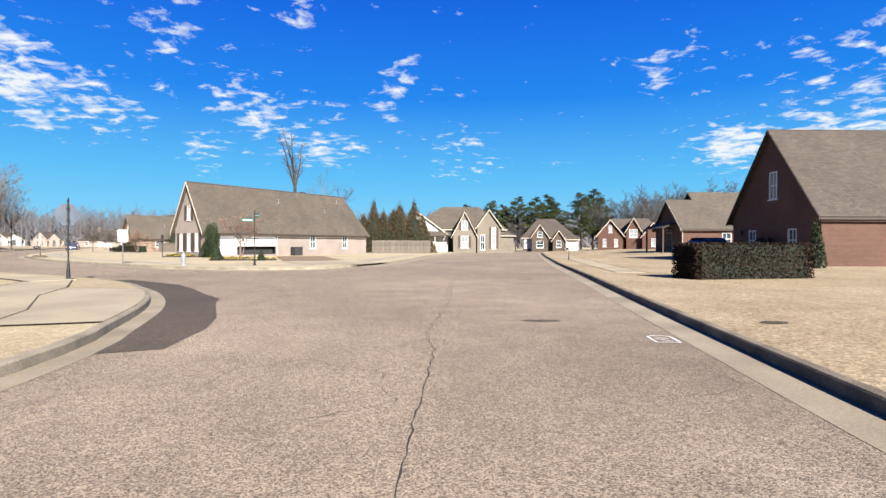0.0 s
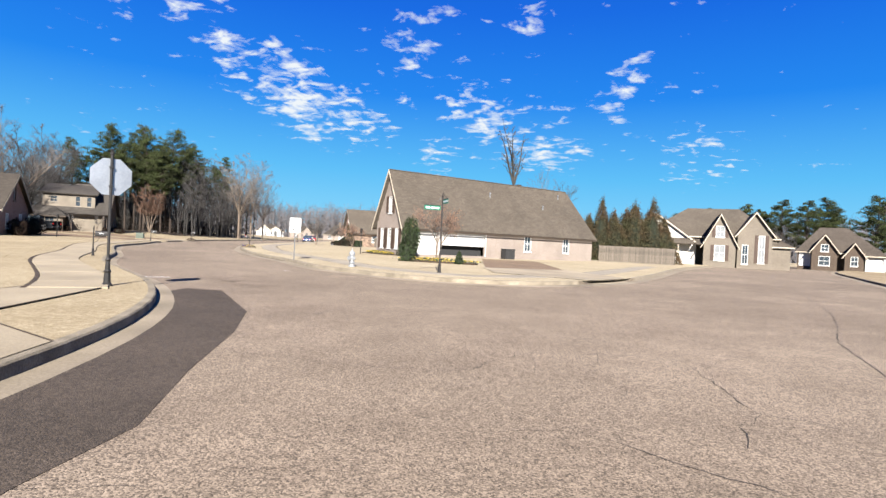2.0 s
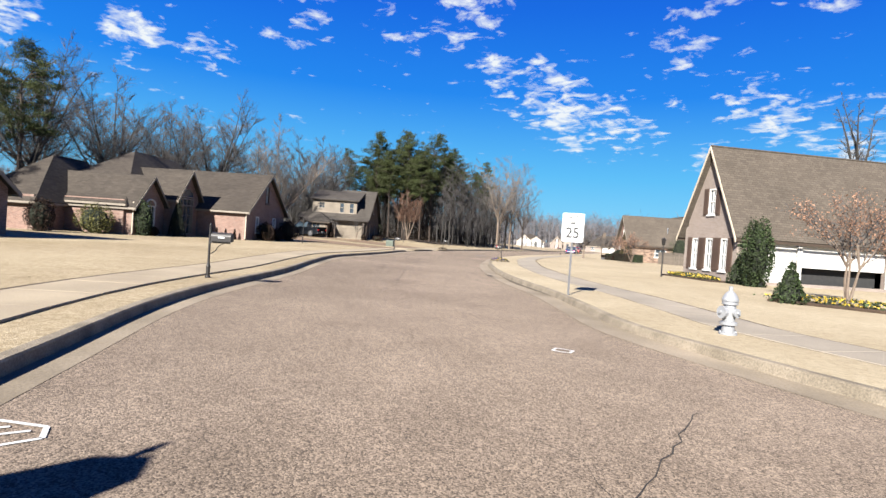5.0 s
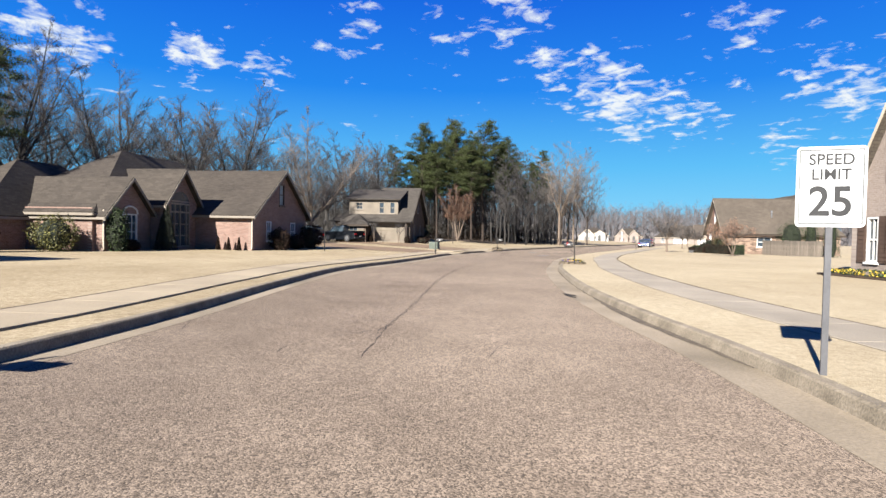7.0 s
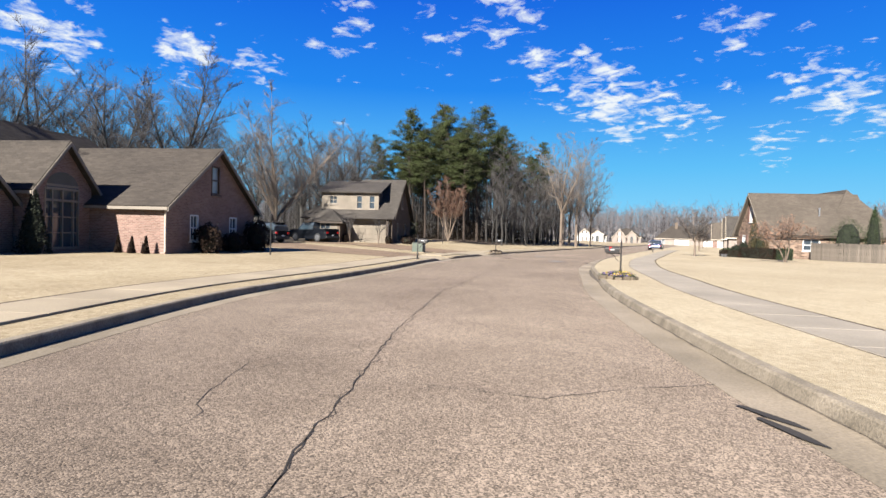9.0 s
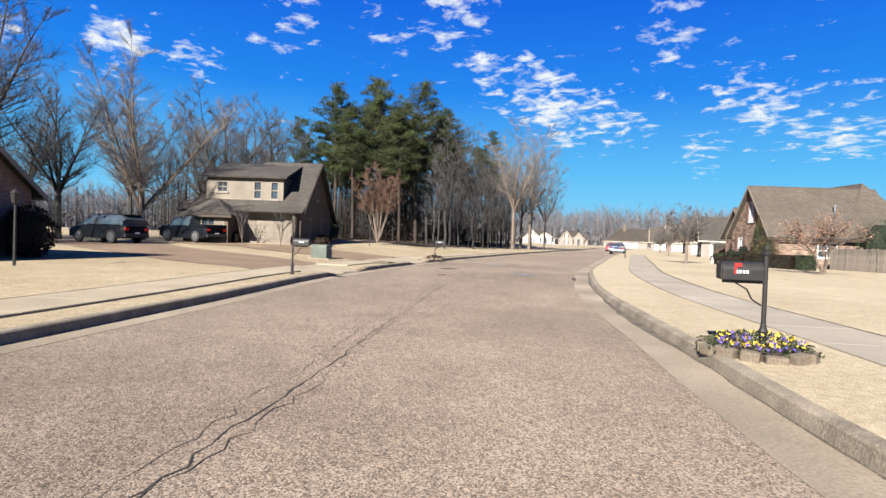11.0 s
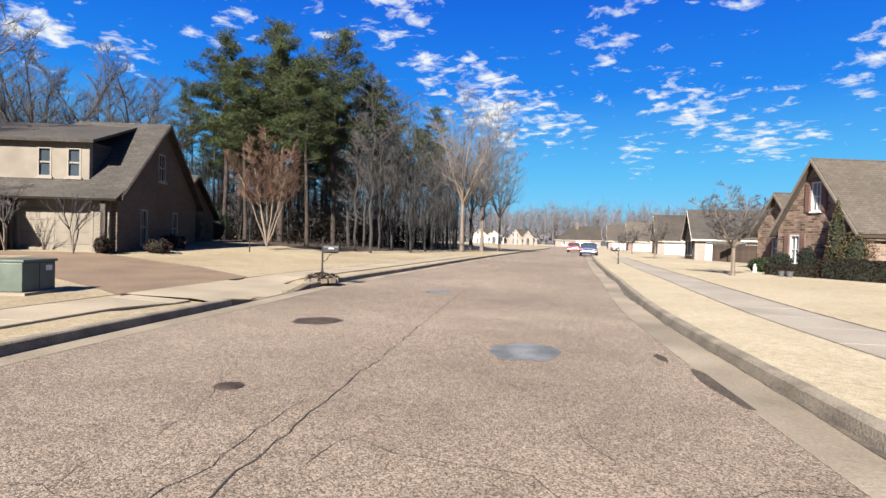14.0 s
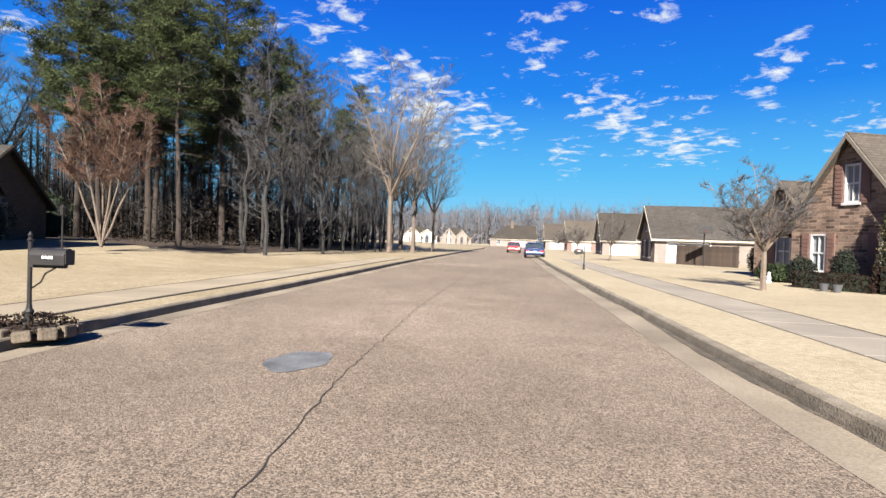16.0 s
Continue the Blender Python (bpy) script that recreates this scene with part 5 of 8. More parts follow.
def cracks():
    """Hairline cracks and joints as thin sunken ribbons."""
    rng = random.Random(7)
    verts, faces = [], []

    def ribbon(points, w, jag=0.05):
        fine = []
        for a, b in zip(points, points[1:]):
            a, b = Vector(a), Vector(b)
            n = max(2, int((b - a).length / 0.16))
            side = Vector((-(b - a).y, (b - a).x)).normalized()
            for k in range(n):
                fine.append(a.lerp(b, k / n) + side * rng.gauss(0, jag))
        fine.append(Vector(points[-1]))
        base = len(verts)
        for i, p in enumerate(fine):
            d = fine[min(i + 1, len(fine) - 1)] - fine[max(i - 1, 0)]
            s = Vector((-d.y, d.x)).normalized() * w * rng.uniform(0.25, 1.0)
            verts.extend([(*(p + s), 0.0045), (*(p - s), 0.0045)])
        for i in range(len(fine) - 1):
            q = base + 2 * i
            faces.append((q + 1, q + 3, q + 2, q))
    ribbon([(-10.2, 2), (-9.97, 9.4), (-10.12, 10.7), (-10.0, 12.3), (-9.75, 15.2), (-9.62, 17.5), (-9.72, 20.5), (-9.45, 25), (-8.75, 28), (-8.2, 31), (-7.4, 38), (-6.0, 52)], 0.010, 0.014)
    mid = [(-33.6, 33.9), (-35.4, 35.3), (-36.5, 36.25), (-39.5, 38.75), (-42.2, 40.95), (-46.3, 44.75), (-48.9, 47.8), (-50.4, 49.4), (-52.3, 51.65), (-54.2, 53.7), (-56.1, 56.05), (-57.6, 58.2), (-59.2, 60.6), (-61.3, 63.7), (-63.0, 66.2), (-66.2, 71.6), (-71.5, 81.5), (-77.6, 92.8)]
    ribbon(mid, 0.009, 0.018)
    ribbon([(p[0] + 0.3 + 0.12 * (k % 2), p[1] - 0.28) for k, p in enumerate(mid[1:9])], 0.006, 0.035)
    ribbon([(p[0] - 0.35, p[1] + 0.2 - 0.1 * (k % 3)) for k, p in enumerate(mid[5:12])], 0.005, 0.04)
    ribbon([(-23.6, 29.9), (-22.3, 25.3), (-21.5, 23.1)], 0.008, 0.02)
    ribbon([(-17.4, 18.4), (-15.3, 18.7), (-14.3, 19.1), (-13.9, 20.6), (-12.6, 21.3), (-11.9, 20.9), (-11.6, 19.8), (-11.4, 19.1), (-10.3, 18.9)], 0.006, 0.03)
    ribbon([(-11.4, 19.1), (-11.6, 18.6), (-11.6, 18.0)], 0.006, 0.03)
    ribbon([(-22.4, 23.3), (-21.5, 25.0), (-20.5, 25.4), (-20.8, 27.8), (-19.7, 30.8)], 0.006, 0.025)
    ribbon([(-37.1, 33.5), (-35.9, 34.0), (-35.4, 34.4), (-34.9, 34.5)], 0.007, 0.02)
    ribbon([(-62.2, 68.9), (-61.0, 69.6), (-60.1, 70.4), (-59.5, 70.8)], 0.006, 0.015)
    ribbon([(-39.6, 39.3), (-38.48, 40.11), (-38.3, 40.89), (-37.91, 41.96)], 0.008, 0.012)
    for k in range(7):
        ribbon([(-54.7 - k * 0.22, 61.5 + k * 0.27), (-55.1 - k * 0.22, 61.45 + k * 0.28), (-55.3 - k * 0.2, 61.7 + k * 0.3)], 0.006, 0.05)
    for _ in range(95):
        t = rng.random()
        if t < 0.4:
            p = Vector((rng.uniform(-15, -7), rng.uniform(4, 40)))
        elif t < 0.62:
            p = Vector((rng.uniform(-24, -13), rng.uniform(20, 31)))
        else:
            c = rng.choice(mid)
            p = Vector(c) + Vector((rng.uniform(-3.5, 3.5), rng.uniform(-3.5, 3.5)))
        a = rng.uniform(0, math.pi)
        pts = [p]
        for k in range(rng.randint(2, 6)):
            a += rng.gauss(0, 0.55)
            pts.append(pts[-1] + Vector((math.cos(a), math.sin(a))) * rng.uniform(0.3, 0.9))
        ribbon(pts, rng.uniform(0.003, 0.006), 0.025)
    return tagged(raw("asphalt_cracks", verts, faces, M_CRACK), "fine dark cracks running through the worn asphalt", "cracks", kind="stuff")


cracks()


def gutter_dirt():
    """Washed-in dirt lying along the foot of the corner kerb."""
    rng = random.Random(17)
    seg = RIGHT[nearest(RIGHT, -31.8, 36.7):nearest(RIGHT, -76, 98)]
    inner, outer, verts, faces = offset_line(seg, 0.10), offset_line(seg, 0.58), [], []
    for i in range(len(seg) - 1):
        for q in range(3):
            f = q / 3
            w = 0.05 + 0.30 * max(0.0, math.sin((i + f) * 0.45) * math.sin((i + f) * 0.17 + 1)) + rng.uniform(-0.05, 0.05)
            a, b = inner[i].lerp(inner[i + 1], f), outer[i].lerp(outer[i + 1], f)
            c = a.lerp(b, max(0.03, w))
            verts += [(a.x, a.y, 0.0185), (c.x, c.y, 0.0165)]
    for k in range(len(verts) // 2 - 1):
        faces.append((2 * k + 2, 2 * k + 3, 2 * k + 1, 2 * k))
    tagged(raw("gutter_dirt", verts, faces, M_DIRT), "dark washed-in dirt along the kerb's foot", "dirt", kind="stuff")


M_DIRT = material("gutter_dirt", (0.08, 0.064, 0.0464), 0.95, 0.2, 3.0, 40.0, 0.3, 0.4)
gutter_dirt()


def paint_mark(x, y, yaw, lines, label):
    """A survey mark sprayed on the road: strokes in metres."""
    verts, faces = [], []
    for pts in lines:
        for a, b in zip(pts, pts[1:]):
            a, b = Vector(a), Vector(b)
            s = Vector((-(b - a).y, (b - a).x)).normalized() * 0.018
            k = len(verts)
            verts += [(*(a + s), 0), (*(a - s), 0), (*(b - s), 0), (*(b + s), 0)]
            faces.append((k, k + 1, k + 2, k + 3))
    ob = raw("survey_mark", verts, faces, M_WHITE)
    ob.matrix_world = pose(x, y, 0.007, 0, 0, yaw)
    return tagged(ob, label, "road marking", "survey marks", "structure")


ARROW = [[(-0.3, -0.17), (0.2, -0.17), (0.33, 0), (0.2, 0.17), (-0.3, 0.17), (-0.3, -0.17)], [(-0.2, -0.08), (0.0, 0.1)], [(0.0, -0.08), (0.17, 0.08)]]
paint_mark(-25.8, 25.05, 40, ARROW, "white sprayed survey mark beside the gutter")
paint_mark(-6.55, 10.35, 85, ARROW, "white sprayed survey mark beside the gutter")
paint_mark(-25.9, 31.0, 20, [[(-0.12, -0.1), (0.12, -0.1), (0.12, 0.1), (-0.12, 0.1), (-0.12, -0.1)]], "small white sprayed square on the road")


def manhole(x, y, r, label):
    t = thing("manhole", pose(x, y, 0.004), label, "manhole", "manhole covers")
    part("ring", lathe(bmesh.new(), [(r * 1.12, -0.02), (r * 1.12, 0.004), (r * 1.03, 0.005), (r * 1.03, -0.02)], 32), M_IRON, t)
    bm = lathe(bmesh.new(), [(r, -0.03), (r, 0.004), (r * 0.93, 0.007), (0.01, 0.007)], 32)
    for i in range(-4, 5):
        h = math.sqrt(max(0.0, (r * 0.86) ** 2 - (i * r / 5) ** 2))
        box(bm, -h, h, i * r / 5 - 0.014, i * r / 5 + 0.014, 0.007, 0.010)
    part("cover", bm, M_IRON, t)


manhole(-61.6, 61.05, 0.33, "round rusty iron manhole cover in the road")
manhole(-58.75, 58.1, 0.12, "small round iron valve cover in the road")

# ---- street furniture ----


def post_base(bm, h, r=0.028):
    """A fluted black post with a flared foot and a finial."""
    lathe(bm, [(0.10, 0), (0.10, 0.04), (0.07, 0.07), (0.06, 0.28), (0.075, 0.31), (0.05, 0.35), (0.042, 0.52), (0.055, 0.55), (r, 0.6), (r, h - 0.14), (r * 1.5, h - 0.12), (r * 1.5, h - 0.09), (r * 0.7, h - 0.07), (r * 1.1, h - 0.03), (0.004, h)], 14)
    return bm


def lettering(text, size, m, mat, parent, name="lettering", bold=0.0):
    cu = bpy.data.curves.new(name, "FONT")
    cu.body, cu.size, cu.align_x, cu.align_y, cu.extrude = text, size, "CENTER", "CENTER", 0.001
    cu.offset = bold
    tmp = bpy.data.objects.new(name, cu)
    scene.collection.objects.link(tmp)
    me = bpy.data.meshes.new_from_object(tmp.evaluated_get(bpy.context.evaluated_depsgraph_get()))
    bpy.data.objects.remove(tmp)
    me.materials.clear()
    ob = linked(name, me, mat, parent)
    ob.matrix_local = m
    return ob


def plate(w, h, r=0.04, t=0.004):
    """An upright rounded plate in the xz plane, facing -y."""
    bm = bmesh.new()
    pts = []
    for cx, cz, a0 in ((w / 2 - r, h / 2 - r, 0), (-w / 2 + r, h / 2 - r, 90), (-w / 2 + r, -h / 2 + r, 180), (w / 2 - r, -h / 2 + r, 270)):
        pts += [(cx + r * math.cos(radians(a0 + k * 30)), cz + r * math.sin(radians(a0 + k * 30))) for k in range(4)]
    f = [bm.verts.new((x, -t, z)) for x, z in pts]
    b = [bm.verts.new((x, 0, z)) for x, z in pts]
    bm.faces.new(list(f)), bm.faces.new(list(reversed(b)))
    for i in range(len(pts)):
        j = (i + 1) % len(pts)
        bm.faces.new((f[j], f[i], b[i], b[j]))
    bmesh.ops.recalc_face_normals(bm, faces=bm.faces[:])
    return bm


def stop_sign(x, y, yaw):
    """Seen from behind: a bare metal octagon on a black post. Local -y is the back."""
    t = thing("stop_sign", pose(x, y, LAWN_Z, 0, 0, yaw), "grey back of an octagonal stop sign on a black post", "road sign")
    part("post", post_base(bmesh.new(), 2.88), M_BLACK, t)
    for name, y0, y1, mat, r in (("sign_back", 0.052, 0.056, M_SIGNBACK, 0.38), ("sign_face", 0.0565, 0.06, M_CARRED, 0.38)):
        bm = bmesh.new()
        p = [(r / math.cos(radians(22.5)) * math.cos(radians(22.5 + 45 * k)), 2.29 + r / math.cos(radians(22.5)) * math.sin(radians(22.5 + 45 * k))) for k in range(8)]
        a, b = [bm.verts.new((u, y0, v)) for u, v in p], [bm.verts.new((u, y1, v)) for u, v in p]
        bm.faces.new(a), bm.faces.new(list(reversed(b)))
        for i in range(8):
            j = (i + 1) % 8
            bm.faces.new((a[j], a[i], b[i], b[j]))
        bmesh.ops.recalc_face_normals(bm, faces=bm.faces[:])
        part(name, bm, mat, t)
    for z in (2.09, 2.49):
        part("clamp", boxes((-0.04, 0.04, -0.04, 0.05, z - 0.02, z + 0.02)), M_BLACK, t)
    lettering("STOP", 0.3, pose(0, 0.0615, 2.29, 90, 0, 180), M_SIGNWHITE, t)


stop_sign(-23.1, 21.5, 58.5)


def street_sign(x, y, yaw):
    t = thing("street_name_sign", pose(x, y, LAWN_Z, 0, 0, yaw), "green street name blades on a black post with scroll brackets", "road sign")
    part("post", post_base(bmesh.new(), 3.25), M_BLACK, t)
    for turn, z in ((0, 2.66), (90, 2.92)):
        r = Matrix.Rotation(radians(turn), 4, "Z")
        br = part("bracket", tube(tube(bmesh.new(), [(0, 0, z + 0.10), (-0.78, 0, z + 0.10)], [0.012, 0.012], 6), [(-0.06, 0, z + 0.45), (-0.16, 0, z + 0.28), (-0.38, 0, z + 0.17), (-0.7, 0, z + 0.12)], [0.012] * 4, 6), M_BLACK, t)
        br.matrix_local = r
        bl = part("blade", boxes((-0.76, -0.07, -0.006, 0.006, z - 0.09, z + 0.085), bevel=0.004), M_SIGNGREEN, t)
        bl.matrix_local = r
        for s in (-1, 1):
            bm = bmesh.new()
            for a, b in ((-0.70, -0.52), (-0.48, -0.28), (-0.24, -0.14)):
                box(bm, a, b, min(s * 0.0065, s * 0.009), max(s * 0.0065, s * 0.009), z - 0.04, z + 0.035)
            part("lettering_bars", bm, M_SIGNWHITE, t).matrix_local = r


street_sign(-21.0, 34.5, 40)


def speed_sign(x, y, yaw):
    t = thing("speed_limit_sign", pose(x, y, LAWN_Z, 0, 0, yaw) @ Matrix.Diagonal((0.9, 0.9, 0.96, 1)), "white speed limit 25 sign on a steel post", "road sign")
    bm = boxes((-0.03, 0.03, 0.0, 0.008, 0, 2.2), (-0.03, -0.022, 0.008, 0.03, 0, 2.2), (0.022, 0.03, 0.008, 0.03, 0, 2.2))
    part("post", bm, M_RIM, t)
    pl = part("plate", plate(0.62, 0.78), M_SIGNWHITE, t)
    pl.location = (0, -0.002, 1.84)
    bm = bmesh.new()
    for a, b, c, d in ((-0.285, 0.285, 0.352, 0.362), (-0.285, 0.285, -0.362, -0.352), (-0.285, -0.275, -0.352, 0.352), (0.275, 0.285, -0.352, 0.352)):
        box(bm, a, b, -0.0085, -0.0065, 1.84 + c, 1.84 + d)
    part("border", bm, M_SIGNBLACK, t)
    for text, size, z in (("SPEED", 0.15, 2.10), ("LIMIT", 0.15, 1.955), ("25", 0.40, 1.685)):
        lettering(text, size, pose(0, -0.009, z, 90, 0, 0), M_SIGNBLACK, t, bold=size * 0.018)


speed_sign(-30.15, 36.95, 33.5)


def hydrant(x, y, yaw):
    t = thing("fire_hydrant", pose(x, y, LAWN_Z - 0.02, 0, 0, yaw) @ Matrix.Diagonal((0.92, 0.92, 1.08, 1)), "silver-painted fire hydrant standing in the verge", "hydrant")
    part("barrel", lathe(bmesh.new(), [(0.155, 0), (0.155, 0.05), (0.11, 0.06), (0.105, 0.16), (0.15, 0.17), (0.15, 0.21), (0.105, 0.22), (0.105, 0.47), (0.135, 0.48), (0.135, 0.52), (0.11, 0.53)], 20), M_HYDRANT, t, smooth=False)
    part("bonnet", lathe(bmesh.new(), [(0.14, 0.53), (0.14, 0.56), (0.12, 0.60), (0.085, 0.65), (0.045, 0.68), (0.035, 0.69), (0.035, 0.75), (0.005, 0.76)], 20), M_HYDRANT, t)
    for d, r, ln in (((0, -1), 0.075, 0.2), ((1, 0), 0.055, 0.18), ((-1, 0), 0.055, 0.18)):
        bm = bmesh.new()
        tube(bm, [(0, 0, 0.36), (d[0] * ln * 0.8, d[1] * ln * 0.8, 0.36), (d[0] * ln * 0.8, d[1] * ln * 0.8, 0.36), (d[0] * ln, d[1] * ln, 0.36)], [r, r, r * 1.3, r * 1.3], 14)
        tube(bm, [(d[0] * ln, d[1] * ln, 0.36), (d[0] * (ln + 0.04), d[1] * (ln + 0.04), 0.36)], [0.025, 0.025], 5)
        part("outlet_cap", bm, M_HYDRANT, t)
    for k in range(6):
        a = k * math.pi / 3
        part("bolt", lathe(bmesh.new(), [(0.014, 0), (0.014, 0.03)], 6, (0.132 * math.cos(a), 0.132 * math.sin(a), 0.05)), M_HYDRANT, t)


hydrant(-25.15, 34.45, -20)


def mailbox(x, y, yaw, z=LAWN_Z, label="black metal mailbox on a turned black post"):
    """The box's door looks along local -y, towards the road."""
    t = thing("mailbox", pose(x, y, z, 0, 0, yaw) @ Matrix.Scale(0.88, 4), label, "mailbox", "mailboxes along the kerb")
    part("post", lathe(bmesh.new(), [(0.07, 0), (0.07, 0.03), (0.05, 0.06), (0.05, 0.26), (0.062, 0.29), (0.04, 0.33), (0.03, 0.4), (0.028, 1.26), (0.045, 1.28), (0.022, 1.31), (0.034, 1.35), (0.004, 1.4)], 12), M_BLACK, t)
    part("arm", tube(boxes((-0.03, 0.03, -0.52, 0.0, 0.90, 0.94)), [(0, -0.04, 0.62), (0, -0.16, 0.70), (0, -0.22, 0.82), (0, -0.36, 0.90)], [0.012] * 4, 6), M_BLACK, t)
    bm = bmesh.new()
    prof = [(-0.1, 0), (0.1, 0), (0.1, 0.13)] + [(0.1 * math.cos(math.pi * k / 8), 0.13 + 0.1 * math.sin(math.pi * k / 8)) for k in range(1, 8)] + [(-0.1, 0.13)]
    a, b = [bm.verts.new((u, -0.56, 0.945 + v)) for u, v in prof], [bm.verts.new((u, -0.06, 0.945 + v)) for u, v in prof]
    bm.faces.new(a), bm.faces.new(list(reversed(b)))
    for i in range(len(prof)):
        j = (i + 1) % len(prof)
        bm.faces.new((a[j], a[i], b[i], b[j]))
    bmesh.ops.recalc_face_normals(bm, faces=bm.faces[:])
    bx = part("box", bm, M_BLACK, t)
    part("door", boxes((-0.09, 0.09, -0.575, -0.5605, 0.96, 1.15), bevel=0.006), M_BLACK, bx)
    part("flag", boxes((0.101, 0.107, -0.42, -0.39, 1.02, 1.16), (0.101, 0.107, -0.39, -0.33, 1.11, 1.16)), M_CARRED, bx)
    for s in (-1, 1):
        bm = bmesh.new()
        for k in range(4):
            box(bm, min(s * 0.1005, s * 0.103), max(s * 0.1005, s * 0.103), -0.40 + k * 0.042, -0.372 + k * 0.042, 1.03, 1.07)
        part("number_bars", bm, M_SIGNWHITE, bx)
    return t


def leaf_ball(name, parent, centre, radii, count, size, mat, seed=1, shape="ball", core=True, core_mat=None, ragged=0.18):
    """Many small leaves over a rounded, conical or boxy body, with an added dark core as the shade inside."""
    rng = np.random.default_rng(seed)
    c, r = np.array(centre), np.array(radii)
    if shape == "box":
        f = rng.integers(0, 5, count)
        p = rng.uniform(-1, 1, (count, 3))
        for i, (ax, s) in enumerate(((0, -1), (0, 1), (1, -1), (1, 1), (2, 1))):
            p[f == i, ax] = s
        p *= 1 - np.abs(rng.normal(0, 0.05, (count, 1)))
    else:
        p = rng.normal(size=(count, 3))
        p /= np.linalg.norm(p, axis=1)[:, None]
        if shape == "cone":
            h = rng.uniform(-1, 1, count)
            a = rng.uniform(0, 2 * np.pi, count)
            w = np.clip((1 - h) / 2, 0, 1) ** 0.75 * np.clip((h + 1.25) / 0.35, 0.5, 1)
            p = np.stack([np.cos(a) * w, np.sin(a) * w, h], 1)
        lumps = 1 + ragged * np.sin(p[:, 0] * 5 + seed) * np.sin(p[:, 1] * 6 + 1) + rng.normal(0, ragged * 0.45, count)
        p = p * lumps[:, None]
    p = c + p * r
    u = rng.normal(size=(count, 3))
    u /= np.linalg.norm(u, axis=1)[:, None]
    v = np.cross(u, rng.normal(size=(count, 3)))
    v /= np.linalg.norm(v, axis=1)[:, None]
    s = size * rng.uniform(0.6, 1.4, (count, 1))
    verts = np.stack([p - u * s, p + v * s * 0.55, p + u * s, p - v * s * 0.55], 1).reshape(-1, 3)
    faces = [(4 * i, 4 * i + 1, 4 * i + 2, 4 * i + 3) for i in range(count)]
    ob = raw(name, verts.tolist(), faces, mat, parent)
    if name == "blooms":
        tagged(ob, kind="stuff")
    # Added solid core; its dark colour stands for shade between the inner leaves.
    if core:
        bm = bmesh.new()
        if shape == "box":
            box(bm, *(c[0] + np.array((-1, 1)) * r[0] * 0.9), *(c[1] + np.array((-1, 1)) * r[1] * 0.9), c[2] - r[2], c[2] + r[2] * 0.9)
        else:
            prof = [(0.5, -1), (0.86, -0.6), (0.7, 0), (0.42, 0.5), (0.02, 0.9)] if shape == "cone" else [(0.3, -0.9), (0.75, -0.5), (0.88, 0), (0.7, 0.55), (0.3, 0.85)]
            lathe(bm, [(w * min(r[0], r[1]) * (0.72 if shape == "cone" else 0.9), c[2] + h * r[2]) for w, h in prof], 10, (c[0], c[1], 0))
        part("shade_core", bm, core_mat or M_LEAF_AND_SHADE, parent)
    return ob


def shrub(name, x, y, z, radii, mat, label, count=1800, size=0.06, shape="ball", seed=1, group="", yaw=0.0):
    t = thing(name, pose(x, y, z, 0, 0, yaw), label, "shrub", group)
    leaf_ball("foliage", t, (0, 0, radii[2] * 0.96), radii, count, size, mat, seed, shape)
    return t


def flower_bed(x, y, z, r, mat, label, seed=3, second=None):
    t = thing("flower_bed", pose(x, y, z), label, "flower bed", "flower beds")
    part("soil", lathe(bmesh.new(), [(r * 1.05, -0.05), (r * 1.0, 0.02), (r * 0.7, 0.07), (0.01, 0.09)], 18), M_SOIL, t)
    leaf_ball("foliage", t, (0, 0, 0.1), (r, r, 0.12), 900, 0.022, M_LEAF if second else M_DARKLEAF, seed, core=False)
    leaf_ball("blooms", t, (0, 0, 0.17), (r * 0.85, r * 0.85, 0.07), 190, 0.024, mat, seed + 1, core=False)
    if second:
        leaf_ball("violet_blooms", t, (0.05, -0.1, 0.16), (r * 0.85, r * 0.8, 0.07), 170, 0.024, second, seed + 2, core=False)
    # uneven edging stones
    rng = random.Random(seed)
    n = int(2 * math.pi * r * 1.1 / 0.24)
    for k in range(n):
        a = 2 * math.pi * k / n
        w, h = rng.uniform(0.09, 0.115), rng.uniform(0.07, 0.12)
        st = part("edging_stone", boxes((-w, w, -0.06, 0.06, -0.03, h), bevel=0.025), M_CURB, t)
        st.matrix_local = pose(math.cos(a) * r * 1.1, math.sin(a) * r * 1.1, 0, rng.uniform(-6, 6), rng.uniform(-6, 6), math.degrees(a) + 90 + rng.uniform(-9, 9))


def face_road(line, x, y, side):
    i = nearest(line, x, y)
    d = line[i + 1] - line[i - 1]
    # local -y to the road
    return math.degrees(math.atan2(d.y, d.x)) + (0 if side > 0 else 180)


for line, side, x, y, lab in ((LEFT, 1, -34.3, 29.15, "black metal mailbox on a turned post beside the lawn"), (RIGHT, -1, -46.1, 51.65, "black metal mailbox above a bed of yellow flowers"),
                              (LEFT, 1, -58.6, 52.2, "black metal mailbox on a turned post by the drive"), (LEFT, 1, -67.05, 65.0, "black metal mailbox above a small planted bed"),
                              (RIGHT, -1, -69.6, 89.5, "black metal mailbox on a turned post beside the pavement"), (EAST, -1, 0.4, 48.2, "black metal mailbox on a turned post in the lawn")):
    mailbox(x, y, face_road(line, x, y, side), label=lab)
flower_bed(-46.15, 51.6, LAWN_Z, 0.5, M_PANSY, "stone-edged bed of yellow and violet winter pansies", 3, M_VIOLET)
flower_bed(-67.1, 65.05, LAWN_Z - 0.02, 0.42, M_DARKLEAF, "bed of withered plants round a mailbox post", 8)


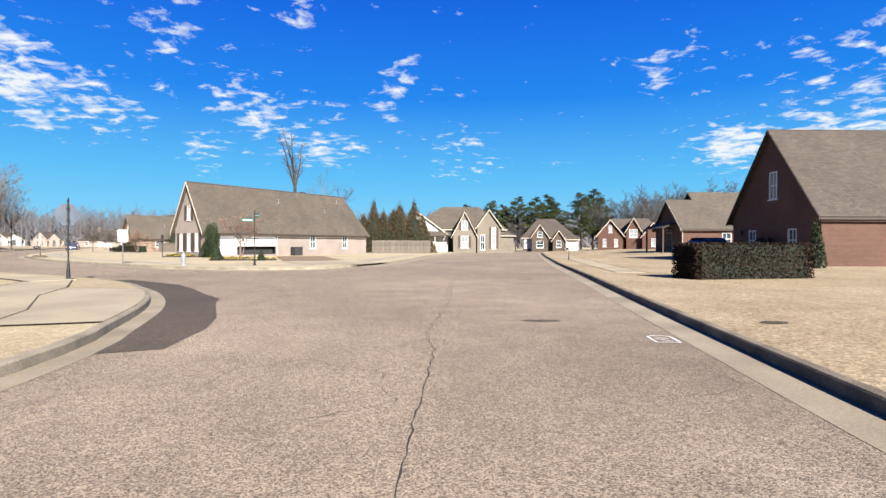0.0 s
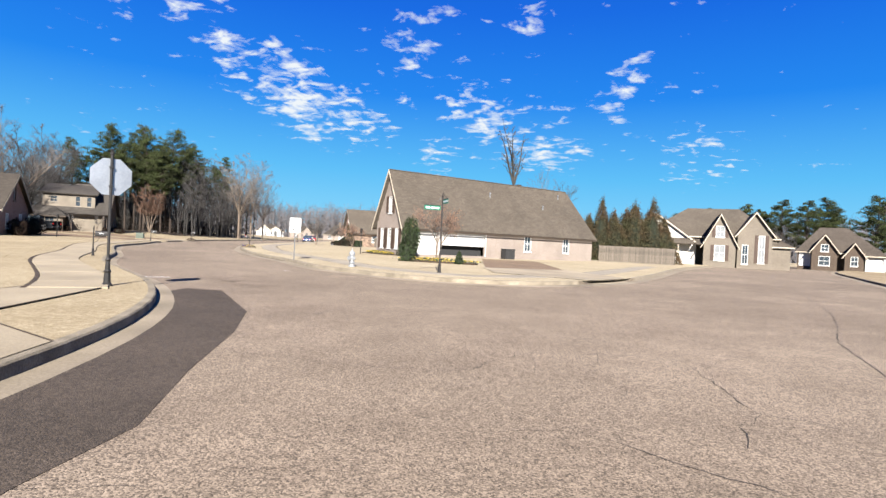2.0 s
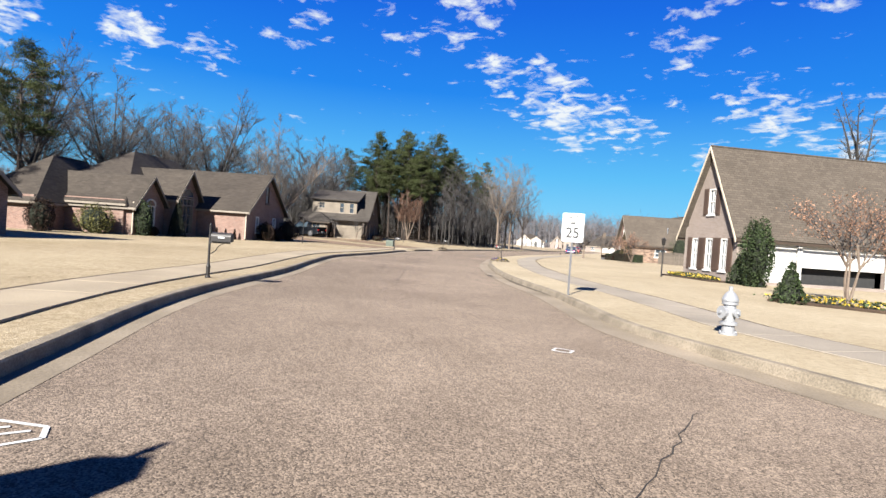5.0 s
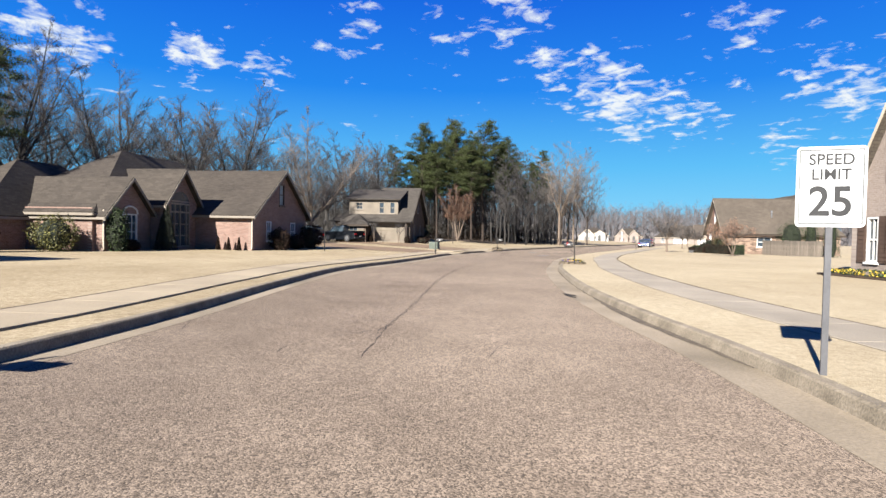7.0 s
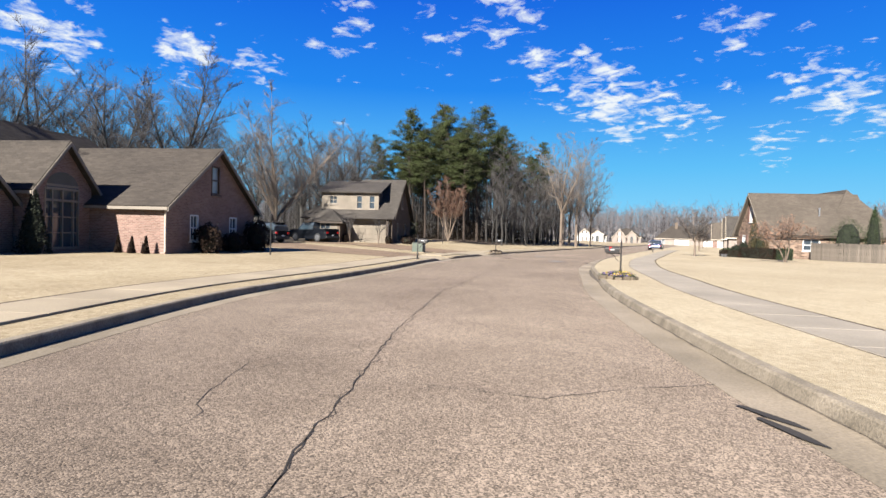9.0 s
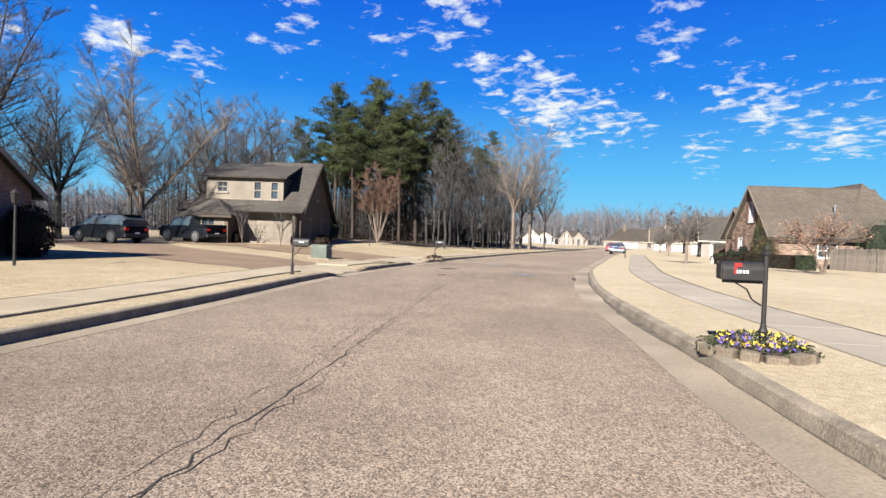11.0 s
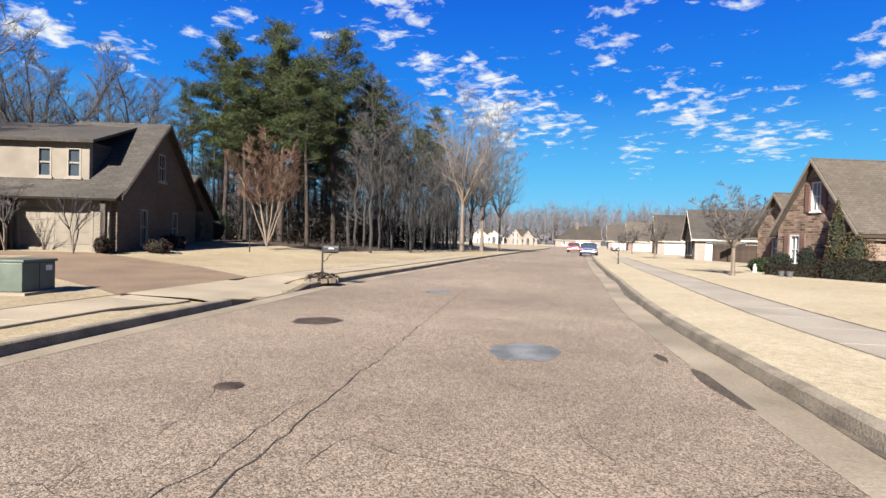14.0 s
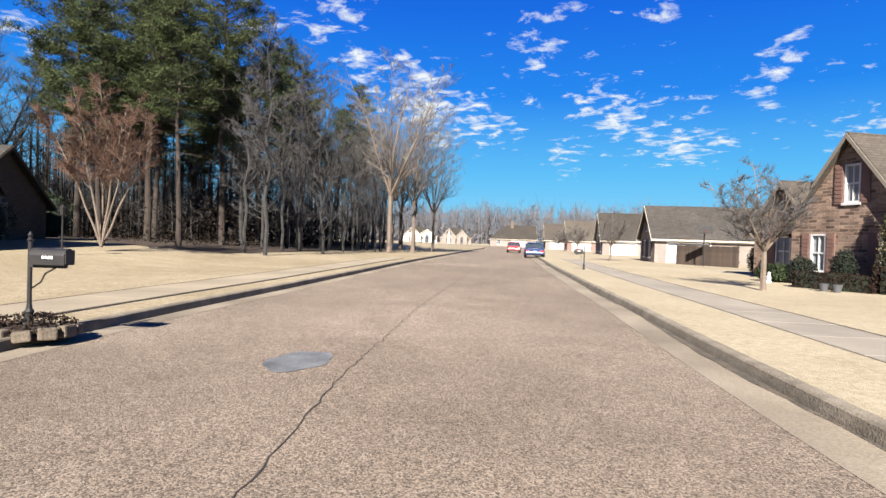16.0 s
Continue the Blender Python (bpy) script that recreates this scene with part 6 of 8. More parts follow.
def transformer(x, y, yaw):
    t = thing("transformer_box", pose(x, y, west_height(x, y), 0, 0, yaw) @ Matrix.Scale(0.88, 4), "green steel utility transformer box on a pad", "utility box")
    part("pad", boxes((-0.62, 0.62, -0.55, 0.55, -0.1, 0.06)), M_GUTTER, t)
    part("cabinet", boxes((-0.52, 0.52, -0.42, 0.42, 0.06, 0.70), bevel=0.03), M_BOX, t)
    part("lid", boxes((-0.54, 0.54, -0.46, 0.44, 0.70, 0.76), bevel=0.02), M_BOX, t)
    part("door_seam", boxes((-0.006, 0.006, -0.428, -0.42, 0.1, 0.69)), M_BLACK, t)
    bm = bmesh.new()
    for k in range(3):
        box(bm, 0.2 + k * 0.07, 0.255 + k * 0.07, -0.4265, -0.4225, 0.5, 0.62)
    part("warning_label", bm, M_SIGNWHITE, t)


transformer(-67.3, 58.1, 133)

# hedge and shrubs
h = thing("hedge", pose(1.7, 23.6, LAWN_Z, 0, 0, 13), "clipped box hedge with dark brownish winter leaves", "hedge")
leaf_ball("foliage", h, (0, 0, 0.68), (2.6, 0.75, 0.68), 15000, 0.042, M_DARKLEAF, 5, "box")
shrub("cone_shrub", 10.9, 33.2, 0.1, (0.55, 0.55, 1.3), M_LEAF, "tall narrow conical evergreen shrub beside a brick wall", shape="cone", seed=3)
shrub("foundation_shrub", 12.2, 40.5, 0.1, (0.6, 1.2, 0.9), M_DARKLEAF, "dark foundation shrub against the brick gable", seed=4)
HX, HY = Vector((0.5446, 0.8387, 0)), Vector((-0.8387, 0.5446, 0))


def at_corner(u, v):
    p = Vector((-32.75, 54.55, 0)) + HX * u + HY * v
    return p.x, p.y, 0.14


shrub("cypress", -31.2, 52.8, LAWN_Z, (0.66, 0.6, 1.5), M_LEAF, "broad dark green cypress against the brick corner", 6000, 0.05, "ball", 6)
shrub("cone_box", -23.9, 44.4, LAWN_Z, (0.3, 0.3, 0.4), M_LEAF, "small clipped cone of dark box leaves", 800, 0.04, "cone", 18)
shrub("low_conifer", *at_corner(-0.6, -0.9), (0.45, 0.45, 0.62), M_LEAF, "low light-green conifer at the house corner", 900, 0.05, "cone", 7)
shrub("cone_box", -27.15, 44.1, LAWN_Z, (0.5, 0.5, 0.58), M_LEAF, "small clipped cone of dark box leaves", 1300, 0.045, "cone", 8)
bed = thing("front_bed", pose(-25.6, 44.75, LAWN_Z, 0, 0, 8), "mulched bed with yellow flowers before the garage", "flower bed")
part("soil", boxes((-2.2, 2.6, -0.55, 0.55, -0.02, 0.09), bevel=0.03), M_SOIL, bed)
leaf_ball("foliage", bed, (0.2, 0, 0.15), (2.3, 0.5, 0.12), 900, 0.05, M_LEAF, 9, core=False)
leaf_ball("blooms", bed, (0.2, -0.1, 0.2), (2.2, 0.45, 0.09), 420, 0.04, M_PANSY, 10, core=False)
bed = thing("gable_bed", pose(*at_corner(-0.9, 2.2), 0, 0, 147), "mulched bed with yellow flowers under the gable windows", "flower bed")
part("soil", boxes((-2.4, 2.4, -0.6, 0.5, -0.02, 0.08), bevel=0.03), M_SOIL, bed)
leaf_ball("foliage", bed, (0, 0, 0.16), (2.2, 0.5, 0.14), 900, 0.05, M_LEAF, 11, core=False)
leaf_ball("blooms", bed, (0, 0.1, 0.2), (2.1, 0.4, 0.09), 380, 0.04, M_PANSY, 12, core=False)
bn = thing("wheeled_bin", pose(*at_corner(11.0, -0.6), 0, 0, 57), "black plastic rubbish bin against the brick wall", "bin")
part("body", boxes((-0.55, 0.55, -0.35, 0.35, 0.0, 0.85), bevel=0.05), M_TYRE, bn)
part("lid", boxes((-0.58, 0.58, -0.38, 0.38, 0.85, 0.95), bevel=0.03), M_TYRE, bn)


def at_villa(u, v):
    a, b = Vector((-0.711, 0.703, 0)), Vector((-0.703, -0.711, 0))
    p = Vector((-62.77, 41.32, 0)) + a * u * 0.976 + b * v * 0.976
    return p.x, p.y, west_height(p.x, p.y)


for u, v, rad, shp, m, lab in ((-6.4, 4.2, (0.5, 0.5, 1.1), "ball", M_LEAF, "tall narrow evergreen beside the arched window"), (-3.3, 3.6, (0.6, 0.6, 1.25), "cone", M_LEAF_AND_SHADE, "dark conical evergreen in the entry corner"),
                               (-8.3, 6.2, (0.95, 0.95, 0.85), "ball", M_YELLOWLEAF, "round yellow-green evergreen by the wing"), (2.4, -0.7, (0.9, 0.55, 0.7), "ball", M_DARKLEAF, "dark foundation shrub under the garage gable"),
                               (7.3, -0.8, (1.3, 0.7, 0.85), "ball", M_DARKLEAF, "large dark shrub at the garage corner"), (4.8, -0.7, (0.9, 0.5, 0.5), "ball", M_DARKLEAF, "low dark shrub under the garage gable"),
                               (-0.5, 0.6, (0.14, 0.14, 0.36), "cone", M_DARKLEAF, "small dark shrub before the pink wall"), (-0.5, 1.3, (0.14, 0.14, 0.34), "cone", M_DARKLEAF, "small dark shrub before the pink wall"),
                               (-0.5, 2.0, (0.14, 0.14, 0.36), "cone", M_DARKLEAF, "small dark shrub before the pink wall"), (-5.3, 4.3, (0.8, 0.4, 0.3), "ball", M_DARKLEAF, "low dark shrub under the arched window"),
                               (-11.0, 7.6, (0.8, 0.7, 0.9), "ball", M_DARKLEAF, "dark shrub beside the rear wing")):
    x, y, z = at_villa(u, v)
    shrub("foundation_shrub", x, y, z, rad, m, lab, int(1500 + 2000 * rad[0] * rad[2]), 0.045, shp, int(u * 7 + 100))


def at_dormer(u, v):
    a, b = Vector((-0.719, 0.695, 0)), Vector((-0.695, -0.719, 0))
    p = Vector((-80.62, 63.92, 0)) + a * u + b * v
    return p.x, p.y, west_height(p.x, p.y)


for u, v, rad, m, lab in ((9.6, 0.6, (1.1, 0.9, 0.95), M_LEAF, "large dark evergreen shrub at the rear wing"), (18.0, 2.0, (1.1, 1.0, 1.25), M_LEAF, "rounded dark evergreen shrub past the rear wing"), (4.2, -0.6, (1.2, 0.4, 0.35), M_DARKLEAF, "withered low plants along the brick gable"),
                          (-0.9, 0.1, (0.3, 0.3, 0.35), M_DARKLEAF, "withered potted plant by the garage"), (-0.9, 4.3, (0.35, 0.3, 0.4), M_DARKLEAF, "small dark shrub by the porch post"), (1.0, -1.3, (0.8, 0.5, 0.3), M_DARKLEAF, "withered low plants in the corner bed")):
    x, y, z = at_dormer(u, v)
    shrub("foundation_shrub", x, y, z, rad, m, lab, 1000, 0.05, "ball", int(u * 9 + 60))


def at_stone(u, v):
    a, b = Vector((0.725, -0.688, 0)), Vector((0.688, 0.725, 0))
    p = Vector((-60.72, 89.49, 0)) + a * u * 0.95 + b * v * 0.95
    return p.x, p.y, LAWN_Z


def hedge_run(a, b, h, w, mat, label, seed):
    """A clipped hedge from a to b."""
    a, b = Vector(a), Vector(b)
    ln = (b - a).length
    t = thing("low_hedge", pose(*((a + b) / 2), LAWN_Z, 0, 0, math.degrees(math.atan2((b - a).y, (b - a).x))), label, "hedge")
    leaf_ball("foliage", t, (0, 0, h / 2), (ln / 2, w / 2, h / 2), int(1500 * ln * h), 0.045, mat, seed, "box")


hedge_run((-60.3, 85.8), (-58.05, 84.7), 0.55, 0.7, M_DARKLEAF, "low brown clipped hedge under the stone gable", 15)
hedge_run((-58.0, 84.9), (-54.5, 83.1), 0.85, 0.9, M_DARKLEAF, "dark brown clipped hedge along the stone house's corner", 16)
hedge_run((-54.4, 83.1), (-53.7, 82.8), 0.9, 0.9, M_LEAF, "green clipped bush at the end of the brown hedge", 17)


def small_statue(x, y):
    t = thing("garden_ornament", pose(x, y, LAWN_Z) @ Matrix.Scale(0.7, 4), "small white garden ornament standing before the hedge", "garden ornament")
    part("figure", lathe(bmesh.new(), [(0.16, 0), (0.15, 0.08), (0.1, 0.12), (0.13, 0.3), (0.07, 0.44), (0.09, 0.54), (0.01, 0.62)], 12), M_WHITE, t)


def flower_pot(x, y):
    t = thing("flower_pot", pose(x, y, LAWN_Z), "small grey-blue plant pot with dry stems on the lawn's edge", "flower pot")
    part("pot", lathe(bmesh.new(), [(0.1, 0), (0.15, 0.22), (0.16, 0.26), (0.13, 0.26), (0.12, 0.2)], 12), M_RIM, t)
    leaf_ball("plant", t, (0, 0, 0.36), (0.14, 0.14, 0.14), 160, 0.03, M_DARKLEAF, 31, core=False)


small_statue(-61.3, 87.5), flower_pot(-59.45, 84.2), flower_pot(-59.1, 84.0)
for u, v, rad, shp, m, lab in ((4.95, -0.6, (0.5, 0.42, 1.75), "cone", M_CYPRESS, "tall narrow bronzed evergreen against the stone gable"), (5.9, -0.4, (0.6, 0.5, 0.95), "ball", M_CYPRESS, "bronzed evergreen at the stone corner"),
                               (0.4, -1.1, (0.6, 0.45, 0.36), "ball", M_LEAF, "rounded green evergreen under the second gable"), (1.2, -0.6, (0.45, 0.4, 0.5), "ball", M_LEAF_AND_SHADE, "large dark evergreen shrub between the gables"), (-5.6, 3.2, (0.45, 0.45, 0.75), "ball", M_YELLOWLEAF, "upright yellow-green shrub beside the dark fence"), (3.3, -0.75, (0.36, 0.36, 0.66), "ball", M_LEAF_AND_SHADE, "dark rounded clipped shrub between the stone gable windows"),
                               (8.6, 5.2, (1.1, 1.0, 1.6), "ball", M_LEAF, "broad dark green evergreen by the fence"), (10.0, 6.3, (0.75, 0.75, 2.2), "cone", M_LEAF, "tall green conical evergreen by the fence"),
                               (11.6, 7.2, (0.75, 0.75, 2.4), "cone", M_LEAF, "tall green conical evergreen by the fence")):
    x, y, z = at_stone(u, v)
    shrub("foundation_shrub", x, y, z, rad, m, lab, 3000, 0.04, shp, int(u * 11 + 90))


def fence(points, h, label, board=0.14, gap=0.012, wood=None):
    """A close-boarded fence: boards, rails and posts."""
    t = thing("wooden_fence", pose(points[0][0], points[0][1], 0.1), label, "fence")
    o = Vector((*points[0], 0))
    rng = random.Random(4)
    me = bpy.data.meshes.new("board")
    bm = boxes((0, board - gap, -0.009, 0.009, 0, h - 0.05))
    bm.to_mesh(me)
    bm.free()
    wood = wood or M_FENCE
    me.materials.append(wood)
    for a, b in zip(points, points[1:]):
        a, b = Vector((*a, 0)) - o, Vector((*b, 0)) - o
        ang = math.atan2((b - a).y, (b - a).x)
        ln = (b - a).length
        for k in range(int(ln / board)):
            p = a + (b - a).normalized() * k * board
            ob = new("board", me)
            ob.parent = t
            ob.matrix_local = Matrix.Translation((p.x, p.y, rng.uniform(0, 0.04))) @ Matrix.Rotation(ang, 4, "Z")
        for z in (0.35, h - 0.4):
            part("rail", boxes((0, ln, 0.012, 0.05, z, z + 0.09)), wood, t).matrix_local = Matrix.Translation(a) @ Matrix.Rotation(ang, 4, "Z")
        for k in range(int(ln / 2.4) + 1):
            part("post", boxes((k * 2.4 - 0.05, k * 2.4 + 0.05, 0.055, 0.15, 0, h + 0.02)), wood, t).matrix_local = Matrix.Translation(a) @ Matrix.Rotation(ang, 4, "Z")


fence([(-19.6, 76.4), (-11.9, 79.6), (-12.4, 90)], 1.85, "weathered close-boarded wooden fence beside the garden")
x0, y0, _ = at_stone(7.0, 3.2)
x1, y1, _ = at_stone(9.6, 4.4)
x2, y2, _ = at_stone(11.6, 6.6)
fence([(x0, y0), (x1, y1), (x2, y2)], 1.45, "weathered wooden fence beside the stone house")

# ---- trees ----


def prisms(segments, sides):
    """Tapered sticks (p0, p1, r0, r1) as one list of vertices and faces."""
    if not segments:
        return [], []
    a = np.array([s[0] for s in segments], float)
    b = np.array([s[1] for s in segments], float)
    r0, r1 = np.array([s[2] for s in segments]), np.array([s[3] for s in segments])
    d = b - a
    d /= np.linalg.norm(d, axis=1)[:, None] + 1e-9
    ref = np.where(np.abs(d[:, 2:3]) > 0.9, np.array([[1.0, 0, 0]]), np.array([[0, 0, 1.0]]))
    u = np.cross(d, ref)
    u /= np.linalg.norm(u, axis=1)[:, None]
    v = np.cross(d, u)
    ring = []
    for base, r in ((a, r0), (b, r1)):
        for k in range(sides):
            t = 2 * np.pi * k / sides
            ring.append(base + (u * np.cos(t) + v * np.sin(t)) * r[:, None])
    verts = np.stack(ring, 1).reshape(-1, 3)
    faces = []
    for i in range(len(segments)):
        o = i * sides * 2
        for k in range(sides):
            j = (k + 1) % sides
            faces.append((o + k, o + j, o + sides + j, o + sides + k))
    return verts.tolist(), faces


def branching(rng, height, trunk_r, fork, spread, levels, kids, lean=0.0, droop=0.0, twig=0.006, spray=0, crown=0.34):
    """Stick lists of a leafless tree: thick wood and fine twigs, which end in sprays of finer ones."""
    wood, twigs = [], []

    def grow(p, d, length, r, level):
        n = 3 if level < 2 else 2
        q = p
        for k in range(n):
            dd = (d + Vector((rng.gauss(0, 0.10), rng.gauss(0, 0.10), rng.gauss(0.02 - droop * level, 0.06)))).normalized()
            e = q + dd * (length / n)
            ra, rb = r * (1 - 0.42 * k / n), r * (1 - 0.42 * (k + 1) / n)
            (wood if ra > 0.022 else twigs).append((tuple(q), tuple(e), max(ra, twig), max(rb, twig * 0.7)))
            q, d = e, dd
            # the crown stays within a rounded outline
            if level > 1 and (q.x ** 2 + q.y ** 2) / (crown * height) ** 2 + ((q.z - 0.62 * height) / (0.42 * height)) ** 2 > rng.uniform(0.8, 1.15):
                return
            if level >= levels - 2:
                for _ in range(spray):
                    u = (d + Vector((rng.gauss(0, 0.5), rng.gauss(0, 0.5), rng.gauss(0.15, 0.4)))).normalized()
                    o = q - dd * (length / n) * rng.random()
                    twigs.append((tuple(o), tuple(o + u * length * rng.uniform(0.35, 0.8)), twig * 0.62, twig * 0.35))
            if level and level < levels and k < n - 1 and rng.random() < 0.75:
                side(q, d, length * 0.62, rb * 0.62, level)
        if level < levels:
            for _ in range(kids[min(level, len(kids) - 1)]):
                side(q, d, length * rng.uniform(0.62, 0.82), r * 0.58 * rng.uniform(0.8, 1.05), level)

    def side(q, d, length, r, level):
        a, tilt = rng.uniform(0, 2 * math.pi), spread * rng.uniform(0.55, 1.2)
        o = d.orthogonal().normalized()
        o = Matrix.Rotation(a, 3, d) @ o
        grow(q, (d * math.cos(tilt) + o * math.sin(tilt)).normalized(), length, r, level + 1)
    grow(Vector((0, 0, 0)), Vector((lean, 0, 1)).normalized(), height * fork, trunk_r, 0)
    return wood, twigs


def scaled(segs, h):
    top = max(max(s[0][2], s[1][2]) for s in segs[0] + segs[1])
    k = h / top
    return [[(tuple(c * k for c in a), tuple(c * k for c in b), r0, r1) for a, b, r0, r1 in part_] for part_ in segs]


def leafless(name, m, height, trunk_r, label, seed, fork=0.24, spread=0.5, levels=5, kids=(3, 3, 2, 2, 2), bark=None, twig_mat=None, stems=1, droop=0.0, leaves=None, twig=0.006, group="bare winter trees", splay=0.22, spray=0, crown=0.34):
    rng = random.Random(seed)
    wood, twigs = [], []
    for s in range(stems):
        w, t = scaled(branching(rng, height, trunk_r, fork, spread, levels, kids, 0, droop, twig, spray, crown), height * (1 if stems == 1 else rng.uniform(0.85, 1)))
        if stems > 1:
            R = Matrix.Rotation(2 * math.pi * s / stems + rng.uniform(-0.3, 0.3), 3, "Z") @ Matrix.Rotation(rng.uniform(0.5, 1.1) * splay, 3, "X")
            w = [(tuple(R @ Vector(a)), tuple(R @ Vector(b)), r, q) for a, b, r, q in w]
            t = [(tuple(R @ Vector(a)), tuple(R @ Vector(b)), r, q) for a, b, r, q in t]
        wood += w
        twigs += t
    tr = thing(name, m, label, "tree", group)
    raw("trunk", *prisms(wood, 6), bark or M_BARK, tr)
    raw("crown", *prisms(twigs, 3), twig_mat or M_TWIG, tr)
    if leaves:
        mat, count, size = leaves
        r2 = np.random.default_rng(seed)
        tips = np.array([t[1] for t in twigs])
        p = tips[r2.integers(0, len(tips), count)] + r2.normal(0, 0.07, (count, 3))
        u = r2.normal(size=(count, 3))
        u /= np.linalg.norm(u, axis=1)[:, None]
        v = np.cross(u, r2.normal(size=(count, 3)))
        v /= np.linalg.norm(v, axis=1)[:, None]
        s = size * r2.uniform(0.6, 1.3, (count, 1))
        raw("foliage", np.stack([p - u * s, p + v * s * 0.5, p + u * s, p - v * s * 0.5], 1).reshape(-1, 3).tolist(), [(4 * i, 4 * i + 1, 4 * i + 2, 4 * i + 3) for i in range(count)], mat, tr)
    return tr


def forest_tree(name, m, height, trunk_r, label, seed, bark=None, twig_mat=None, start=0.25, reach=0.28, boughs=44, fine=9, rise=0.9, twig=0.007, group="bare winter trees"):
    """A leafless woodland tree: one straight leader with rising side limbs and fine twigs."""
    rng = random.Random(seed)
    spine = [Vector((rng.gauss(0, 0.05) * k, rng.gauss(0, 0.05) * k, height * k / 8)) for k in range(9)]
    wood = [(tuple(a), tuple(b), max(trunk_r * (1 - k / 8.3), 0.02), max(trunk_r * (1 - (k + 1) / 8.3), 0.012)) for k, (a, b) in enumerate(zip(spine, spine[1:]))]
    twigs = []
    for i in range(boughs):
        f = start + (0.99 - start) * (i + rng.random()) / boughs
        k = min(7, int(f * 8))
        o = spine[k].lerp(spine[k + 1], f * 8 - k)
        a = rng.uniform(0, 2 * math.pi)
        ln = height * reach * (1.05 - f * 0.75) * rng.uniform(0.55, 1.15)
        d = Vector((math.cos(a), math.sin(a), rise * rng.uniform(0.6, 1.4))).normalized()
        p, r = o, max(0.016, trunk_r * 0.34 * (1.1 - f))
        for s in range(4):
            e = p + (d + Vector((rng.gauss(0, 0.13), rng.gauss(0, 0.13), rng.gauss(0.06, 0.1)))).normalized() * ln / 4
            wood.append((tuple(p), tuple(e), r * (1 - s * 0.2), r * (1 - (s + 1) * 0.2)))
            for q in range(fine if s else fine // 3):
                t = p.lerp(e, rng.random())
                u = (d * 0.7 + Vector((rng.gauss(0, 0.6), rng.gauss(0, 0.6), rng.gauss(0.35, 0.4)))).normalized()
                l2 = ln * rng.uniform(0.12, 0.34)
                mid = t + u * l2 * 0.55
                twigs.append((tuple(t), tuple(mid), twig * 1.3, twig))
                for g in range(2):
                    v = (u + Vector((rng.gauss(0, 0.4), rng.gauss(0, 0.4), rng.gauss(0.1, 0.35)))).normalized()
                    twigs.append((tuple(mid), tuple(mid + v * l2 * 0.55), twig, twig * 0.5))
            p = e
    tr = thing(name, m, label, "tree", group)
    raw("trunk", *prisms(wood, 6), bark or M_BARK, tr)
    raw("crown", *prisms(twigs, 3), twig_mat or M_TWIG, tr)
    return tr


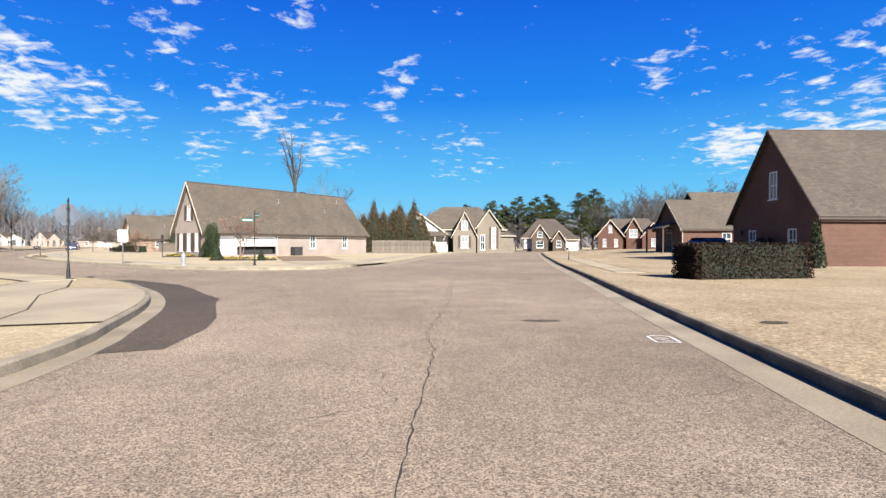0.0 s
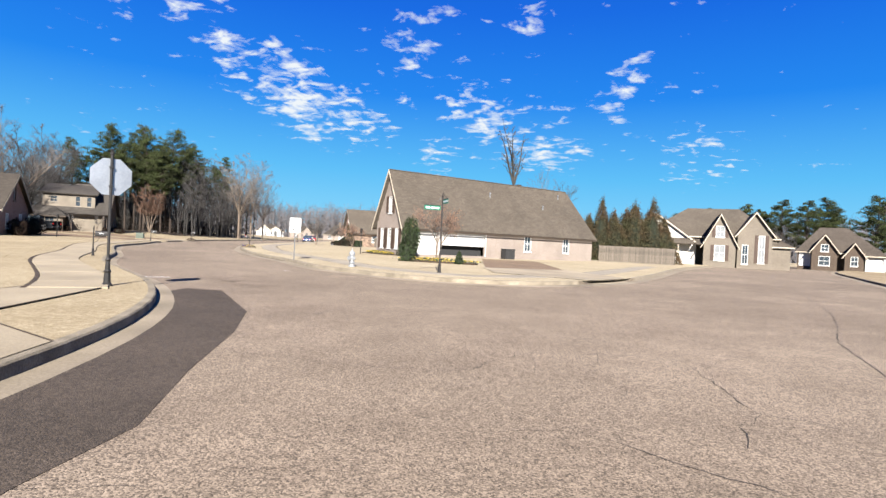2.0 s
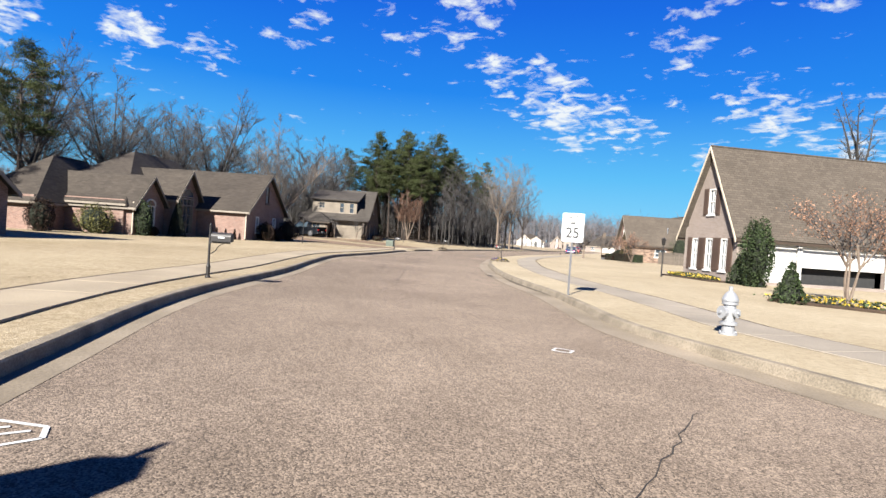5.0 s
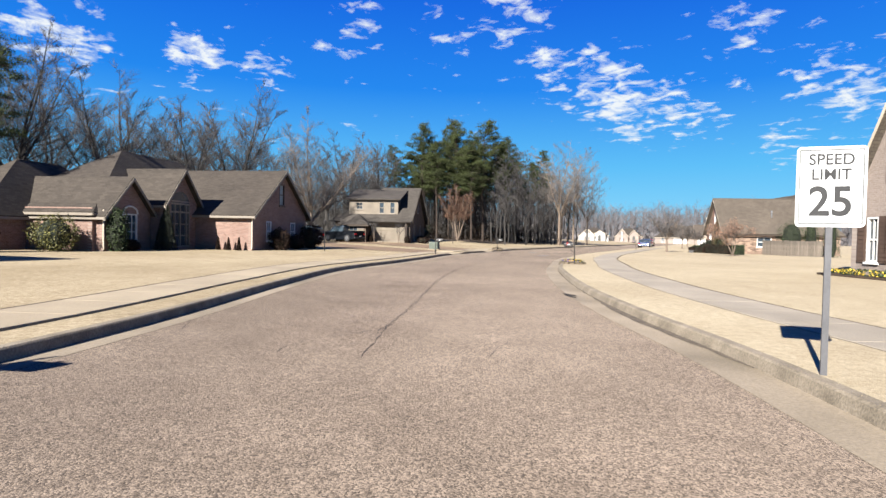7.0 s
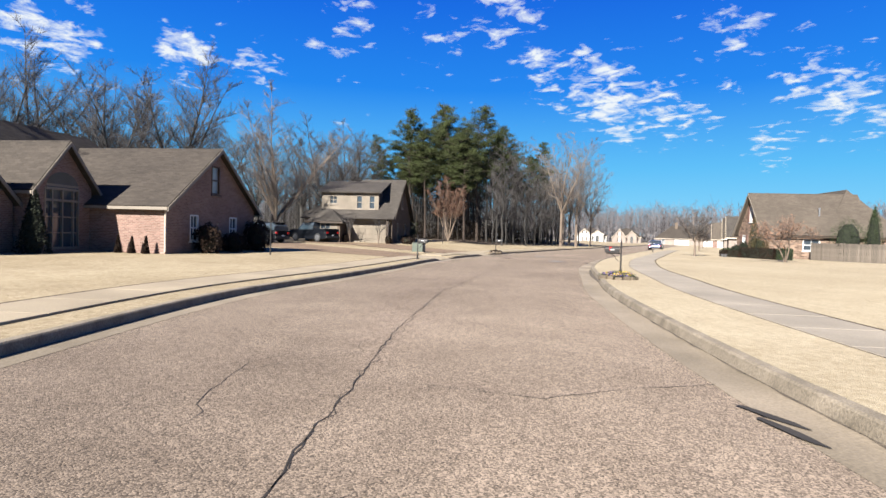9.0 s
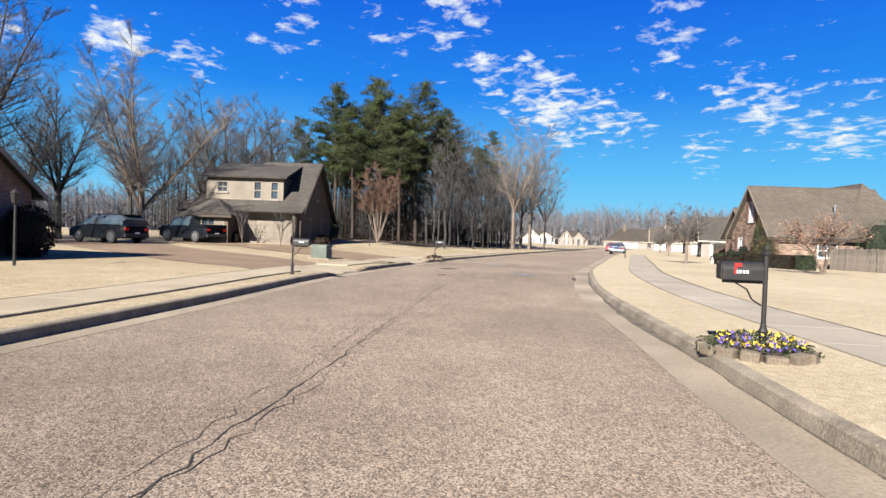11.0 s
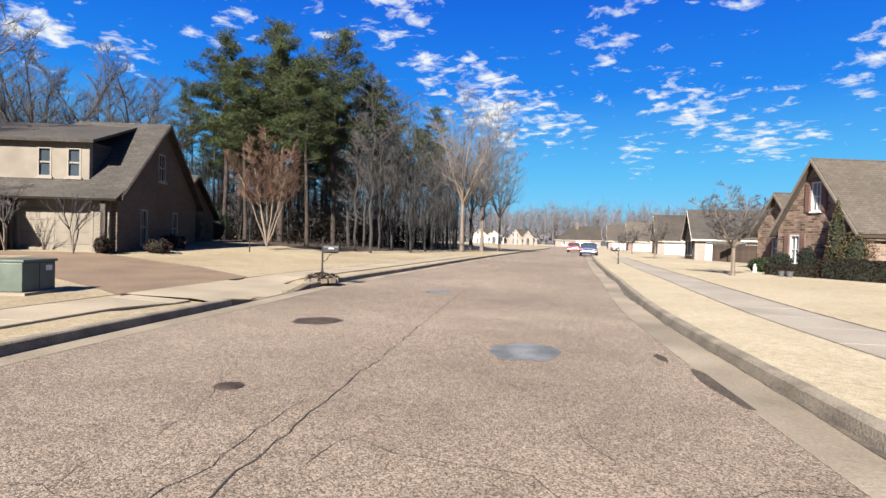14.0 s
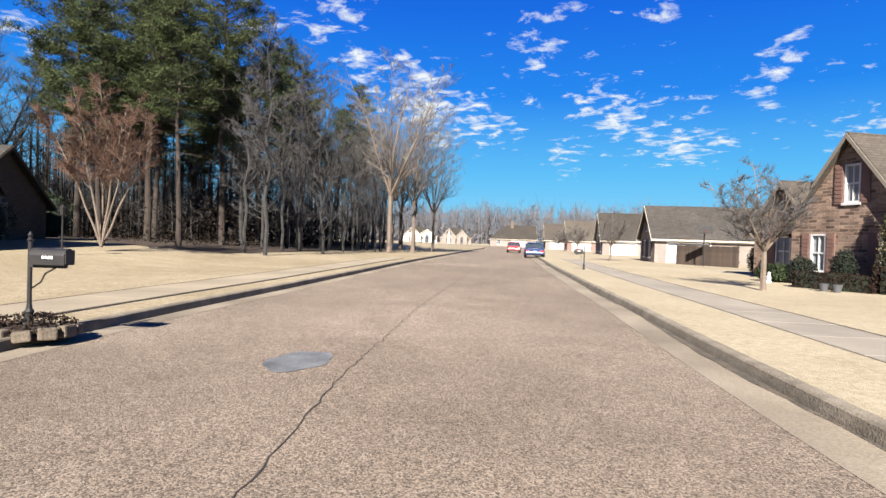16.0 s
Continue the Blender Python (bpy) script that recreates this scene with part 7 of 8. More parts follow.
def crowned_tree(name, m, height, trunk_r, label, seed, fork=0.3, leaders=4, lean=0.35, start=0.12, reach=0.22, boughs=18, fine=5, rise=0.5, bark=None, twig_mat=None, twig=0.008, group="bare winter trees"):
    """A leafless lawn tree: the trunk parts into several arching leaders, each with side limbs and fine twigs."""
    rng = random.Random(seed)
    top = Vector((0, 0, height * fork))
    wood, twigs = [], []
    if fork > 0.06:
        wood += [((0, 0, 0), (0, 0, height * fork * 0.15), trunk_r * 1.35, trunk_r * 1.05), ((0, 0, height * fork * 0.15), tuple(top), trunk_r * 1.05, trunk_r * 0.85)]
    turn = rng.uniform(0, 6.28)
    for i in range(leaders):
        a = turn + 2 * math.pi * i / max(1, leaders - 1) + rng.uniform(-0.3, 0.3)
        tilt = lean * (rng.uniform(0.8, 1.25) if i else 0.15)
        d = Vector((math.cos(a) * math.sin(tilt), math.sin(a) * math.sin(tilt), math.cos(tilt)))
        size = height * (1 - fork) * (rng.uniform(0.78, 0.95) if i else 1.0)
        r0 = trunk_r * (0.62 if leaders < 5 else 0.5)
        spine = [top.copy()]
        for k in range(7):
            d = (d + Vector((rng.gauss(0, 0.07), rng.gauss(0, 0.07), 0.03))).normalized()
            spine.append(spine[-1] + d * size / 7)
            wood.append((tuple(spine[-2]), tuple(spine[-1]), max(r0 * (1 - k / 7.4), 0.014), max(r0 * (1 - (k + 1) / 7.4), 0.009)))
        for b in range(boughs):
            f = start + (0.98 - start) * (b + rng.random()) / boughs
            k = min(6, int(f * 7))
            o = spine[k].lerp(spine[k + 1], f * 7 - k)
            c = rng.uniform(0, 6.28)
            out = Vector((math.cos(a), math.sin(a), 0)) * (0.5 if i else 0.0)
            ln = height * reach * (1.1 - 0.75 * f) * rng.uniform(0.55, 1.2)
            e = (Vector((math.cos(c), math.sin(c), rise * rng.uniform(0.4, 1.6))) + out).normalized()
            q, r = o, max(0.013, r0 * 0.42 * (1.1 - f))
            for g in range(4):
                n = q + (e + Vector((rng.gauss(0, 0.16), rng.gauss(0, 0.16), rng.gauss(0.05, 0.14)))).normalized() * ln / 4
                wood.append((tuple(q), tuple(n), r * (1 - g * 0.2), r * (1 - (g + 1) * 0.2)))
                for h in range(fine if g else fine // 2):
                    t = q.lerp(n, rng.random())
                    u = (e * 0.7 + Vector((rng.gauss(0, 0.55), rng.gauss(0, 0.55), rng.gauss(0.42, 0.4)))).normalized()
                    l2 = ln * rng.uniform(0.2, 0.6)
                    mid = t + u * l2 * 0.5
                    twigs.append((tuple(t), tuple(mid), twig * 1.25, twig))
                    for v in range(2):
                        w = (u + Vector((rng.gauss(0, 0.4), rng.gauss(0, 0.4), rng.gauss(0.08, 0.32)))).normalized()
                        twigs.append((tuple(mid), tuple(mid + w * l2 * 0.6), twig * 0.9, twig * 0.4))
                q = n
    tr = thing(name, m, label, "tree", group)
    raw("trunk", *prisms(wood, 6), bark or M_BARK, tr)
    raw("crown", *prisms(twigs, 3), twig_mat or M_TWIG, tr)
    return tr


def needle_tufts(rng, centres, radius, blades, length, width):
    """Clumps of needles as thin blades round their centres."""
    n = len(centres) * blades
    c = np.repeat(np.array(centres), blades, 0)
    d = rng.normal(size=(n, 3)) + np.array([0, 0, 0.35])
    d /= np.linalg.norm(d, axis=1)[:, None]
    p = c + rng.normal(0, radius, (n, 3)) * np.array([1, 1, 0.55])
    w = np.cross(d, rng.normal(size=(n, 3)))
    w /= np.linalg.norm(w, axis=1)[:, None]
    ln = length * rng.uniform(0.6, 1.3, (n, 1))
    wd = width * rng.uniform(0.6, 1.3, (n, 1))
    verts = np.stack([p - w * wd, p + w * wd, p + d * ln + w * wd * 0.3, p + d * ln - w * wd * 0.3], 1).reshape(-1, 3)
    return verts.tolist(), [(4 * i, 4 * i + 1, 4 * i + 2, 4 * i + 3) for i in range(n)]


def pine(name, m, height, label, seed, crown=0.5, width=3.2, trunk_r=0.22, boughs=46, mat=None):
    rng = random.Random(seed)
    nr = np.random.default_rng(seed)
    tr = thing(name, m, label, "tree", "tall pines")
    bend = [Vector((rng.gauss(0, 0.04) * k, rng.gauss(0, 0.04) * k, height * k / 8)) for k in range(9)]
    sticks, centres = [], []
    for i in range(boughs):
        f = (i + rng.random()) / boughs
        z = height * (1 - crown + crown * f * 0.97)
        shape = 0.7 + 0.3 * f / 0.3 if f < 0.3 else 0.06 + 0.94 * (1 - min(1.0, (f - 0.3) / 0.72) ** 1.7)
        reach = width * shape * rng.uniform(0.55, 1.15)
        a = rng.uniform(0, 2 * math.pi)
        k = min(7, int(z / height * 8))
        o = bend[k].lerp(bend[k + 1], z / height * 8 - k)
        tip = o + Vector((math.cos(a) * reach, math.sin(a) * reach, reach * rng.uniform(0.05, 0.45)))
        sticks.append((tuple(o), tuple(tip), 0.05, 0.015))
        for q in range(max(3, int(reach * 3.6))):
            s = rng.uniform(0.1, 1.0) ** 0.6
            centres.append(tuple(o.lerp(tip, s) + Vector((rng.gauss(0, 0.24), rng.gauss(0, 0.24), rng.gauss(0.12, 0.09)))))
    for i in range(9):
        z = height * rng.uniform(0.25, 1 - crown)
        a, r = rng.uniform(0, 6.28), rng.uniform(0.5, 1.6)
        sticks.append(((0, 0, z), (math.cos(a) * r, math.sin(a) * r, z + rng.uniform(-0.2, 0.3)), 0.03, 0.008))
    trunk = prisms([(tuple(a), tuple(b), trunk_r * (1.2 - 0.12 * k if k else 1.3), trunk_r * (1.08 - 0.12 * k)) for k, (a, b) in enumerate(zip(bend, bend[1:]))], 9)
    limbs = prisms(sticks, 4)
    raw("trunk", trunk[0] + limbs[0], trunk[1] + [tuple(i + len(trunk[0]) for i in f) for f in limbs[1]], M_PINEBARK, tr)
    raw("crown", *needle_tufts(nr, centres, 0.2, 44, 0.25, 0.019), mat or M_NEEDLE, tr)
    return tr


def on_west(x, y, yaw=0.0, s=1.0, sink=0.05):
    return pose(x, y, west_height(x, y) - sink, 0, 0, yaw) @ Matrix.Scale(s, 4)


# the pine grove past the dormer house
P1 = pine("pine_tree", on_west(-91.0, 83.0), 17.6, "tall pine with a bare lower trunk and dense dark crown", 1, 0.56, 3.7, 0.17, 84)
P2 = pine("pine_tree", on_west(-88.2, 78.6), 13.4, "tall pine with a bare lower trunk and dark crown", 2, 0.54, 2.7, 0.13, 54)
P3 = pine("pine_tree", on_west(-101.0, 84.0), 17.2, "tall slender pine with a high dark crown", 3, 0.45, 2.7, 0.13, 48)
rng = random.Random(21)
GROVE = [(-95.5, 81.0), (-98.0, 88.0), (-105.5, 83.0), (-109.0, 87.5), (-113.0, 82.0), (-117.5, 86.0), (-104.0, 91.0), (-96.0, 92.5), (-110.0, 93.0), (-93.0, 88.5), (-100.5, 96.0), (-120.0, 92.0), (-107.0, 99.0), (-115.0, 98.0), (-94.5, 77.5), (-99.0, 79.0), (-99.5, 103.0), (-104.5, 106.0), (-92.0, 79.8)]
for i, (x, y) in enumerate(GROVE):
    copy_thing((P1, P3, P2)[i % 3], on_west(x + rng.uniform(-1, 1), y + rng.uniform(-1, 1), rng.uniform(0, 360), rng.uniform(0.8, 1.0) * (1.2 if i % 3 == 2 else 1.0)))
for i in range(22):
    copy_thing(P3, on_west(rng.uniform(-122, -95), rng.uniform(83, 110), rng.uniform(0, 360), rng.uniform(0.55, 0.85)))

B1 = crowned_tree("bare_tree", on_west(-90.5, 98.5), 17.6, 0.2, "tall pale leafless tree with a wide crown beside the grove", 31, 0.28, 6, 0.48, 0.08, 0.19, 18, 5, 0.6, M_PALEBARK, M_PALETWIG, 0.0085)
B2 = forest_tree("bare_tree", on_west(-84.2, 81.2), 12.6, 0.13, "slender leafless tree with fine grey twigs", 32, start=0.28, reach=0.27, boughs=32, fine=7)
B3 = forest_tree("bare_tree", on_west(-86.6, 87.5), 10.5, 0.10, "slender leafless tree with many low twigs", 33, start=0.14, reach=0.3, boughs=34, fine=7, rise=0.6)
for i in range(30):
    f = (i + rng.random()) / 30
    x, y = -84.5 - 13 * f + rng.uniform(-4.5, 0.6), 81.5 + 27 * f + rng.uniform(-1.5, 2.5)
    copy_thing((B2, B3, B2)[i % 3], on_west(x, y, rng.uniform(0, 360), rng.uniform(0.75, 1.15)))
for x, y, s in ((-95.5, 104.5, 0.95), (-98.5, 109.5, 0.85), (-91.5, 103.0, 0.9), (-94.0, 109.5, 0.8)):
    copy_thing(B1, on_west(x, y, rng.uniform(0, 360), s))
SAP = forest_tree("sapling", on_west(-97.0, 84.5), 7.5, 0.06, "thin dark leafless sapling between the pine trunks", 37, start=0.12, reach=0.34, boughs=16, fine=5, rise=0.6, twig=0.010, group="saplings in the grove")
for i in range(70):
    f = rng.random()
    copy_thing(SAP, on_west(-90 - 9 * f - rng.uniform(0, 26), 80.5 + 26 * f + rng.uniform(-2, 5), rng.uniform(0, 360), rng.uniform(0.5, 1.15)))
# crape myrtle with russet twigs
crowned_tree("crape_myrtle", on_west(-83.6, 72.8), 7.2, 0.1, "multi-stemmed pale-barked tree with russet winter twigs", 41, 0.03, 8, 0.27, 0.40, 0.19, 24, 9, 0.9, M_PALEBARK, M_REDTWIG, 0.007, "ornamental trees")
# grey trees round the villa and the dormer house
big = crowned_tree("bare_tree", on_west(-82.0, 45.4), 15.2, 0.26, "wide leafless tree with a rounded crown behind the villa", 51, 0.25, 6, 0.5, 0.04, 0.22, 22, 6, 0.8, M_BARK, twig=0.0085)
for x, y, s in ((-77.5, 34.5, 0.86), (-84.5, 36.0, 0.98), (-80.0, 26.0, 0.95), (-89.0, 50.5, 0.8), (-92, 41, 0.9), (-103.5, 71.0, 1.08), (-108.0, 66.0, 1.0), (-72.0, 21.0, 0.9), (-112, 77, 1.1), (-99.0, 57.0, 0.9), (-106, 50, 0.85), (-86, 16, 0.9), (-66.0, 13.0, 0.85), (-79.0, 40.5, 0.85), (-87.5, 43.0, 0.95), (-76.0, 29.0, 1.0), (-90.0, 31.0, 1.05), (-70.0, 17.0, 1.0), (-96.5, 64.0, 0.95)):
    copy_thing(big, on_west(x, y, rng.uniform(0, 360), s))
crowned_tree("sycamore", on_west(-87.6, 55.2), 14.4, 0.26, "pale-barked leafless tree with wide limbs leaning over the driveway", 52, 0.14, 7, 0.55, 0.12, 0.2, 24, 8, 0.7, M_PALEBARK, M_PALETWIG, 0.0065)
for x, y, s in ((-67.5, 27.8, 0.92), (-70.5, 24.5, 1.0), (-63.0, 18.5, 0.95)):
    copy_thing(P2, on_west(x, y, rng.uniform(0, 360), s))
# small garage-side trees by the dormer house
for k, (u, v) in enumerate(((-1.6, 0.9), (-1.5, 3.6))):
    x, y, z = at_dormer(u, v)
    leafless("crape_myrtle", pose(x, y, z, 0, 0, k * 70), 2.9, 0.04, "small pruned leafless tree before the garage wall", 60 + k, 0.35, 0.4, 3, (3, 2, 2), M_PALEBARK, M_TWIG, stems=3, group="ornamental trees")
# trees on the corner side
leafless("leafy_maple", pose(-26.2, 46.5, 0.1), 4.1, 0.055, "small tree holding withered russet leaves before the garage", 71, 0.24, 0.5, 4, (4, 3, 3, 2), M_PALEBARK, M_TWIG, stems=3, leaves=(M_BROWNLEAF, 3600, 0.038), group="ornamental trees", splay=0.35)
leafless("leafy_maple", pose(-51.9, 77.8, 0.1), 3.3, 0.06, "small tree holding withered russet leaves by the stone house", 72, 0.24, 0.5, 4, (4, 3, 3, 2), M_PALEBARK, M_TWIG, stems=3, leaves=(M_BROWNLEAF, 3000, 0.042), group="ornamental trees", splay=0.35)
small = crowned_tree("lawn_tree", pose(-61.0, 82.5, 0.1), 4.2, 0.09, "small leafless lawn tree with a spreading crown", 73, 0.3, 6, 0.66, 0.1, 0.26, 16, 6, 0.5, M_PALEBARK, M_TWIG, 0.005, "lawn trees")
for x, y, s in ((-74.2, 107.0, 0.95), (-84.5, 125.5, 0.9), (-95, 146, 0.9), (-104, 164, 0.9)):
    copy_thing(small, pose(x, y, 0.1, 0, 0, x * 37) @ Matrix.Scale(s, 4))
# tall bare trees behind the corner house
crowned_tree("bare_tree", pose(-44.5, 130, 0), 29.0, 0.42, "very tall leafless tree with upright forked limbs behind the house", 81, 0.5, 4, 0.24, 0.1, 0.085, 15, 4, 1.2, M_BARK, M_TWIG, 0.015)
leafless("bare_tree", pose(-36, 130, 0), 19.5, 0.22, "tall leafless tree with thin twigs behind the house", 82, 0.25, 0.42, 5, (3, 3, 3, 2, 2), M_PALEBARK, M_TWIG, twig=0.016)


def cypress_row():
    for i, (x, y, hgt) in enumerate(((-20.3, 83.6, 6.3), (-18.8, 83.4, 5.5), (-17.4, 84.2, 6.2), (-16.6, 84.0, 7.1), (-15.2, 84.6, 5.6), (-14.6, 84.4, 6.5), (-13.3, 85.0, 4.6), (-21.8, 84.0, 4.9))):
        t = thing("leyland_cypress", pose(x, y, 0.1), "tall cypress with bronzed brown lower foliage behind the fence", "tree", "cypress row")
        leaf_ball("foliage", t, (0, 0, hgt / 2), (2.1, 2.1, hgt / 2), 11000, 0.075, M_CYPRESS, 90 + i, "cone", ragged=0.3)


cypress_row()
# northern pines and bare trees
P4 = pine("pine_tree", pose(16.5, 166, -0.1), 15.5, "broad dense dark pine standing beyond the houses", 4, 0.8, 4.6, 0.26, 120)
for x, y, s in ((12, 170, 0.92), (20.5, 169, 0.95), (29.5, 164, 0.96), (34, 168, 1.04), (37.5, 171, 0.9), (4, 163, 0.82), (-3.5, 170, 0.78), (8, 175, 0.8), (25, 178, 0.85), (-12, 172, 0.7)):
    copy_thing(P4, pose(x, y, -0.1, 0, 0, x * 31) @ Matrix.Scale(s * 1.12, 4))
for x, y, s in ((40, 150, 1.0), (46, 155, 1.1), (52, 148, 1.0), (58, 152, 1.15), (64, 146, 1.05), (70, 150, 1.1), (76, 140, 1.0), (6, 128, 0.45), (33, 136, 0.85), (37, 140, 0.9), (41, 134, 0.95), (44, 142, 0.9), (48, 136, 1.0), (51, 140, 0.95), (55, 134, 1.0), (59, 141, 1.0), (36, 129, 0.8), (46, 128, 0.9), (30, 142, 0.85)):
    copy_thing(big, pose(x, y, -0.1, 0, 0, x * 17) @ Matrix.Scale(s * 1.1, 4))


def far_woods():
    """The winter woods on the horizon, too many trees to count."""
    rng = random.Random(5)
    segs = []
    for i in range(4000):
        a = rng.uniform(1.0, 3.9)
        r = rng.uniform(235, 330)
        x, y = -70 + r * math.cos(a), 80 + r * math.sin(a)
        if y < -40:
            continue
        h = rng.uniform(16, 27)
        segs.append(((x, y, -0.2), (x, y, h * 0.7), 0.22, 0.10))
        for k in range(24):
            z = h * rng.uniform(0.2, 0.75)
            b, l = rng.uniform(0, 6.28), rng.uniform(1.5, 4.2)
            segs.append(((x, y, z), (x + math.cos(b) * l * 0.8, y + math.sin(b) * l * 0.8, min(h, z + l * rng.uniform(0.4, 1.3))), 0.075, 0.03))
    tagged(raw("far_woods", *prisms(segs, 3), M_FARTWIG), "leafless winter woods along the horizon, haze painted into their colour", "woods", kind="stuff")
    verts, faces = [], []
    for i in range(26000):
        a = rng.uniform(1.0, 3.9)
        r = rng.uniform(240, 335)
        x, y = -70 + r * math.cos(a), 80 + r * math.sin(a)
        if y < -40:
            continue
        z = rng.uniform(0, 1) ** 1.5 * 8
        k = len(verts)
        s = rng.uniform(0.5, 1.3)
        b = rng.uniform(0, 6.28)
        verts += [(x - s * math.cos(b), y - s * math.sin(b), z - s * 0.7), (x + s * math.cos(b), y + s * math.sin(b), z - s * 0.5), (x + s * 0.4 * math.sin(b), y, z + s)]
        faces.append((k, k + 1, k + 2))
    tagged(raw("far_undergrowth", verts, faces, M_FARTWIG), "brown undergrowth of the distant woods with haze in its colour", "woods", kind="stuff")


# Paler, greyer twig colour carries the haze of distance.
M_FARTWIG = material("haze_tinted_far_twigs", (0.092, 0.086, 0.09), 0.95, 0.15, 0.1, 1.0, 0.1, 0, island=0.25)
far_woods()


def woods_behind():
    """The thick of the wood behind the grove: thin trunks and twigs past counting."""
    rng = random.Random(15)
    segs = []
    for i in range(520):
        f = rng.random()
        x, y = -97 - rng.uniform(0, 50), 70 + 34 * f + rng.uniform(-6, 6)
        if x > -110 + 14 * f and y < 100:
            x -= 16
        h, z = rng.uniform(7, 13), west_height(x, y) - 0.1
        r = rng.uniform(0.05, 0.12)
        segs.append(((x, y, z), (x + rng.gauss(0, 0.2), y + rng.gauss(0, 0.2), z + h * 0.8), r, r * 0.5))
        for k in range(26):
            q = h * rng.uniform(0.08, 0.8)
            b, l = rng.uniform(0, 6.28), rng.uniform(0.8, 2.2)
            segs.append(((x, y, z + q), (x + math.cos(b) * l, y + math.sin(b) * l, z + q + l * rng.uniform(0.1, 1.0)), 0.022, 0.01))
    tagged(raw("inner_woods", *prisms(segs, 3), M_BARK), "crowded thin leafless trunks in the thick of the wood", "woods", kind="stuff")


woods_behind()

# leaf litter under the grove; its dark colour also holds the trees' shade
draped("grove_litter_and_shade", [(-84.5, 79.0), (-88, 87), (-92, 96), (-98, 107), (-125, 112), (-128, 82), (-96, 74.5), (-88, 75.5)], M_SOIL, 0.012, "fallen needles and leaf litter under the grove, darkened with painted shade", "leaf litter", step=3.0, height=west_height)

# undergrowth between the trunks, with the grove's shade in its near-black colour
def undergrowth():
    rng = np.random.default_rng(8)
    n = 26000
    f = rng.random(n)
    p = np.stack([-88 - 12 * f - rng.uniform(0, 26, n), 79 + 27 * f + rng.uniform(-3, 6, n), np.zeros(n)], 1)
    p[:, 2] = np.array([west_height(x, y) for x, y in p[:, :2]]) + rng.uniform(0, 1, n) ** 2 * 2.6
    u = rng.normal(size=(n, 3)) * np.array([1, 1, 0.7])
    u /= np.linalg.norm(u, axis=1)[:, None]
    v = np.cross(u, rng.normal(size=(n, 3)))
    v /= np.linalg.norm(v, axis=1)[:, None]
    s = rng.uniform(0.04, 0.14, (n, 1))
    tagged(raw("undergrowth", np.stack([p - u * s, p + v * s * 0.5, p + u * s, p - v * s * 0.5], 1).reshape(-1, 3).tolist(), [(4 * i, 4 * i + 1, 4 * i + 2, 4 * i + 3) for i in range(n)], M_UNDER), "low undergrowth between the grove's trunks, near-black with shade painted in", "undergrowth", kind="stuff")


undergrowth()

# ---- vehicles ----


def wheel(parent, x, y, r=0.34, w=0.22):
    wh = part("wheel", tube(tube(bmesh.new(), [(x, y - w / 2, r), (x, y - w / 2 + 0.03, r), (x, y + w / 2 - 0.03, r), (x, y + w / 2, r)], [r * 0.9, r, r, r * 0.9], 20), [(x, y - w / 2 - 0.001, r), (x, y + w / 2 + 0.001, r)], [r * 0.5, r * 0.5], 12), M_TYRE, parent)
    s = 1 if y > 0 else -1
    part("rim", tube(bmesh.new(), [(x, y + s * (w / 2 + 0.002), r), (x, y + s * (w / 2 + 0.02), r)], [r * 0.62, r * 0.5], 14), M_RIM, wh)


def loft(stations, z_of=None):
    """A car shell from cross-sections (x, half_width_low, half_width_high, z_low, z_high)."""
    bm = bmesh.new()
    rings = []
    for x, wl, wh, zl, zh in stations:
        r = 0.08
        rings.append([bm.verts.new(p) for p in ((x, -wl, zl), (x, -wl, zl + (zh - zl) * 0.6), (x, -wh, zh - 0.03), (x, -wh + r, zh), (x, wh - r, zh), (x, wh, zh - 0.03), (x, wl, zl + (zh - zl) * 0.6), (x, wl, zl))])
    for a, b in zip(rings, rings[1:]):
        for k in range(8):
            j = (k + 1) % 8
            bm.faces.new((a[k], b[k], b[j], a[j]))
    bm.faces.new(list(rings[0])), bm.faces.new(list(reversed(rings[-1])))
    bmesh.ops.recalc_face_normals(bm, faces=bm.faces[:])
    return bm


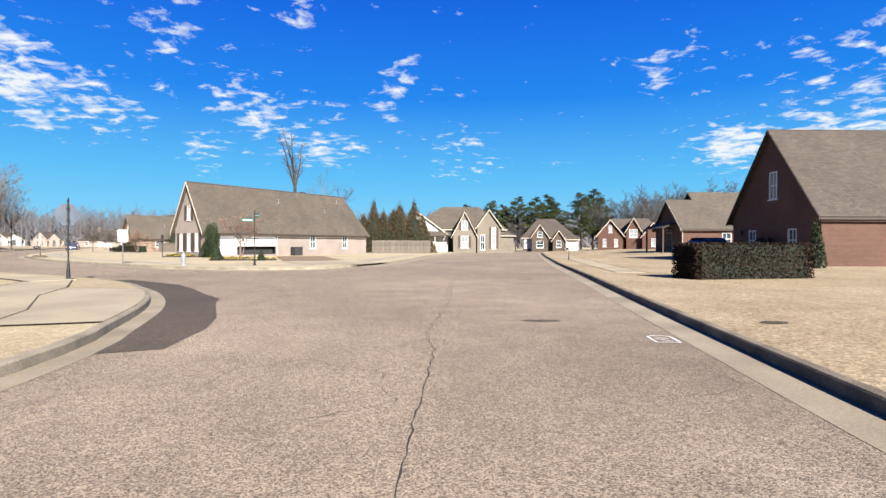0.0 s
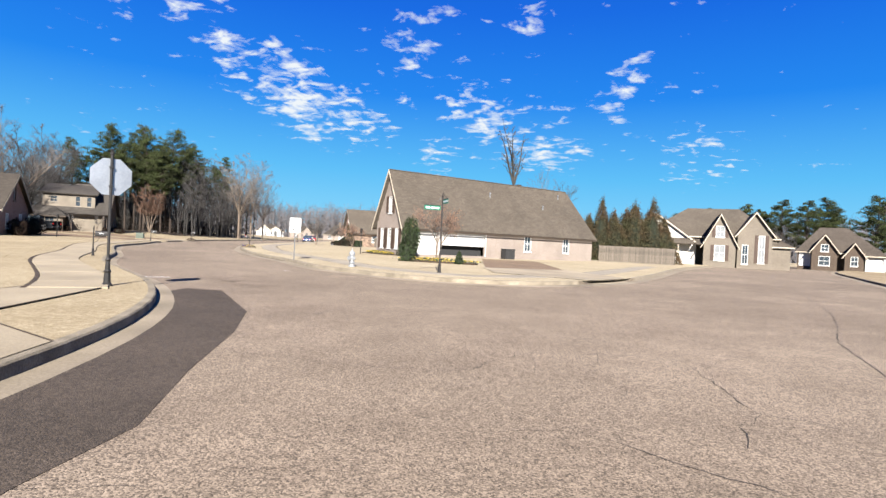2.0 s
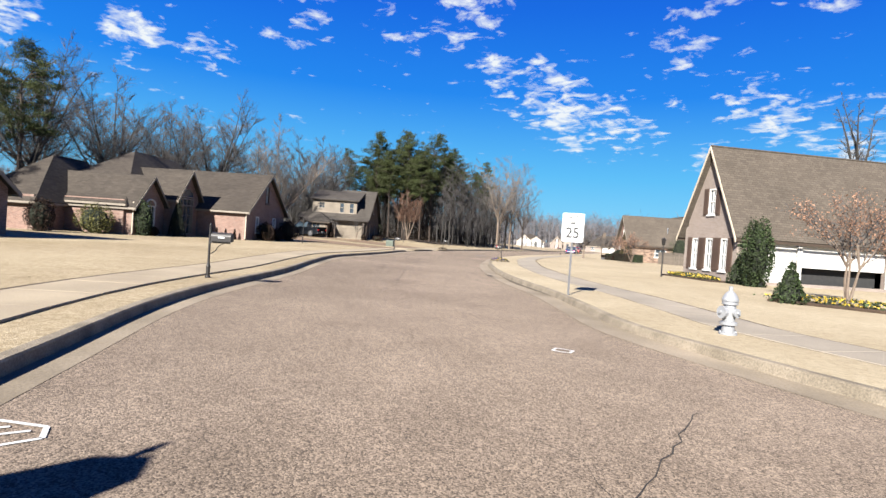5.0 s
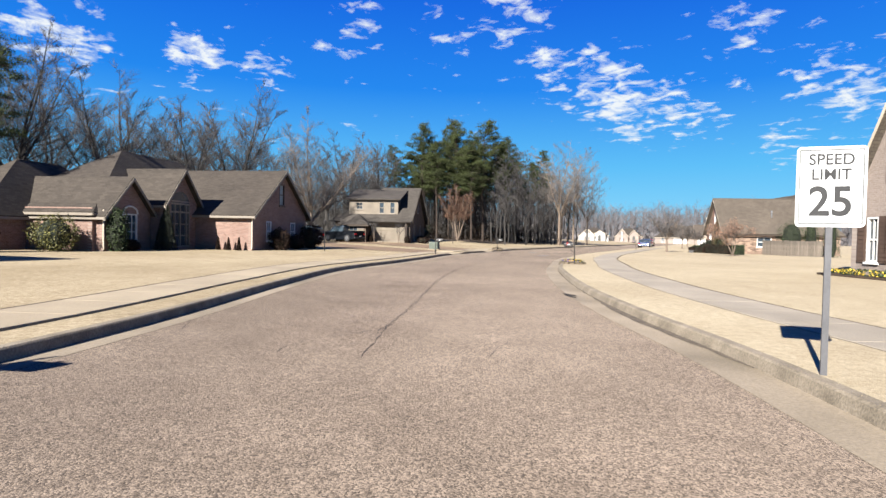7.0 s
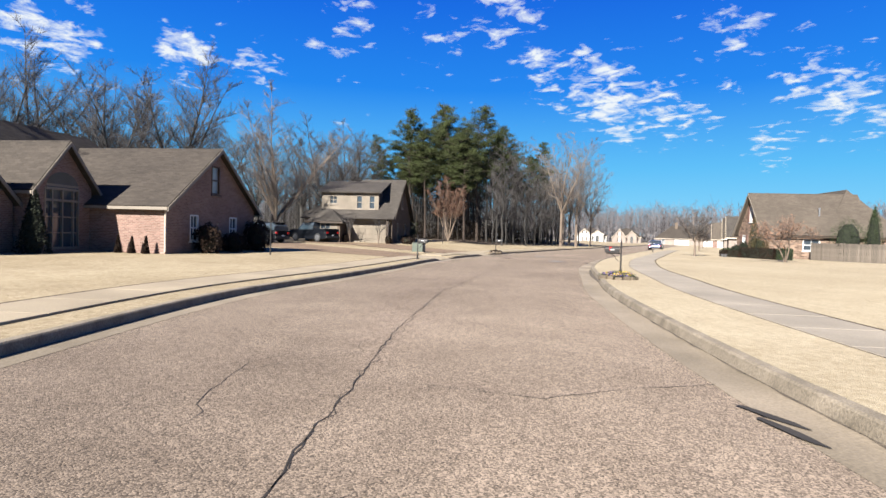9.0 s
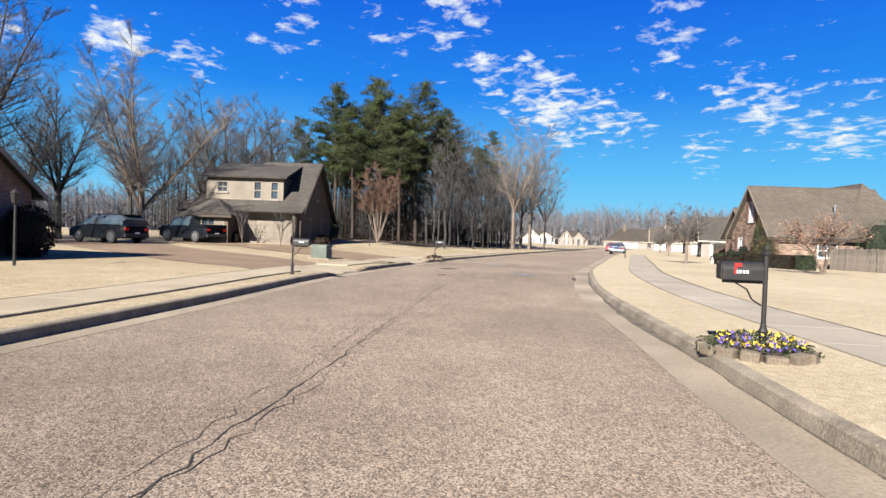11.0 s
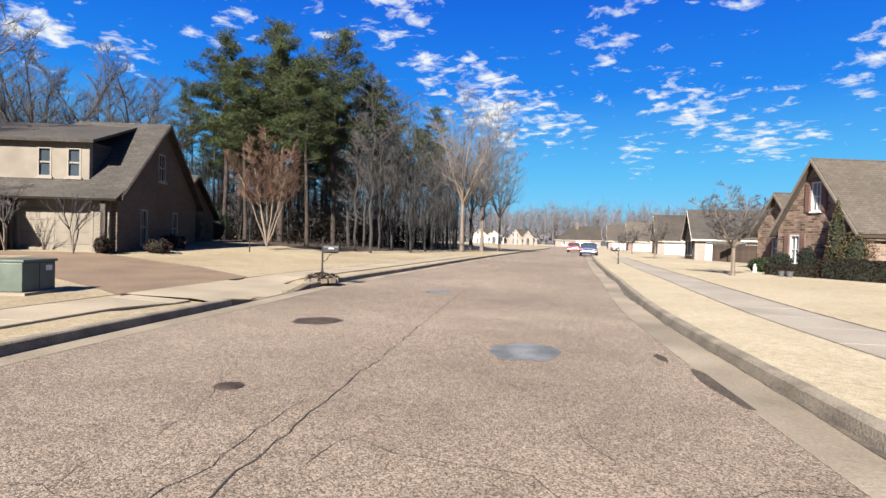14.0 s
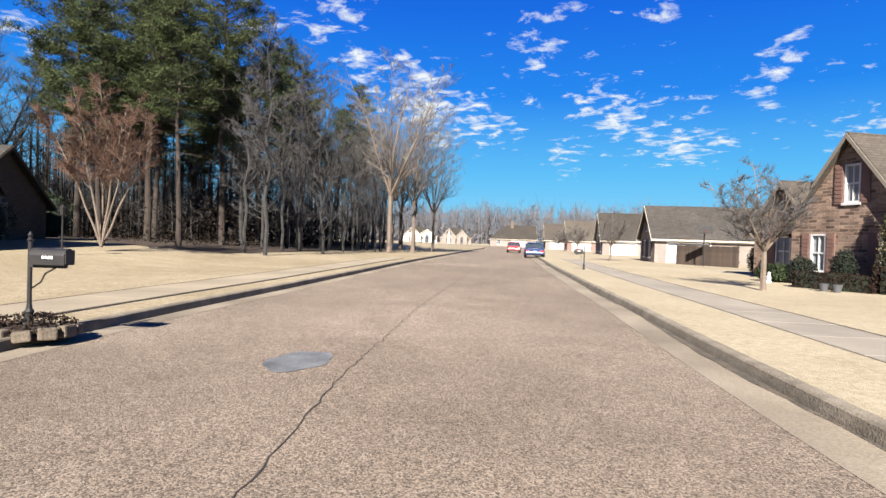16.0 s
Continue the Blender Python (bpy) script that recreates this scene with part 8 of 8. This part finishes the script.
def vehicle(kind, m, paint, label):
    """Front towards local +x."""
    t = thing(kind, m, label, "car")
    tall = {"sedan": 0.0, "suv": 0.28, "pickup_truck": 0.32}[kind]
    L = 2.3 if kind == "sedan" else 2.5
    belt = 0.92 + tall * 0.6
    part("body", loft([(-L, 0.78, 0.72, 0.42, belt - 0.06), (-L + 0.25, 0.88, 0.84, 0.30, belt), (-1.2, 0.91, 0.88, 0.26, belt + 0.02), (0.6, 0.91, 0.88, 0.26, belt), (1.6, 0.9, 0.84, 0.28, belt - 0.1), (L - 0.15, 0.84, 0.74, 0.34, belt - 0.2), (L, 0.74, 0.66, 0.42, belt - 0.3)]), paint, t)
    roof = 1.43 + tall
    if kind == "pickup_truck":
        part("bonnet", loft([(1.0, 0.88, 0.82, belt - 0.3, belt + 0.03), (2.1, 0.88, 0.8, belt - 0.35, belt - 0.02), (2.46, 0.84, 0.74, belt - 0.4, belt - 0.12)]), paint, t)
        for y in (-0.86, 0.86):
            part("bed_side", boxes((-2.46, -0.8, y - 0.05, y + 0.05, belt - 0.1, belt + 0.1), bevel=0.02), paint, t)
        part("tailgate", boxes((-2.5, -2.42, -0.8, 0.8, belt - 0.4, belt + 0.1), bevel=0.02), paint, t)
    if kind == "pickup_truck":
        cab = [(-0.85, 0.86, 0.72, belt - 0.02, roof + 0.02), (-0.65, 0.88, 0.74, belt, roof + 0.08), (0.55, 0.88, 0.74, belt, roof + 0.08), (1.25, 0.86, 0.74, belt - 0.04, belt + 0.05)]
    elif kind == "suv":
        cab = [(-2.35, 0.82, 0.68, belt - 0.02, roof - 0.25), (-2.0, 0.86, 0.70, belt, roof), (0.4, 0.86, 0.70, belt, roof), (1.25, 0.84, 0.72, belt - 0.03, belt + 0.05)]
    else:
        cab = [(-1.9, 0.8, 0.72, belt - 0.02, belt + 0.04), (-1.1, 0.84, 0.62, belt, roof - 0.02), (0.1, 0.85, 0.64, belt, roof), (1.15, 0.82, 0.72, belt - 0.02, belt + 0.03)]
    part("cabin_glass", loft([(x, wl * 1.002, wh * 1.0, zl, zh - 0.035) for x, wl, wh, zl, zh in cab]), M_GLASS, t)
    mid = cab[1:3]
    part("roof", loft([(mid[0][0] - 0.25, 0.55, 0.5, mid[0][4] - 0.06, mid[0][4] - 0.015), (mid[0][0], mid[0][2], mid[0][2] - 0.02, mid[0][4] - 0.05, mid[0][4] + 0.01), (mid[1][0], mid[1][2], mid[1][2] - 0.02, mid[1][4] - 0.05, mid[1][4] + 0.01), (mid[1][0] + 0.25, 0.55, 0.5, mid[1][4] - 0.09, mid[1][4] - 0.035)]), paint, t)
    for y in (-0.86, 0.86):
        for xp in ((mid[0][0] + mid[1][0]) / 2,):
            part("pillar", boxes((xp - 0.05, xp + 0.05, min(y * 0.8, y), max(y * 0.8, y), belt - 0.02, roof - 0.12)), paint, t)
    if kind == "pickup_truck":
        part("bed", boxes((-2.42, -0.42, -0.78, 0.78, belt - 0.02, belt + 0.012)), M_TYRE, t)
    for x in (-1.45, 1.45):
        for y in (-0.82, 0.82):
            wheel(t, x, y, 0.33 + tall * 0.2)
    for y in (-0.66, 0.66):
        part("tail_lamp", boxes((-L - 0.015, -L + 0.06, y - 0.12, y + 0.12, belt - 0.34, belt - 0.18), bevel=0.01), M_LAMPRED, t)
        part("head_lamp", boxes((L - 0.14, L + 0.005, y - 0.13, y + 0.13, belt - 0.42, belt - 0.30), bevel=0.01), M_SIGNWHITE, t)
    part("bumper", boxes((-L - 0.05, -L + 0.2, -0.8, 0.8, 0.36, 0.56), bevel=0.03), M_TYRE if kind != "sedan" else paint, t)
    bm = bmesh.new()
    for k in range(3):
        box(bm, -L - 0.056, -L - 0.051, -0.15 + k * 0.11, -0.06 + k * 0.11, 0.58, 0.66)
    part("plate_bars", bm, M_SIGNWHITE, t)
    return t


vehicle("sedan", pose(-82.7, 110.4, 0.01, 0, 0, 118), M_CARBLUE, "dark blue saloon car parked along the kerb")
vehicle("sedan", pose(-95.3, 129.8, 0.01, 0, 0, 118), M_CARRED, "red saloon car standing far along the road")
vehicle("pickup_truck", pose(-84.5, 57.7, west_height(-84.5, 57.7) + 0.02, 0, 0, 200), M_CARBLACK, "black pickup truck parked on the brown driveway")
vehicle("suv", pose(-83.0, 52.3, west_height(-83.0, 52.3) + 0.02, 0, 0, 205), M_CARBLACK, "black sport utility vehicle parked on the brown driveway")
vehicle("suv", pose(12.9, 51.6, north_height(12.9, 51.6), 0, 0, 200), M_CARBLACK, "dark car parked before the low brick house")


def basketball_hoop(x, y, yaw):
    t = thing("basketball_hoop", pose(x, y, LAWN_Z, 0, 0, yaw) @ Matrix.Scale(0.82, 4), "black basketball hoop on a pole beside the drive", "basketball hoop")
    part("pole", tube(bmesh.new(), [(0, 0, 0), (0, 0, 2.6), (0, -0.5, 3.0)], [0.05, 0.05, 0.04], 8), M_BLACK, t)
    part("backboard", boxes((-0.55, 0.55, -0.56, -0.53, 2.75, 3.45), bevel=0.01), M_BLACK, t)
    bm = bmesh.new()
    ring = [(0.22 * math.cos(2 * math.pi * k / 16), -0.80 + 0.22 * math.sin(2 * math.pi * k / 16), 2.9) for k in range(17)]
    tube(bm, ring, [0.01] * 17, 6)
    part("rim", bm, M_CARRED, t)


basketball_hoop(-66.7, 103.9, 20)
fence([(-69.1, 106.7), (-64.6, 104.6)], 1.5, "dark weathered wooden fence beside the drive", wood=M_DARKFENCE)


def lamp_post(x, y):
    t = thing("garden_lamp", pose(x, y, LAWN_Z), "black garden lamp post standing in the lawn", "lamp post")
    part("post", tube(bmesh.new(), [(0, 0, 0), (0, 0, 1.7)], [0.04, 0.03], 8), M_BLACK, t)
    part("lantern", lathe(bmesh.new(), [(0.03, 1.7), (0.09, 1.74), (0.12, 1.98), (0.14, 2.0), (0.02, 2.12)], 6), M_BLACK, t)


lamp_post(-36.1, 53.5), lamp_post(-81.7, 70.7), lamp_post(-63.0, 46.2)

# ---- straw turf along the edges ----


def turf():
    """Short straw blades on the verges and along the kerbs."""
    rng = np.random.default_rng(3)
    spots = []
    for line, side, i0, i1 in ((LEFT, 1, nearest(LEFT, -15.2, 8) - 8, nearest(LEFT, -78, 86)), (RIGHT, -1, nearest(RIGHT, -12, 40), nearest(RIGHT, -72, 91)), (EAST, -1, nearest(EAST, -6.4, 0), nearest(EAST, -2, 40))):
        seg = np.array([p.xy for p in line[i0:i1]])
        d = np.gradient(seg, axis=0)
        nrm = np.stack([-d[:, 1], d[:, 0]], 1) * side
        for count, lo, hi in ((90, -0.03, 0.07), (25, 2.95, 3.1)):
            k = rng.integers(0, len(seg) - 1, count * len(seg))
            f = rng.random(len(k))[:, None]
            if line is not EAST:
                ok = np.array([not any(a <= q + i0 <= b for a, b in (WEST_CUTS if line is LEFT else CORNER_CUTS)) for q in k])
                k, f = k[ok], f[ok]
            p = seg[k] * (1 - f) + seg[k + 1] * f + nrm[k] * rng.uniform(lo, hi, (len(k), 1))
            spots.append(p)
    p = np.concatenate(spots)
    n = len(p)
    a = rng.uniform(0, 2 * np.pi, n)
    h = rng.uniform(0.008, 0.03, n)
    lean = rng.normal(0, 0.03, (n, 2))
    w = rng.uniform(0.004, 0.010, n)
    z = np.full(n, LAWN_Z - 0.004)
    u = np.stack([np.cos(a), np.sin(a)], 1) * w[:, None]
    v = np.zeros((n, 3, 3))
    v[:, 0, :2], v[:, 1, :2], v[:, 2, :2] = p - u, p + u, p + lean
    v[:, 0, 2], v[:, 1, 2], v[:, 2, 2] = z, z, z + h
    tagged(raw("turf_blades", v.reshape(-1, 3).tolist(), np.arange(3 * n).reshape(-1, 3).tolist(), M_BLADE), "short straw-coloured dormant grass blades along the verges", "grass", kind="stuff")


turf()
